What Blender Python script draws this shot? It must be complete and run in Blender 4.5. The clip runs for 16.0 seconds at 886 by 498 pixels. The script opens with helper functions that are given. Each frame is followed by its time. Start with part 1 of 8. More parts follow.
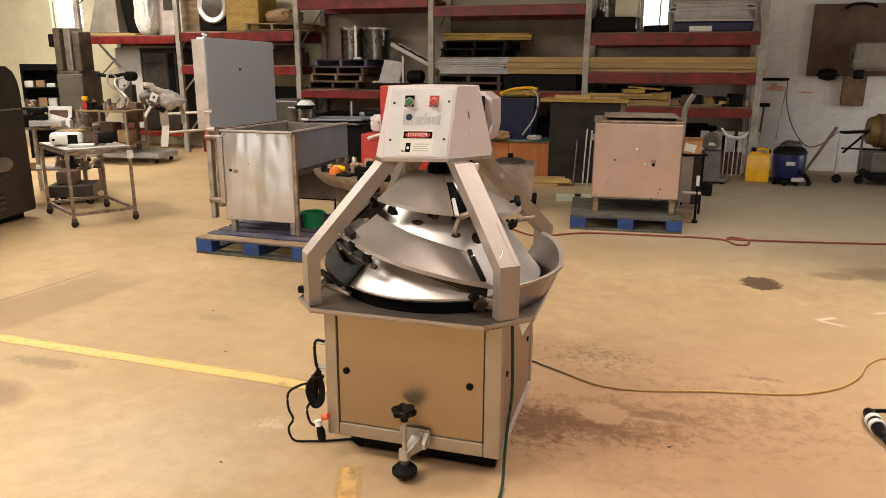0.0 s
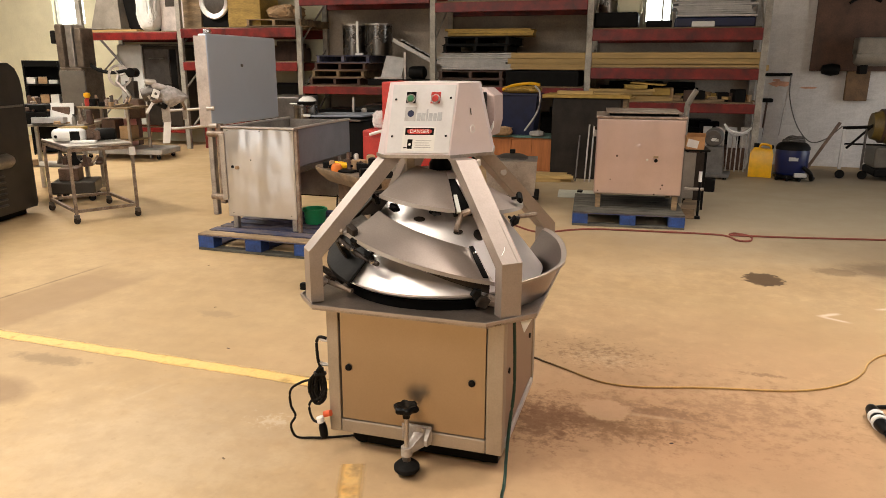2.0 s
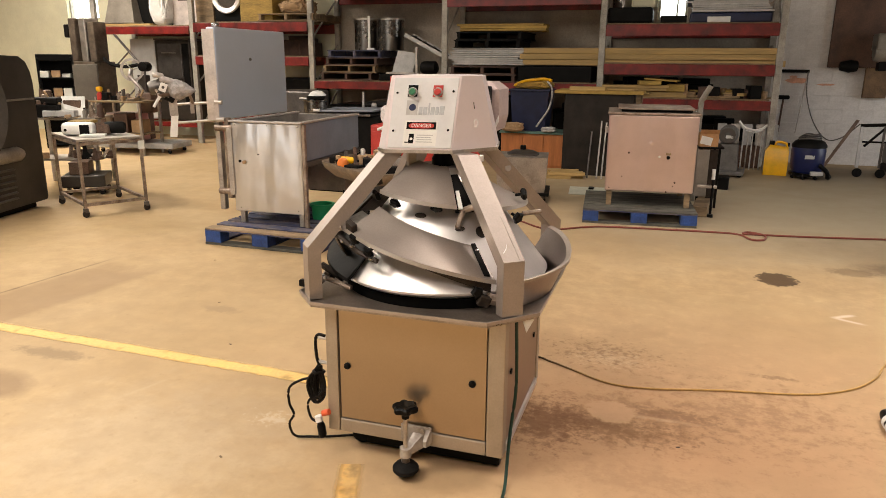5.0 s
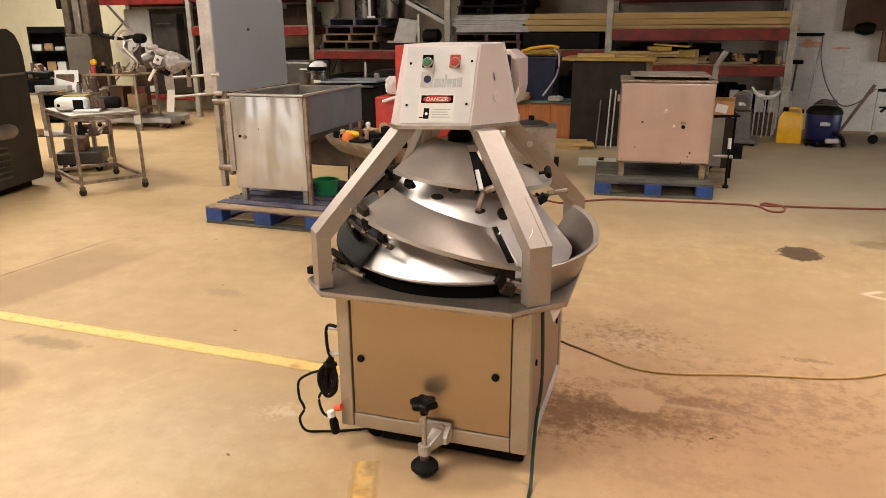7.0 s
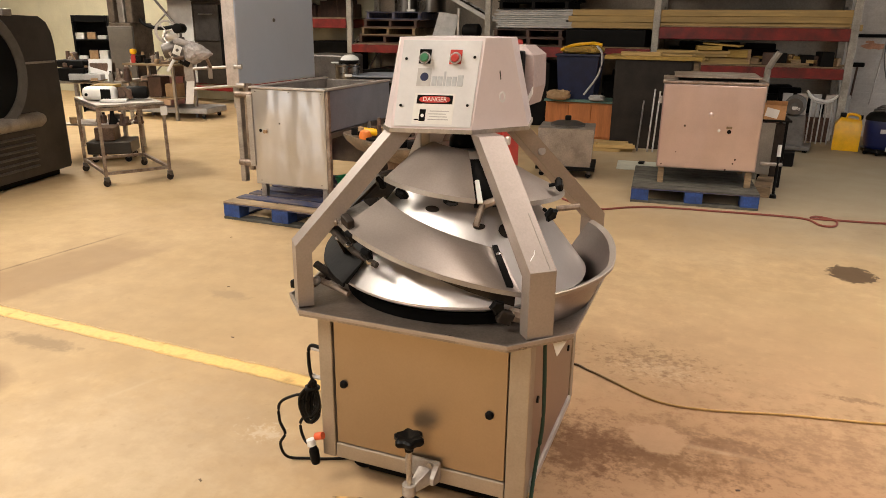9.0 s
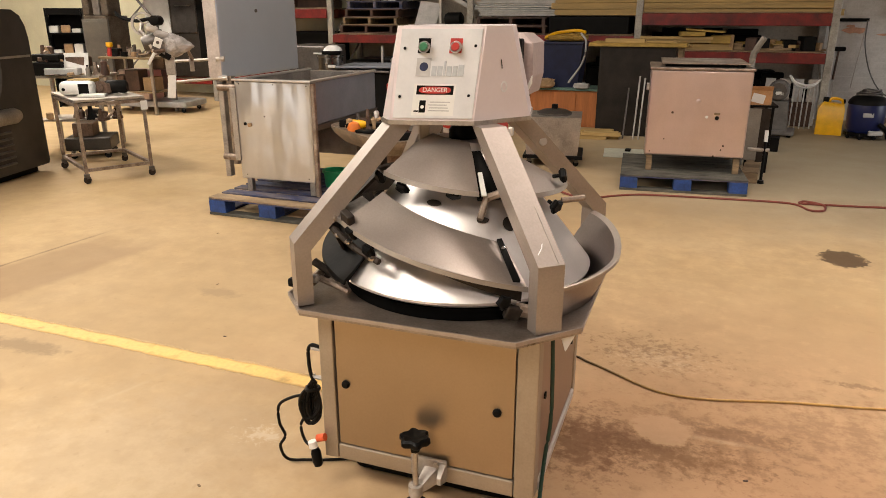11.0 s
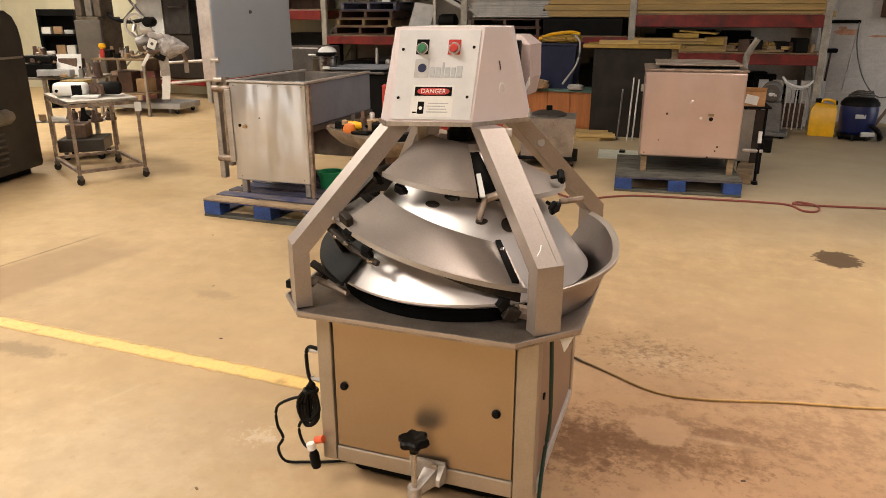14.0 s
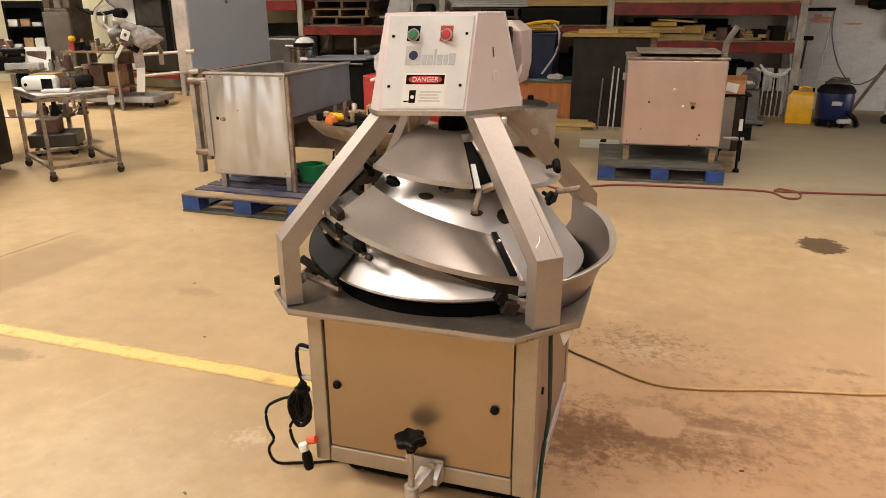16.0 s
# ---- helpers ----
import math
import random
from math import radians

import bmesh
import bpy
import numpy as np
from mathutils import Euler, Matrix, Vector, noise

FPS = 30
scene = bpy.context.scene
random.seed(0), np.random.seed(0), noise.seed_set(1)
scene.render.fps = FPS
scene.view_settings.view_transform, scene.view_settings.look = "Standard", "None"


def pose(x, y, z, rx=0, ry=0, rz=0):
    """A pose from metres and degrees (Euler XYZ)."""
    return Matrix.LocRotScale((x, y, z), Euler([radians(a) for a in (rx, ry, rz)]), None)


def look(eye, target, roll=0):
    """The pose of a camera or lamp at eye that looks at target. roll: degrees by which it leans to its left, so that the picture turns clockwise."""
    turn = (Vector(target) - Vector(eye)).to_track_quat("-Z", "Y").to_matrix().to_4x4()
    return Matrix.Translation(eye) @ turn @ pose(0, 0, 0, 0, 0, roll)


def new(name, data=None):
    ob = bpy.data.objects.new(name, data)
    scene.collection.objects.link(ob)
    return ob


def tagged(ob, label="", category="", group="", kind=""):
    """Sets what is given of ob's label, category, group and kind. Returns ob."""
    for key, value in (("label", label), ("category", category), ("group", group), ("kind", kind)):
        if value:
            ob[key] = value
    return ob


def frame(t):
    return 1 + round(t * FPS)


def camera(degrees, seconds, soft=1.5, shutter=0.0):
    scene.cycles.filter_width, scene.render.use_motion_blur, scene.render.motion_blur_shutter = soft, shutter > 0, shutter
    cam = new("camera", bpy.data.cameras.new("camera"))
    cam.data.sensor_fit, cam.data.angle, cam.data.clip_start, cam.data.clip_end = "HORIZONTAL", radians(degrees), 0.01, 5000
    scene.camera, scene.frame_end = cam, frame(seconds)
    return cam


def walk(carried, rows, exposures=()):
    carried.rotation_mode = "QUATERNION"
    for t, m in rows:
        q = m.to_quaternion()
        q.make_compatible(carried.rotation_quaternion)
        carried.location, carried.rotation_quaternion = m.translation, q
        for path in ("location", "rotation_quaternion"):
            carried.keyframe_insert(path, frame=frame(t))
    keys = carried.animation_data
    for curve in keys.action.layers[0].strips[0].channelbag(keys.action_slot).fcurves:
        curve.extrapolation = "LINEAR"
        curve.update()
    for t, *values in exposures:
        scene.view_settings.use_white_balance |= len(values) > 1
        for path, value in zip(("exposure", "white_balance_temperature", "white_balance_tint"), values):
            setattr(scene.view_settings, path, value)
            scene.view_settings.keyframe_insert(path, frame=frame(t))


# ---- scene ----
cam = camera(64.5, 16.0, soft=0.8)
PATH = [
    (0, (-0.058, 0.033, 1.464), (-0.606, 1.892, 0.968), 0.3),
    (0.5, (-0.058, 0.035, 1.465), (-0.609, 1.892, 0.968), 0.3),
    (1, (-0.057, 0.032, 1.464), (-0.61, 1.889, 0.965), 0.2),
    (1.5, (-0.058, 0.034, 1.464), (-0.609, 1.89, 0.963), 0.3),
    (2, (-0.058, 0.036, 1.466), (-0.611, 1.89, 0.959), 0.2),
    (2.5, (-0.057, 0.036, 1.466), (-0.61, 1.889, 0.955), 0.2),
    (3, (-0.057, 0.035, 1.465), (-0.613, 1.887, 0.953), 0.2),
    (5.3, (-0.034, 0.105, 1.455), (-0.631, 1.942, 0.936), 0.7),
    (5.5, (-0.035, 0.102, 1.457), (-0.646, 1.934, 0.936), 1.2),
    (6, (-0.033, 0.146, 1.447), (-0.661, 1.963, 0.894), 0.6),
    (6.5, (-0.076, 0.197, 1.445), (-0.683, 2.01, 0.858), 0.3),
    (7, (-0.147, 0.262, 1.452), (-0.731, 2.079, 0.853), -0.3),
    (7.5, (-0.175, 0.313, 1.444), (-0.745, 2.133, 0.844), -0.9),
    (8, (-0.148, 0.411, 1.446), (-0.774, 2.21, 0.836), -0.2),
    (8.5, (-0.095, 0.509, 1.452), (-0.768, 2.295, 0.855), 1.5),
    (9, (-0.094, 0.556, 1.442), (-0.789, 2.329, 0.831), 0.6),
    (11.5, (-0.179, 0.586, 1.437), (-0.818, 2.371, 0.799), -0.1),
    (12, (-0.18, 0.585, 1.435), (-0.818, 2.37, 0.798), -0.1),
    (12.5, (-0.177, 0.586, 1.437), (-0.813, 2.373, 0.801), -0.1),
    (13, (-0.175, 0.582, 1.439), (-0.812, 2.369, 0.808), -0.2),
    (13.5, (-0.176, 0.579, 1.44), (-0.809, 2.368, 0.809), -0.1),
    (14, (-0.182, 0.582, 1.438), (-0.811, 2.372, 0.804), 0.0),
    (14.5, (-0.198, 0.593, 1.436), (-0.815, 2.386, 0.8), -0.0),
    (15, (-0.214, 0.605, 1.432), (-0.818, 2.401, 0.793), -0.0),
    (15.5, (-0.228, 0.61, 1.43), (-0.82, 2.408, 0.787), 0.0),
    (16, (-0.242, 0.619, 1.424), (-0.81, 2.42, 0.768), -0.3),
]
walk(cam, [(t, look(eye, target, roll)) for t, eye, target, roll in PATH])

# ---- world and lights ----
world = bpy.data.worlds.new("world")
scene.world = world
world.use_nodes = True
sky = world.node_tree.nodes.new("ShaderNodeTexSky")
sky.sky_type, sky.sun_disc, sky.sun_elevation, sky.sun_rotation = "NISHITA", False, radians(40), radians(150)
world.node_tree.links.new(sky.outputs[0], world.node_tree.nodes["Background"].inputs[0])
world.node_tree.nodes["Background"].inputs[1].default_value = 0.12
scene.view_settings.exposure = 0.0


def ceiling_lamp(x, y, sx, sy, watts, color, spread=180):
    lamp = bpy.data.lights.new("ceiling_lamp", "AREA")
    lamp.shape, lamp.size, lamp.size_y, lamp.energy, lamp.color = "RECTANGLE", sx, sy, watts, color
    lamp.spread = radians(spread)
    ob = new("ceiling_lamp", lamp)
    ob.matrix_basis = pose(x, y, 4.75)
    return ob


WARM = (0.98, 0.877, 0.755)
COOL = (0.99, 0.855, 0.757)
ceiling_lamp(-3.2, -0.4, 2.8, 1.5, 368, WARM)
ceiling_lamp(-6.8, 3.6, 2.4, 1.0, 310, WARM)
ceiling_lamp(1.9, 4.0, 2.4, 1.0, 150, COOL, 135)
ceiling_lamp(-9.8, 8.4, 2.4, 1.0, 380, WARM)
ceiling_lamp(-1.6, 6.2, 2.4, 1.0, 62, WARM)
ceiling_lamp(0.7, -2.4, 2.4, 1.0, 225, COOL)

# daylight through two unseen loading doors; the yard one is assumed, for steel highlights
yard_light = bpy.data.lights.new("assumed_daylight", "AREA")
yard_light.shape, yard_light.size, yard_light.size_y, yard_light.energy, yard_light.color = "RECTANGLE", 3.0, 3.0, 105, (1.0, 0.97, 0.94)
new("assumed_daylight", yard_light).matrix_basis = look((-7.5, -7.1, 1.6), (-5.0, 3.0, 1.0))
door_light = bpy.data.lights.new("door_daylight", "AREA")
door_light.shape, door_light.size, door_light.size_y, door_light.energy, door_light.color = "RECTANGLE", 3.0, 3.0, 85, (0.97, 0.96, 0.95)
new("door_daylight", door_light).matrix_basis = look((6.6, 9.2, 1.6), (0.0, 9.0, 1.2))


# ---- materials ----
def mat(name, color, rough=0.6, metal=0.0, vary=0.12, scale=6.0, bump=0.05, fine=60.0, dark=None, stretch=(1, 1, 1), spread=0.08, per_object=0.0, wave=0.0, spec=0.5, wstretch=(1, 1, 1)):
    """A surface: its colour varied at two scales, its gloss uneven, a fine relief."""
    m = bpy.data.materials.new(name)
    m.use_nodes = True
    nt = m.node_tree
    b = nt.nodes["Principled BSDF"]
    co = nt.nodes.new("ShaderNodeTexCoord")
    mp = nt.nodes.new("ShaderNodeMapping")
    mp.inputs["Scale"].default_value = stretch
    nt.links.new(co.outputs["Object"], mp.inputs[0])
    big = nt.nodes.new("ShaderNodeTexNoise")
    big.inputs["Scale"].default_value, big.inputs["Detail"].default_value, big.inputs["Roughness"].default_value = scale, 6, 0.62
    nt.links.new(mp.outputs[0], big.inputs["Vector"])
    small = nt.nodes.new("ShaderNodeTexNoise")
    small.inputs["Scale"].default_value, small.inputs["Detail"].default_value = fine, 3
    nt.links.new(mp.outputs[0], small.inputs["Vector"])
    ramp = nt.nodes.new("ShaderNodeValToRGB")
    d = dark or tuple(c * (1 - 2.2 * vary) for c in color)
    lite = tuple(min(1, c * (1 + vary)) for c in color)
    ramp.color_ramp.elements[0].position, ramp.color_ramp.elements[0].color = 0.32, (*d, 1)
    ramp.color_ramp.elements[1].position, ramp.color_ramp.elements[1].color = 0.68, (*lite, 1)
    nt.links.new(big.outputs["Fac"], ramp.inputs[0])
    mix = nt.nodes.new("ShaderNodeMix")
    mix.data_type, mix.blend_type = "RGBA", "OVERLAY"
    mix.inputs["Factor"].default_value = min(1, vary * 2)
    nt.links.new(ramp.outputs[0], mix.inputs["A"])
    nt.links.new(small.outputs["Fac"], mix.inputs["B"])
    out = mix.outputs["Result"]
    if per_object:
        info = nt.nodes.new("ShaderNodeObjectInfo")
        rng = nt.nodes.new("ShaderNodeMapRange")
        rng.inputs["To Min"].default_value, rng.inputs["To Max"].default_value = 1 - per_object, 1 + per_object
        nt.links.new(info.outputs["Random"], rng.inputs[0])
        hs = nt.nodes.new("ShaderNodeHueSaturation")
        nt.links.new(rng.outputs[0], hs.inputs["Value"])
        nt.links.new(out, hs.inputs["Color"])
        out = hs.outputs[0]
    nt.links.new(out, b.inputs["Base Color"])
    rr = nt.nodes.new("ShaderNodeMapRange")
    rr.inputs["To Min"].default_value, rr.inputs["To Max"].default_value = max(0.03, rough - spread), min(1, rough + spread)
    nt.links.new(big.outputs["Fac"], rr.inputs[0])
    nt.links.new(rr.outputs[0], b.inputs["Roughness"])
    b.inputs["Metallic"].default_value = metal
    b.inputs["Specular IOR Level"].default_value = spec
    if wave:
        soft = nt.nodes.new("ShaderNodeTexNoise")
        soft.inputs["Scale"].default_value, soft.inputs["Detail"].default_value = 3.2, 1.5
        sm = nt.nodes.new("ShaderNodeMapping")
        sm.inputs["Scale"].default_value = wstretch
        nt.links.new(co.outputs["Object"], sm.inputs[0])
        nt.links.new(sm.outputs[0], soft.inputs["Vector"])
        bp = nt.nodes.new("ShaderNodeBump")
        bp.inputs["Strength"].default_value, bp.inputs["Distance"].default_value = wave, 0.08
        nt.links.new(soft.outputs["Fac"], bp.inputs["Height"])
        nt.links.new(bp.outputs[0], b.inputs["Normal"])
    elif bump:
        bp = nt.nodes.new("ShaderNodeBump")
        bp.inputs["Strength"].default_value, bp.inputs["Distance"].default_value = bump, 0.02
        nt.links.new(small.outputs["Fac"], bp.inputs["Height"])
        nt.links.new(bp.outputs[0], b.inputs["Normal"])
    return m


def glow(name, color, strength):
    m = bpy.data.materials.new(name)
    m.use_nodes = True
    b = m.node_tree.nodes["Principled BSDF"]
    b.inputs["Base Color"].default_value = (*color, 1)
    b.inputs["Emission Color"].default_value = (*color, 1)
    b.inputs["Emission Strength"].default_value = strength
    return m


STEEL = mat("brushed_steel", (0.62, 0.60, 0.58), 0.26, 1.0, 0.05, 3, 0.01, 220, stretch=(1, 1, 0.05), wave=0.35)
STEEL_MATT = mat("matt_steel", (0.375, 0.33, 0.29), 0.54, 0.75, 0.05, 5, 0.006, 160)
STEEL_OLD = mat("worn_steel", (0.50, 0.46, 0.42), 0.5, 1.0, 0.14, 7, 0.05, 90)
STEEL_DARK = mat("dark_steel", (0.15, 0.135, 0.125), 0.45, 0.9, 0.15, 6, 0.03, 90)
STEEL_DULL = mat("dull_grey_steel", (0.60, 0.65, 0.72), 0.36, 0.62, 0.02, 2, 0.004, 60, spread=0.02)
PANEL = mat("beige_panel", (0.365, 0.275, 0.185), 0.31, 0.85, 0.03, 3, 0.006, 150)
WHITE = mat("white_paint", (0.74, 0.73, 0.70), 0.45, 0.0, 0.05, 9, 0.03, 120)
BLACK = mat("black_plastic", (0.0045, 0.0045, 0.0045), 0.38, 0.0, 0.1, 20, 0.03, 150, spec=0.09)
SKIRT_BLACK = mat("black_shade_skirt", (0.003, 0.003, 0.003), 0.9, 0.0, 0.1, 20, 0.0, 100, spec=0.05)
RUBBER = mat("black_rubber", (0.010, 0.0095, 0.009), 0.75, 0.0, 0.2, 30, 0.05, 150, spec=0.1)
RED = mat("red_paint", (0.48, 0.035, 0.025), 0.45, 0.0, 0.12, 6, 0.03, 80)
RACK_RED = mat("rack_red", (0.23, 0.016, 0.012), 0.42, 0.0, 0.14, 5, 0.04, 60, dark=(0.07, 0.009, 0.008))
RACK_GREY = mat("rack_grey", (0.40, 0.37, 0.32), 0.55, 0.2, 0.2, 6, 0.05, 60)
WOOD = mat("pine_boards", (0.46, 0.31, 0.115), 0.65, 0.0, 0.14, 4, 0.08, 40, stretch=(0.25, 1, 4), per_object=0.12)
WOOD_OLD = mat("weathered_wood", (0.26, 0.18, 0.10), 0.8, 0.0, 0.25, 7, 0.12, 50, stretch=(0.4, 2, 2), per_object=0.15)
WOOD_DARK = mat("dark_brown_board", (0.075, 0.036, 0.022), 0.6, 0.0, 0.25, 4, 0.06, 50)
YELLOW_WOOD = mat("yellowed_wood", (0.42, 0.27, 0.06), 0.7, 0.0, 0.2, 5, 0.08, 40, stretch=(0.4, 1, 2), per_object=0.12)
MIXER_GREY = mat("mixer_grey", (0.066, 0.058, 0.050), 0.42, 0.4, 0.14, 4, 0.03, 90)
CABINET_GREY = mat("grey_brown_enamel", (0.26, 0.235, 0.20), 0.5, 0.2, 0.12, 4, 0.03, 80)
PALE_PAINT = mat("pale_pinkish_enamel", (0.62, 0.55, 0.51), 0.42, 0.2, 0.12, 7, 0.03, 80)
TABLE_TAN = mat("tan_table_metal", (0.235, 0.18, 0.13), 0.5, 0.3, 0.2, 8, 0.04, 80)
TEAL = mat("worn_teal_board", (0.13, 0.24, 0.20), 0.6, 0.0, 0.2, 6, 0.05, 60)
ORANGE_CARD = mat("orange_cardboard", (0.50, 0.27, 0.12), 0.8, 0.0, 0.12, 8, 0.05, 80)
VAC_BLUE = mat("vacuum_blue", (0.006, 0.012, 0.075), 0.38, 0.0, 0.12, 8, 0.03, 60)
BRACKET_WOOD = mat("olive_brown_wood", (0.16, 0.09, 0.04), 0.6, 0.0, 0.2, 6, 0.06, 60)
# for walls out of view, darker than the cream one to weaken bounce light
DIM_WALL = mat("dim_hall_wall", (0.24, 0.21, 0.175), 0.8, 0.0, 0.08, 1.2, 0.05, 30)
HEAD_PAINT = mat("pale_head_metal", (0.76, 0.68, 0.69), 0.36, 0.3, 0.03, 5, 0.008, 120)
PANEL_WHITE = mat("panel_white", (0.66, 0.66, 0.665), 0.40, 0.15, 0.04, 9, 0.01, 120)
LEG_STEEL = mat("brushed_leg_steel", (0.345, 0.295, 0.262), 0.42, 0.6, 0.06, 6, 0.008, 160)
TABLE_STEEL = mat("scuffed_table_steel", (0.30, 0.25, 0.21), 0.30, 0.75, 0.14, 9, 0.015, 120)
BOWL_STEEL = mat("bowl_steel", (0.30, 0.265, 0.245), 0.38, 0.9, 0.06, 6, 0.01, 140)
VAT_GREY = mat("vat_side_grey", (0.23, 0.255, 0.30), 0.55, 0.4, 0.08, 4, 0.02, 90)
TANK_STEEL = mat("tarnished_tank_steel", (0.20, 0.185, 0.17), 0.28, 1.0, 0.1, 4, 0.01, 120, wave=0.2)
DECK_GREY = mat("dirty_grey_deck", (0.085, 0.08, 0.065), 0.8, 0.0, 0.3, 8, 0.12, 50, stretch=(0.5, 2, 2), per_object=0.25)
PAINT_MARK = mat("orange_paint_mark", (0.62, 0.33, 0.22), 0.7, 0.0, 0.15, 12, 0.05, 60)
BUTTON_GREEN = mat("button_green", (0.03, 0.16, 0.07), 0.4, 0.0, 0.1, 30, 0.0, 100)
STICKER = mat("worn_sticker", (0.78, 0.76, 0.76), 0.6, 0.0, 0.1, 30, 0.0, 100)
RED_ORANGE = mat("red_orange_plastic", (0.65, 0.10, 0.03), 0.45, 0.0, 0.1, 20, 0.02, 100)
MORTAR = mat("painted_mortar", (0.66, 0.63, 0.60), 0.75, 0.0, 0.1, 2.2, 0.1, 40)
ORANGE_WOOD = mat("orange_wood", (0.48, 0.17, 0.05), 0.5, 0.0, 0.12, 3, 0.05, 40, stretch=(4, 4, 0.3))
BLUE = mat("pallet_blue", (0.020, 0.062, 0.235), 0.65, 0.0, 0.25, 9, 0.08, 60, per_object=0.15)
BLUE_DARK = mat("dark_blue_plastic", (0.010, 0.016, 0.055), 0.45, 0.0, 0.15, 8, 0.04, 60)
YELLOW = mat("yellow_plastic", (0.86, 0.47, 0.004), 0.34, 0.0, 0.08, 8, 0.03, 60)
GREEN = mat("green_plastic", (0.02, 0.36, 0.13), 0.45, 0.0, 0.08, 8, 0.03, 60)
ORANGE = mat("orange_plastic", (0.75, 0.20, 0.03), 0.45, 0.0, 0.08, 8, 0.03, 60)
CARD = mat("brown_cardboard", (0.40, 0.26, 0.14), 0.8, 0.0, 0.12, 8, 0.05, 80)
BLUE_WORN = mat("worn_blue_deck", (0.12, 0.10, 0.095), 0.75, 0.0, 0.3, 7, 0.12, 50, dark=(0.010, 0.028, 0.11), stretch=(0.6, 2, 2), per_object=0.3)
PALLET_TAN = mat("bare_pallet_board", (0.40, 0.285, 0.17), 0.75, 0.0, 0.2, 6, 0.1, 50, stretch=(0.5, 2, 2), per_object=0.1)
VAT_FRONT = mat("dented_vat_steel", (0.60, 0.59, 0.59), 0.31, 0.85, 0.06, 2, 0.01, 220, wave=0.4, wstretch=(1.4, 1, 0.6))
POST_TAN = mat("dull_tan_steel", (0.385, 0.325, 0.255), 0.48, 0.7, 0.06, 6, 0.01, 140)
SIDE_BROWN = mat("brown_side_steel", (0.30, 0.215, 0.165), 0.40, 0.8, 0.06, 5, 0.01, 140)
RIM_PALE = mat("pale_rim_steel", (0.55, 0.51, 0.47), 0.38, 0.6, 0.06, 9, 0.01, 140)
# brown steel darkened to carry shade round the tracks, grimy elsewhere
SHADE_STEEL = mat("shaded_grimy_steel", (0.040, 0.031, 0.025), 0.55, 0.25, 0.2, 8, 0.03, 90, spec=0.2)
COVER_PINK = mat("dull_rose_cover", (0.42, 0.335, 0.315), 0.5, 0.3, 0.08, 6, 0.01, 120)
CAST_GREY = mat("pale_cast_metal", (0.40, 0.36, 0.32), 0.5, 0.4, 0.12, 14, 0.04, 90)
BROWN_SHEET = mat("rusty_brown_sheet", (0.16, 0.10, 0.07), 0.55, 0.4, 0.25, 7, 0.05, 70)
RUST_TUBE = mat("rusty_grey_tube", (0.33, 0.27, 0.22), 0.5, 0.6, 0.25, 9, 0.05, 70, dark=(0.14, 0.09, 0.06))
BOARD_BROWN = mat("brown_wall_boarding", (0.095, 0.046, 0.027), 0.6, 0.0, 0.2, 4, 0.06, 50)
GREYBOX = mat("grey_sheet_goods", (0.48, 0.47, 0.46), 0.6, 0.1, 0.1, 6, 0.05, 60, per_object=0.1)
BENCH_DARK = mat("dark_brown_bench_paint", (0.022, 0.017, 0.013), 0.5, 0.0, 0.25, 4, 0.04, 70, spec=0.25)
BARREL_OLIVE = mat("olive_brown_barrel", (0.17, 0.11, 0.022), 0.5, 0.0, 0.2, 6, 0.05, 60)
PLANK_ROSE = mat("reddish_brown_plank", (0.20, 0.14, 0.11), 0.7, 0.0, 0.2, 5, 0.06, 50)
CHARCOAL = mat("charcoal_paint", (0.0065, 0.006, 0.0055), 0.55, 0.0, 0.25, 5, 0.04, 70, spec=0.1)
PINKSTEEL = mat("dull_pinkish_steel", (0.67, 0.54, 0.51), 0.31, 0.8, 0.045, 3.2, 0.01, 90, wave=0.3, wstretch=(1.4, 0.8, 0.35))
HOSE_RED = mat("red_hose", (0.21, 0.045, 0.03), 0.55, 0.0, 0.1, 20, 0.02, 100)
CABLE = mat("dark_cable", (0.006, 0.005, 0.004), 0.5, 0.0, 0.1, 20, 0.02, 100, spec=0.15)
CABLE_GREEN = mat("green_cable", (0.006, 0.036, 0.024), 0.5, 0.0, 0.1, 20, 0.02, 100)
CORD_SHADED = mat("shaded_tan_cord", (0.50, 0.30, 0.09), 0.45, 0.0, 0.1, 20, 0.02, 100)
WRAP = mat("crumpled_plastic", (0.42, 0.39, 0.375), 0.22, 0.0, 0.18, 9, 0.10, 35, spec=0.7)
GRINDER_GREY = mat("pale_machine_grey", (0.14, 0.132, 0.125), 0.5, 0.2, 0.15, 6, 0.04, 70)
CABINET_DARK = mat("dull_olive_grey_enamel", (0.135, 0.12, 0.10), 0.5, 0.2, 0.12, 4, 0.03, 80)
MIXER_RIM = mat("dark_rim_steel", (0.16, 0.145, 0.13), 0.45, 0.7, 0.12, 6, 0.02, 90)
OVEN_BROWN = mat("grey_brown_oven", (0.060, 0.048, 0.038), 0.45, 0.4, 0.2, 4, 0.03, 80)
TOWER_BROWN = mat("dull_brown_duct", (0.15, 0.115, 0.085), 0.5, 0.5, 0.25, 5, 0.04, 60)
PALE_SHEET = mat("pale_green_grey_sheet", (0.62, 0.62, 0.52), 0.45, 0.0, 0.08, 6, 0.02, 60)
BADGE_GREY = mat("pale_blue_grey", (0.46, 0.48, 0.50), 0.5, 0.1, 0.08, 20, 0.0, 100)
SHADED_WALL = mat("shaded_cream_wall", (0.45, 0.385, 0.31), 0.85, 0.0, 0.14, 1.4, 0.10, 40)
HOPPER_GREY = mat("dull_hopper_steel", (0.33, 0.29, 0.24), 0.45, 0.6, 0.12, 4, 0.03, 80)
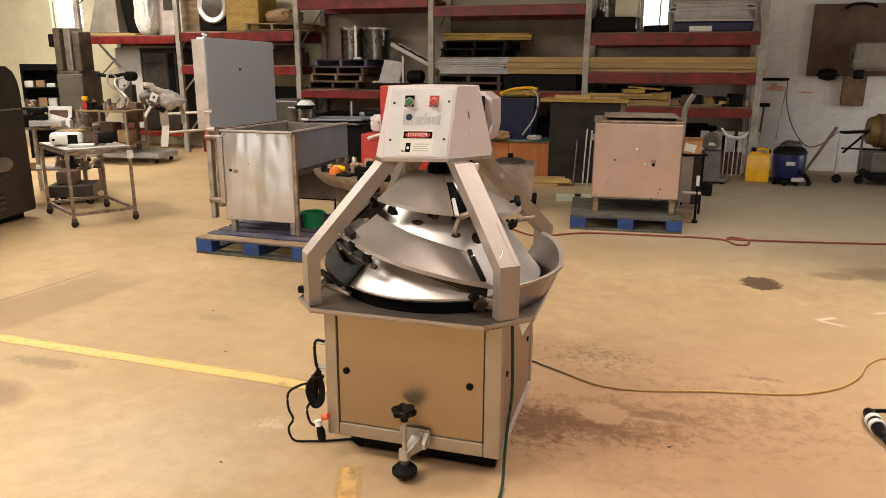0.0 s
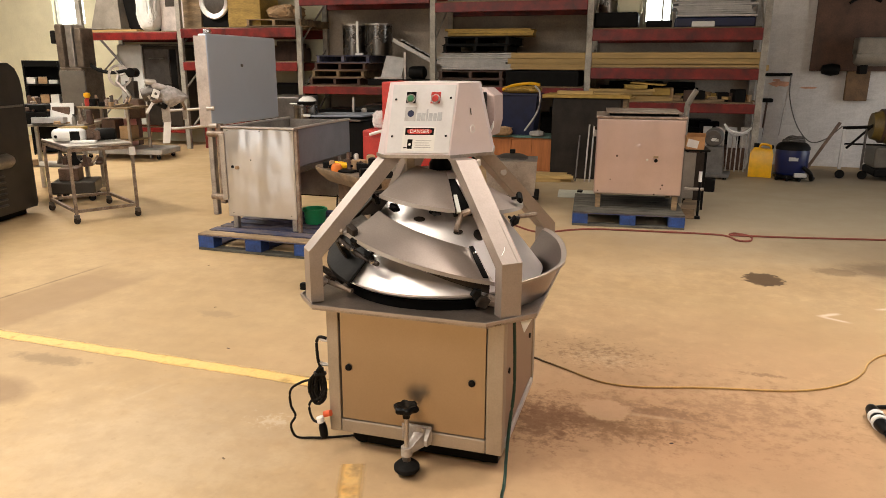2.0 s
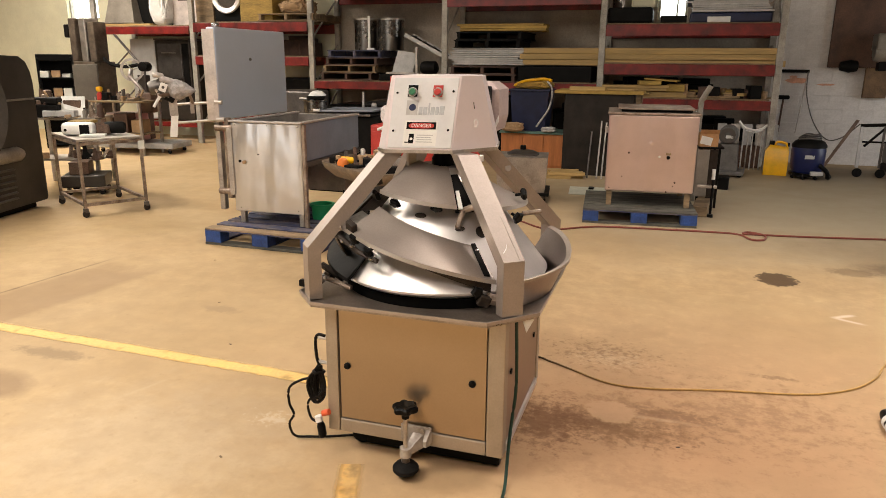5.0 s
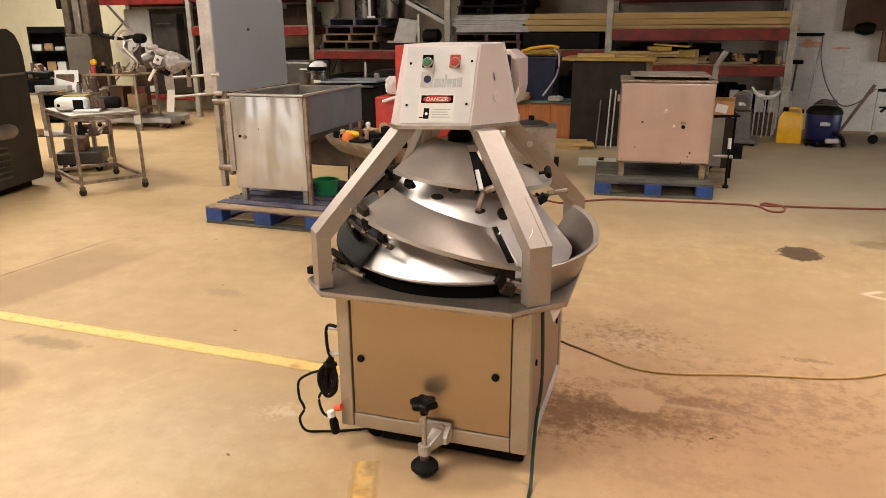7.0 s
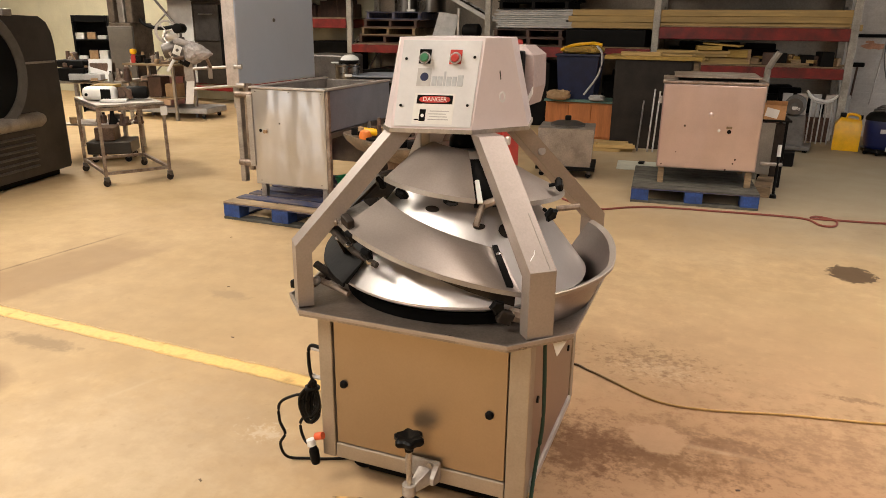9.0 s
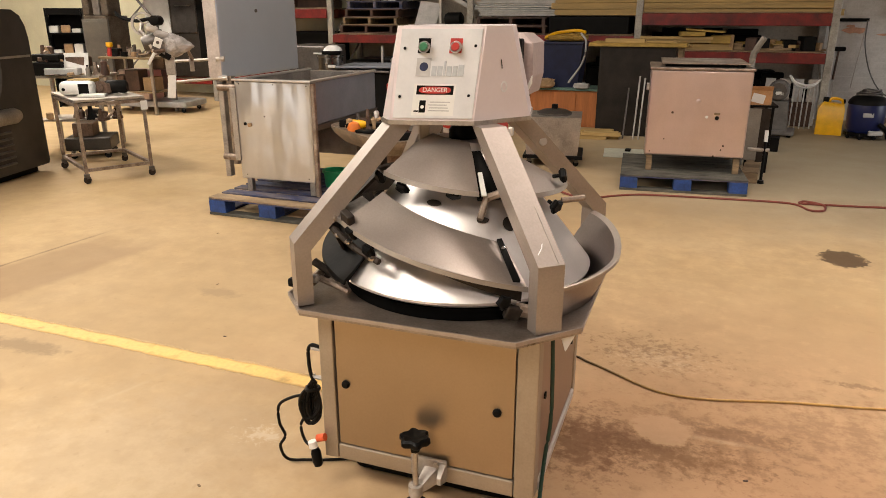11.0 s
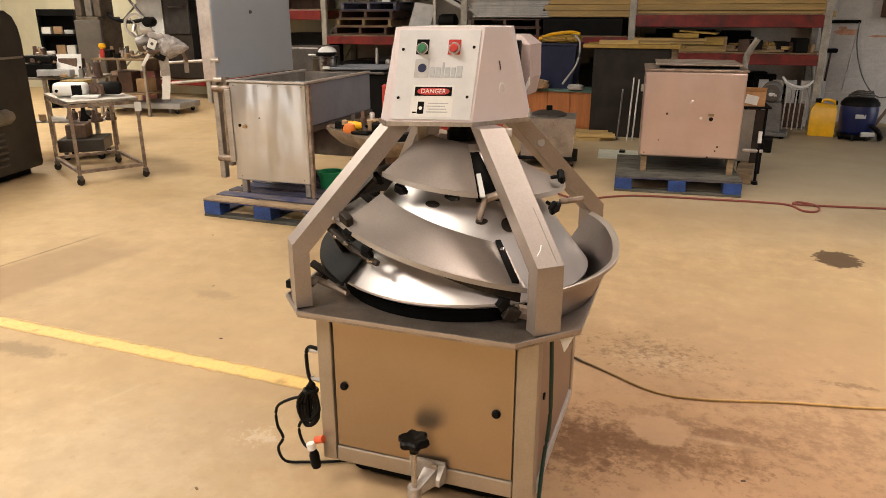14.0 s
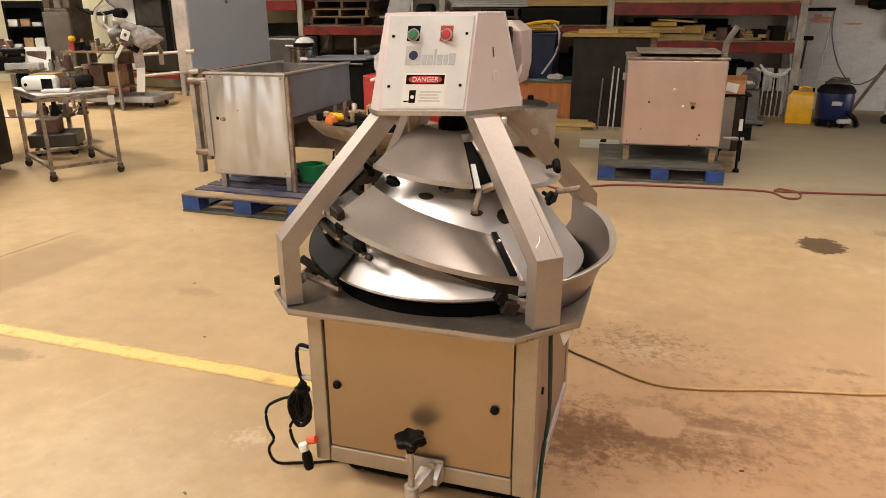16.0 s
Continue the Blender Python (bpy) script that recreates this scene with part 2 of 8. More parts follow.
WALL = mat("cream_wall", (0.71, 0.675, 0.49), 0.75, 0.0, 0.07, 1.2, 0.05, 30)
BLOCK = mat("white_painted_block", (0.67, 0.64, 0.61), 0.7, 0.0, 0.13, 1.6, 0.10, 40, per_object=0.03)
CEIL = mat("ceiling_paint", (0.13, 0.12, 0.105), 0.85, 0.0, 0.08, 2, 0.03, 30)


def brushed_round(name, color, rough, aniso, metal=1.0):
    """Sheet brushed round an upright axis, so that its highlights fan out."""
    m = mat(name, color, rough, metal, 0.05, 5, 0.008, 200, stretch=(1, 1, 0.3))
    b = m.node_tree.nodes["Principled BSDF"]
    b.inputs["Anisotropic"].default_value = aniso
    tg = m.node_tree.nodes.new("ShaderNodeTangent")
    tg.direction_type, tg.axis = "RADIAL", "Z"
    m.node_tree.links.new(tg.outputs[0], b.inputs["Tangent"])
    return m


STEEL_CONE = brushed_round("polished_cone", (0.70, 0.66, 0.64), 0.34, 0.7, 0.68)
TRACK_STEEL = brushed_round("brushed_track", (0.42, 0.365, 0.325), 0.46, 0.25, 0.8)
DAY = glow("daylight_backdrop", (0.92, 0.97, 1.0), 3.0)


def floor_material():
    m = bpy.data.materials.new("stained_concrete")
    m.use_nodes = True
    nt = m.node_tree
    b = nt.nodes["Principled BSDF"]
    co = nt.nodes.new("ShaderNodeTexCoord")

    def noise_at(scale, detail=6, rough=0.6, vec=None):
        n = nt.nodes.new("ShaderNodeTexNoise")
        n.inputs["Scale"].default_value, n.inputs["Detail"].default_value, n.inputs["Roughness"].default_value = scale, detail, rough
        nt.links.new(vec or co.outputs["Object"], n.inputs["Vector"])
        return n.outputs["Fac"]

    def ramp(fac, lo, hi, a, c):
        r = nt.nodes.new("ShaderNodeValToRGB")
        r.color_ramp.elements[0].position, r.color_ramp.elements[0].color = lo, (*a, 1)
        r.color_ramp.elements[1].position, r.color_ramp.elements[1].color = hi, (*c, 1)
        nt.links.new(fac, r.inputs[0])
        return r.outputs[0]

    def mix(a, c, fac, mode="MIX"):
        x = nt.nodes.new("ShaderNodeMix")
        x.data_type, x.blend_type = "RGBA", mode
        if isinstance(fac, float):
            x.inputs["Factor"].default_value = fac
        else:
            nt.links.new(fac, x.inputs["Factor"])
        for key, v in (("A", a), ("B", c)):
            if isinstance(v, tuple):
                x.inputs[key].default_value = (*v, 1)
            else:
                nt.links.new(v, x.inputs[key])
        return x.outputs["Result"]

    def spot(x, y, rx, ry, soft, broken, strength):
        """A mark of its own shape, stain, tint or painted shade: an uneven ellipse."""
        cut = broken[2] if len(broken) > 2 else 0.5
        mp = nt.nodes.new("ShaderNodeMapping")
        mp.inputs["Location"].default_value = (-x / rx, -y / ry, 0)
        mp.inputs["Scale"].default_value = (1 / rx, 1 / ry, 0)
        nt.links.new(co.outputs["Object"], mp.inputs[0])
        ln = nt.nodes.new("ShaderNodeVectorMath")
        ln.operation = "LENGTH"
        nt.links.new(mp.outputs[0], ln.inputs[0])
        ad = nt.nodes.new("ShaderNodeMath")
        ad.operation = "MULTIPLY_ADD"
        nt.links.new(noise_at(broken[0], 9, 0.72), ad.inputs[0])
        ad.inputs[1].default_value = broken[1]
        nt.links.new(ln.outputs["Value"], ad.inputs[2])
        rr = nt.nodes.new("ShaderNodeMapRange")
        rr.inputs["From Min"].default_value, rr.inputs["From Max"].default_value = 1 + broken[1] * cut - soft, 1 + broken[1] * cut + soft
        rr.inputs["To Min"].default_value, rr.inputs["To Max"].default_value = strength, 0
        nt.links.new(ad.outputs[0], rr.inputs[0])
        return rr.outputs[0]

    def stripe(p, q, half, soft, strength, end=0.12):
        """A long mark along a line from p to q, half wide, softer at its rims."""
        d = Vector((q[0] - p[0], q[1] - p[1], 0))
        ang = math.atan2(d.y, d.x)
        mid = Vector(((p[0] + q[0]) / 2, (p[1] + q[1]) / 2, 0))
        mp = nt.nodes.new("ShaderNodeMapping")
        mp.vector_type = "TEXTURE"
        mp.inputs["Location"].default_value = mid
        mp.inputs["Rotation"].default_value = (0, 0, ang)
        nt.links.new(co.outputs["Object"], mp.inputs[0])
        ab = nt.nodes.new("ShaderNodeVectorMath")
        ab.operation = "ABSOLUTE"
        nt.links.new(mp.outputs[0], ab.inputs[0])
        sep = nt.nodes.new("ShaderNodeSeparateXYZ")
        nt.links.new(ab.outputs[0], sep.inputs[0])
        outs = []
        wob = noise_at(9, 4)
        for sock, lim, sf in ((sep.outputs["X"], d.length / 2, end), (sep.outputs["Y"], half, soft)):
            ad = nt.nodes.new("ShaderNodeMath")
            ad.operation = "MULTIPLY_ADD"
            nt.links.new(wob, ad.inputs[0])
            ad.inputs[1].default_value = 2.0 * sf
            nt.links.new(sock, ad.inputs[2])
            rr = nt.nodes.new("ShaderNodeMapRange")
            rr.inputs["From Min"].default_value, rr.inputs["From Max"].default_value = lim, lim + 2 * sf
            rr.inputs["To Min"].default_value, rr.inputs["To Max"].default_value = 1, 0
            nt.links.new(ad.outputs[0], rr.inputs[0])
            outs.append(rr.outputs[0])
        mul = nt.nodes.new("ShaderNodeMath")
        mul.operation = "MULTIPLY"
        nt.links.new(outs[0], mul.inputs[0])
        nt.links.new(outs[1], mul.inputs[1])
        st = nt.nodes.new("ShaderNodeMath")
        st.operation = "MULTIPLY"
        nt.links.new(mul.outputs[0], st.inputs[0])
        st.inputs[1].default_value = strength
        return st.outputs[0]

    base = ramp(noise_at(0.9, 8, 0.6), 0.3, 0.7, (0.465, 0.325, 0.170), (0.575, 0.425, 0.240))
    base = mix(base, ramp(noise_at(6, 5, 0.6), 0.35, 0.65, (0.42, 0.42, 0.42), (0.57, 0.57, 0.57)), 0.3, "OVERLAY")
    # warmer, redder concrete beside the machine
    base = mix(base, (0.455, 0.282, 0.160), spot(0.15, 2.95, 1.5, 1.05, 0.6, (2.5, 0.9), 0.85))
    base = mix(base, (0.36, 0.195, 0.105), spot(-0.10, 2.80, 0.75, 0.42, 0.5, (3.0, 0.9), 0.6))
    # floor shadow round the barrel cart, painted as a dark ellipse
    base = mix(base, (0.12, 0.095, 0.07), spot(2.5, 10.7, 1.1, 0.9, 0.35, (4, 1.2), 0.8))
    # broad darker and greyer patches towards the far right, then fainter mottling
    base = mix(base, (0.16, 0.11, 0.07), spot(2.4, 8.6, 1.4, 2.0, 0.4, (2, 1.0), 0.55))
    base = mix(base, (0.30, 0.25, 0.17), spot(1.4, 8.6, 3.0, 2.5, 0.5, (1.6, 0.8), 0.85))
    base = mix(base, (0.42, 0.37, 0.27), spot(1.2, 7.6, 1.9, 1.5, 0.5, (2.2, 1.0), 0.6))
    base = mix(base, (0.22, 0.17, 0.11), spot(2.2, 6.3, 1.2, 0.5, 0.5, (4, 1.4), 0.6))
    base = mix(base, (0.66, 0.56, 0.42), spot(-1.9, 2.1, 0.5, 0.4, 0.6, (7, 2.2), 0.35))
    base = mix(base, (0.27, 0.19, 0.11), spot(-1.2, 5.6, 3.2, 2.2, 0.8, (3.2, 3.2), 0.3))
    base = mix(base, (0.27, 0.19, 0.11), spot(-3.0, 2.2, 2.6, 1.6, 0.8, (3.0, 3.4), 0.2))
    base = mix(base, (0.20, 0.125, 0.07), spot(0.9, 4.2, 1.6, 1.0, 0.4, (11, 5.0), 0.16))
    base = mix(base, (0.26, 0.18, 0.10), spot(-2.2, 3.3, 1.8, 1.3, 0.3, (5, 5.0), 0.14))
    # oil and rust eaten into the floor round a pale patch
    base = mix(base, (0.23, 0.125, 0.062), spot(-0.15, 2.88, 0.62, 0.32, 0.35, (11, 5.0, 0.37), 0.62))
    base = mix(base, (0.20, 0.12, 0.065), spot(-0.26, 3.56, 0.45, 0.28, 0.3, (24, 5.2, 0.35), 0.65))
    base = mix(base, (0.17, 0.088, 0.040), spot(-0.16, 2.79, 0.42, 0.15, 0.3, (30, 4.6, 0.39), 0.72))
    base = mix(base, (0.14, 0.068, 0.032), spot(-0.43, 2.76, 0.16, 0.22, 0.35, (22, 4.0, 0.44), 0.75))
    base = mix(base, (0.15, 0.075, 0.036), spot(-0.27, 2.83, 0.16, 0.06, 0.35, (34, 3.0, 0.44), 0.55))
    base = mix(base, (0.16, 0.085, 0.044), spot(0.07, 2.98, 0.22, 0.07, 0.35, (30, 4.0, 0.42), 0.6))
    base = mix(base, (0.64, 0.46, 0.29), spot(0.04, 2.93, 0.16, 0.02, 0.4, (30, 4.0, 0.42), 0.35))
    base = mix(base, (0.60, 0.45, 0.29), spot(-0.22, 3.50, 0.30, 0.15, 0.35, (34, 5.2, 0.36), 0.45))
    base = mix(base, (0.13, 0.07, 0.04), spot(0.54, 3.53, 0.12, 0.03, 0.3, (22, 4.0, 0.42), 0.5))
    base = mix(base, (0.22, 0.125, 0.07), spot(0.40, 3.1, 0.7, 0.5, 0.4, (15, 5.6, 0.36), 0.52))
    base = mix(base, (0.27, 0.16, 0.09), spot(-0.05, 2.45, 0.5, 0.18, 0.4, (16, 5.0, 0.37), 0.4))
    base = mix(base, (0.45, 0.285, 0.167), spot(-0.175, 2.94, 0.105, 0.10, 0.10, (12, 1.5), 0.78))
    base = mix(base, (0.062, 0.036, 0.02), spot(0.76, 5.26, 0.125, 0.165, 0.06, (14, 1.8), 0.86))
    base = mix(base, (0.13, 0.085, 0.05), spot(1.30, 5.62, 0.16, 0.10, 0.2, (12, 1.6), 0.5))
    # a darker strip with a joint along it, scuffs and scratches
    base = mix(base, (0.29, 0.19, 0.105), stripe((-4.05, 1.0), (-3.66, 4.0), 0.25, 0.035, 0.62))
    base = mix(base, (0.15, 0.095, 0.05), stripe((-4.25, 1.0), (-3.95, 4.12), 0.009, 0.012, 0.75))
    base = mix(base, (0.70, 0.60, 0.44), stripe((-2.24, 2.44), (-2.19, 2.58), 0.006, 0.010, 0.2))
    base = mix(base, (0.22, 0.14, 0.08), spot(-2.95, 2.28, 0.22, 0.14, 0.25, (5, 0.8), 0.6))
    base = mix(base, (0.24, 0.17, 0.10), spot(-2.95, 2.66, 0.20, 0.05, 0.3, (18, 2.8), 0.65))
    base = mix(base, (0.28, 0.20, 0.12), spot(-2.52, 3.50, 0.12, 0.05, 0.3, (20, 2.4), 0.5))
    base = mix(base, (0.28, 0.20, 0.12), spot(-1.66, 1.62, 0.22, 0.07, 0.3, (20, 3.0), 0.5))
    base = mix(base, (0.74, 0.67, 0.55), spot(-1.52, 2.42, 0.14, 0.10, 0.25, (30, 5.0, 0.36), 0.28))
    base = mix(base, (0.09, 0.06, 0.04), spot(1.75, 5.75, 0.35, 0.22, 0.3, (5, 1.0), 0.6))
    base = mix(base, (0.76, 0.66, 0.56), stripe((0.99, 4.54), (1.10, 4.62), 0.016, 0.012, 0.7, 0.02))
    base = mix(base, (0.76, 0.66, 0.56), stripe((0.99, 4.535), (1.12, 4.47), 0.014, 0.012, 0.6, 0.03))
    base = mix(base, (0.76, 0.66, 0.56), stripe((1.36, 4.78), (1.50, 4.84), 0.014, 0.012, 0.6, 0.03))
    speck = ramp(noise_at(26, 2, 0.5), 0.66, 0.74, (1, 1, 1), (0.62, 0.56, 0.5))
    base = mix(base, speck, 0.18, "MULTIPLY")
    nt.links.new(base, b.inputs["Base Color"])
    rr = nt.nodes.new("ShaderNodeMapRange")
    rr.inputs["To Min"].default_value, rr.inputs["To Max"].default_value = 0.48, 0.82
    b.inputs["Specular IOR Level"].default_value = 0.2
    nt.links.new(noise_at(2.2, 6), rr.inputs[0])
    nt.links.new(rr.outputs[0], b.inputs["Roughness"])
    bp = nt.nodes.new("ShaderNodeBump")
    bp.inputs["Strength"].default_value, bp.inputs["Distance"].default_value = 0.07, 0.01
    nt.links.new(noise_at(45, 4), bp.inputs["Height"])
    nt.links.new(bp.outputs[0], b.inputs["Normal"])
    return m


def shade_along(m, dark, x0, x1):
    """Shade painted into a cord's colour, thinning out from x0 to x1 on its own axis."""
    nt = m.node_tree
    b = nt.nodes["Principled BSDF"]
    source = b.inputs["Base Color"].links[0].from_socket
    co = nt.nodes.new("ShaderNodeTexCoord")
    sep = nt.nodes.new("ShaderNodeSeparateXYZ")
    nt.links.new(co.outputs["Object"], sep.inputs[0])
    rng = nt.nodes.new("ShaderNodeMapRange")
    rng.inputs["From Min"].default_value, rng.inputs["From Max"].default_value = x0, x1
    nt.links.new(sep.outputs["X"], rng.inputs[0])
    mx = nt.nodes.new("ShaderNodeMix")
    mx.data_type = "RGBA"
    mx.inputs["A"].default_value = (*dark, 1)
    nt.links.new(rng.outputs[0], mx.inputs["Factor"])
    nt.links.new(source, mx.inputs["B"])
    nt.links.new(mx.outputs["Result"], b.inputs["Base Color"])


# cord painted dark at the machine, tan where more light reaches it
shade_along(CORD_SHADED, (0.030, 0.015, 0.006), 0.15, 0.75)
FLOOR = floor_material()


def line_material(name, color, dark, half, wear):
    """Floor paint whose rims fade into the concrete; the line runs along its own x axis."""
    m = mat(name, color, 0.6, 0.0, 0.10, 9, 0.03, 60, dark=dark, spec=0.25)
    nt = m.node_tree
    b, out = nt.nodes["Principled BSDF"], nt.nodes["Material Output"]
    co = nt.nodes.new("ShaderNodeTexCoord")
    sep = nt.nodes.new("ShaderNodeSeparateXYZ")
    nt.links.new(co.outputs["Object"], sep.inputs[0])
    across = nt.nodes.new("ShaderNodeMath")
    across.operation = "ABSOLUTE"
    nt.links.new(sep.outputs["Y"], across.inputs[0])
    grain = nt.nodes.new("ShaderNodeTexNoise")
    grain.inputs["Scale"].default_value, grain.inputs["Detail"].default_value = 14, 6
    nt.links.new(co.outputs["Object"], grain.inputs["Vector"])
    rag = nt.nodes.new("ShaderNodeMath")
    rag.operation = "MULTIPLY_ADD"
    rag.inputs[1].default_value = 0.03
    nt.links.new(grain.outputs["Fac"], rag.inputs[0])
    nt.links.new(across.outputs[0], rag.inputs[2])
    rim = nt.nodes.new("ShaderNodeMapRange")
    rim.inputs["From Min"].default_value, rim.inputs["From Max"].default_value = half - 0.004, half + 0.022
    rim.inputs["To Min"].default_value, rim.inputs["To Max"].default_value = 1, 0
    nt.links.new(rag.outputs[0], rim.inputs[0])
    worn = nt.nodes.new("ShaderNodeMapRange")
    worn.inputs["From Min"].default_value, worn.inputs["From Max"].default_value = wear - 0.12, wear + 0.12
    worn.inputs["To Min"].default_value, worn.inputs["To Max"].default_value = 0.45, 1
    nt.links.new(grain.outputs["Fac"], worn.inputs[0])
    mul = nt.nodes.new("ShaderNodeMath")
    mul.operation = "MULTIPLY"
    nt.links.new(rim.outputs[0], mul.inputs[0])
    nt.links.new(worn.outputs[0], mul.inputs[1])
    clear = nt.nodes.new("ShaderNodeBsdfTransparent")
    blend = nt.nodes.new("ShaderNodeMixShader")
    nt.links.new(mul.outputs[0], blend.inputs[0])
    nt.links.new(clear.outputs[0], blend.inputs[1])
    nt.links.new(b.outputs[0], blend.inputs[2])
    nt.links.new(blend.outputs[0], out.inputs["Surface"])
    return m


LINE = line_material("worn_yellow_line", (0.770, 0.477, 0.162), (0.69, 0.48, 0.19), 0.05, 0.32)
LINE_FADED = line_material("faded_yellow_line", (0.620, 0.365, 0.111), (0.52, 0.36, 0.17), 0.046, 0.46)
LIP_STEEL = mat("bright_track_lip", (0.42, 0.375, 0.335), 0.45, 0.7, 0.05, 6, 0.01, 140)


# ---- building blocks ----
def part(name, bm, material, parent=None, label="", smooth=False):
    bmesh.ops.recalc_face_normals(bm, faces=bm.faces)
    me = bpy.data.meshes.new(name)
    bm.to_mesh(me)
    bm.free()
    me.materials.append(material)
    if smooth:
        me.shade_smooth()
        me.set_sharp_from_angle(angle=radians(38))
    ob = new(name, me)
    if parent:
        ob.parent = parent
    if label:
        tagged(ob, label)
    return ob


def thing(name, m, label, category, group="", kind=""):
    ob = new(name)
    ob.empty_display_size = 0.1
    ob.matrix_basis = m
    return tagged(ob, label, category, group, kind)


def add_box(bm, lo, hi, bevel=0.0, m=None):
    """A box from corner to corner, its edges rounded off."""
    verts = bmesh.ops.create_cube(bm, size=1)["verts"]
    lo, hi = Vector(lo), Vector(hi)
    s, c = hi - lo, (hi + lo) / 2
    for v in verts:
        v.co = Vector((v.co.x * s.x, v.co.y * s.y, v.co.z * s.z)) + c
    if bevel:
        edges = list({e for v in verts for e in v.link_edges})
        got = bmesh.ops.bevel(bm, geom=edges, offset=bevel, segments=2, affect="EDGES", profile=0.5)
        verts = got["verts"]
    if m is not None:
        bmesh.ops.transform(bm, matrix=m, verts=list(verts))
    return bm


def box(lo, hi, bevel=0.0, m=None):
    return add_box(bmesh.new(), lo, hi, bevel, m)


def add_tube(bm, points, r, n=8, closed=False):
    """A round tube along a line of points."""
    pts = [Vector(p) for p in points]
    rings, up = [], Vector((0.03, 0.05, 1))
    for i, p in enumerate(pts):
        a, b = pts[max(0, i - 1)], pts[min(len(pts) - 1, i + 1)]
        d = (b - a).normalized()
        u = d.cross(up)
        if u.length < 0.08:
            u = d.cross(Vector((1, 0.1, 0)))
        u.normalize()
        v = d.cross(u)
        rings.append([bm.verts.new(p + r * (math.cos(k * math.tau / n) * u + math.sin(k * math.tau / n) * v)) for k in range(n)])
    for a, b in zip(rings, rings[1:]):
        for k in range(n):
            bm.faces.new((a[k], a[(k + 1) % n], b[(k + 1) % n], b[k]))
    bm.faces.new(rings[0][::-1])
    bm.faces.new(rings[-1])
    return bm


def tube(points, r, n=8):
    return add_tube(bmesh.new(), points, r, n)


def smooth_line(points, per=6):
    """A soft curve through points."""
    p = [Vector(q) for q in points]
    p = [2 * p[0] - p[1]] + p + [2 * p[-1] - p[-2]]
    out = []
    for i in range(1, len(p) - 2):
        for k in range(per):
            t = k / per
            a, b, c, d = p[i - 1], p[i], p[i + 1], p[i + 2]
            out.append(0.5 * (2 * b + (c - a) * t + (2 * a - 5 * b + 4 * c - d) * t * t + (3 * b - a - 3 * c + d) * t ** 3))
    out.append(p[-2])
    return out


def add_lathe(bm, profile, n=32, at=(0, 0, 0), m=None):
    """A body of revolution round z; profile: pairs of radius and height."""
    rings = []
    for r, z in profile:
        if r < 1e-5:
            rings.append([bm.verts.new((at[0], at[1], at[2] + z))])
        else:
            rings.append([bm.verts.new((at[0] + r * math.cos(k * math.tau / n), at[1] + r * math.sin(k * math.tau / n), at[2] + z)) for k in range(n)])
    for a, b in zip(rings, rings[1:]):
        for k in range(n):
            q = (a[k % len(a)], a[(k + 1) % n % len(a)], b[(k + 1) % n % len(b)], b[k % len(b)])
            q = tuple(dict.fromkeys(q))
            if len(q) > 2:
                bm.faces.new(q)
    if len(profile) > 3 and len(rings[0]) > 1 and len(rings[-1]) > 1:
        a, b = rings[-1], rings[0]
        for k in range(n):
            bm.faces.new((a[k], a[(k + 1) % n], b[(k + 1) % n], b[k]))
    else:
        for ring in (rings[0], rings[-1]):
            if len(ring) > 2:
                bm.faces.new(ring)
    if m is not None:
        bmesh.ops.transform(bm, matrix=m, verts=[v for r in rings for v in r])
    return bm


def lathe(profile, n=32, at=(0, 0, 0), m=None):
    return add_lathe(bmesh.new(), profile, n, at, m)


def add_prism(bm, polys):
    """A body through stacked polygons with the same number of corners."""
    rings = [[bm.verts.new(p) for p in poly] for poly in polys]
    n = len(rings[0])
    for a, b in zip(rings, rings[1:]):
        for k in range(n):
            bm.faces.new((a[k], a[(k + 1) % n], b[(k + 1) % n], b[k]))
    bm.faces.new(rings[0][::-1])
    bm.faces.new(rings[-1])
    return bm


def prism(*polys):
    return add_prism(bmesh.new(), polys)


def soften(bm, offset, segments=2, angle=30):
    edges = [e for e in bm.edges if len(e.link_faces) == 2 and e.calc_face_angle(0) > radians(angle)]
    bmesh.ops.bevel(bm, geom=edges, offset=offset, segments=segments, affect="EDGES", profile=0.5)
    return bm


def around(phi, r, z):
    """A place by the angle from the front (-y), counted to the right."""
    a = radians(phi)
    return Vector((r * math.sin(a), -r * math.cos(a), z))


def sweep(phi0, phi1, profile, n=36):
    """A shell round the z axis; profile(share) gives pairs of radius and height, a closed outline."""
    return prism(*[[around(phi0 + (phi1 - phi0) * i / n, r, z) for r, z in profile(i / n)] for i in range(n + 1)])


# ---- the hall ----
X0, X1, Y0, Y1, TOP = -15.0, 6.5, -7.0, 11.9, 5.0


def structure(name, bm, material, label, category):
    return tagged(part(name, bm, material), label, category, kind="structure")


structure("floor", box((X0 - 0.2, Y0 - 0.2, -0.2), (X1 + 0.2, Y1 + 0.2, 0)), FLOOR, "worn tan concrete floor with stains and some painted shade", "floor")
# ceiling is unseen; its dark colour holds down the bounce light
structure("ceiling", box((X0 - 0.2, Y0 - 0.2, TOP), (X1 + 0.2, Y1 + 0.2, TOP + 0.2)), CEIL, "plain dark ceiling out of view, darkened to lower the fill", "ceiling")
# three walls out of view, kept dim so that less light bounces back
structure("wall_west", box((X0 - 0.2, Y0, 0), (X0, Y1, TOP)), DIM_WALL, "unseen hall wall, darkened to cut fill light", "wall")
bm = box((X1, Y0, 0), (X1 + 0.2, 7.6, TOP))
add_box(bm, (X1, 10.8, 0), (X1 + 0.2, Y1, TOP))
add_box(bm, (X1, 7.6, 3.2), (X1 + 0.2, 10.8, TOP))
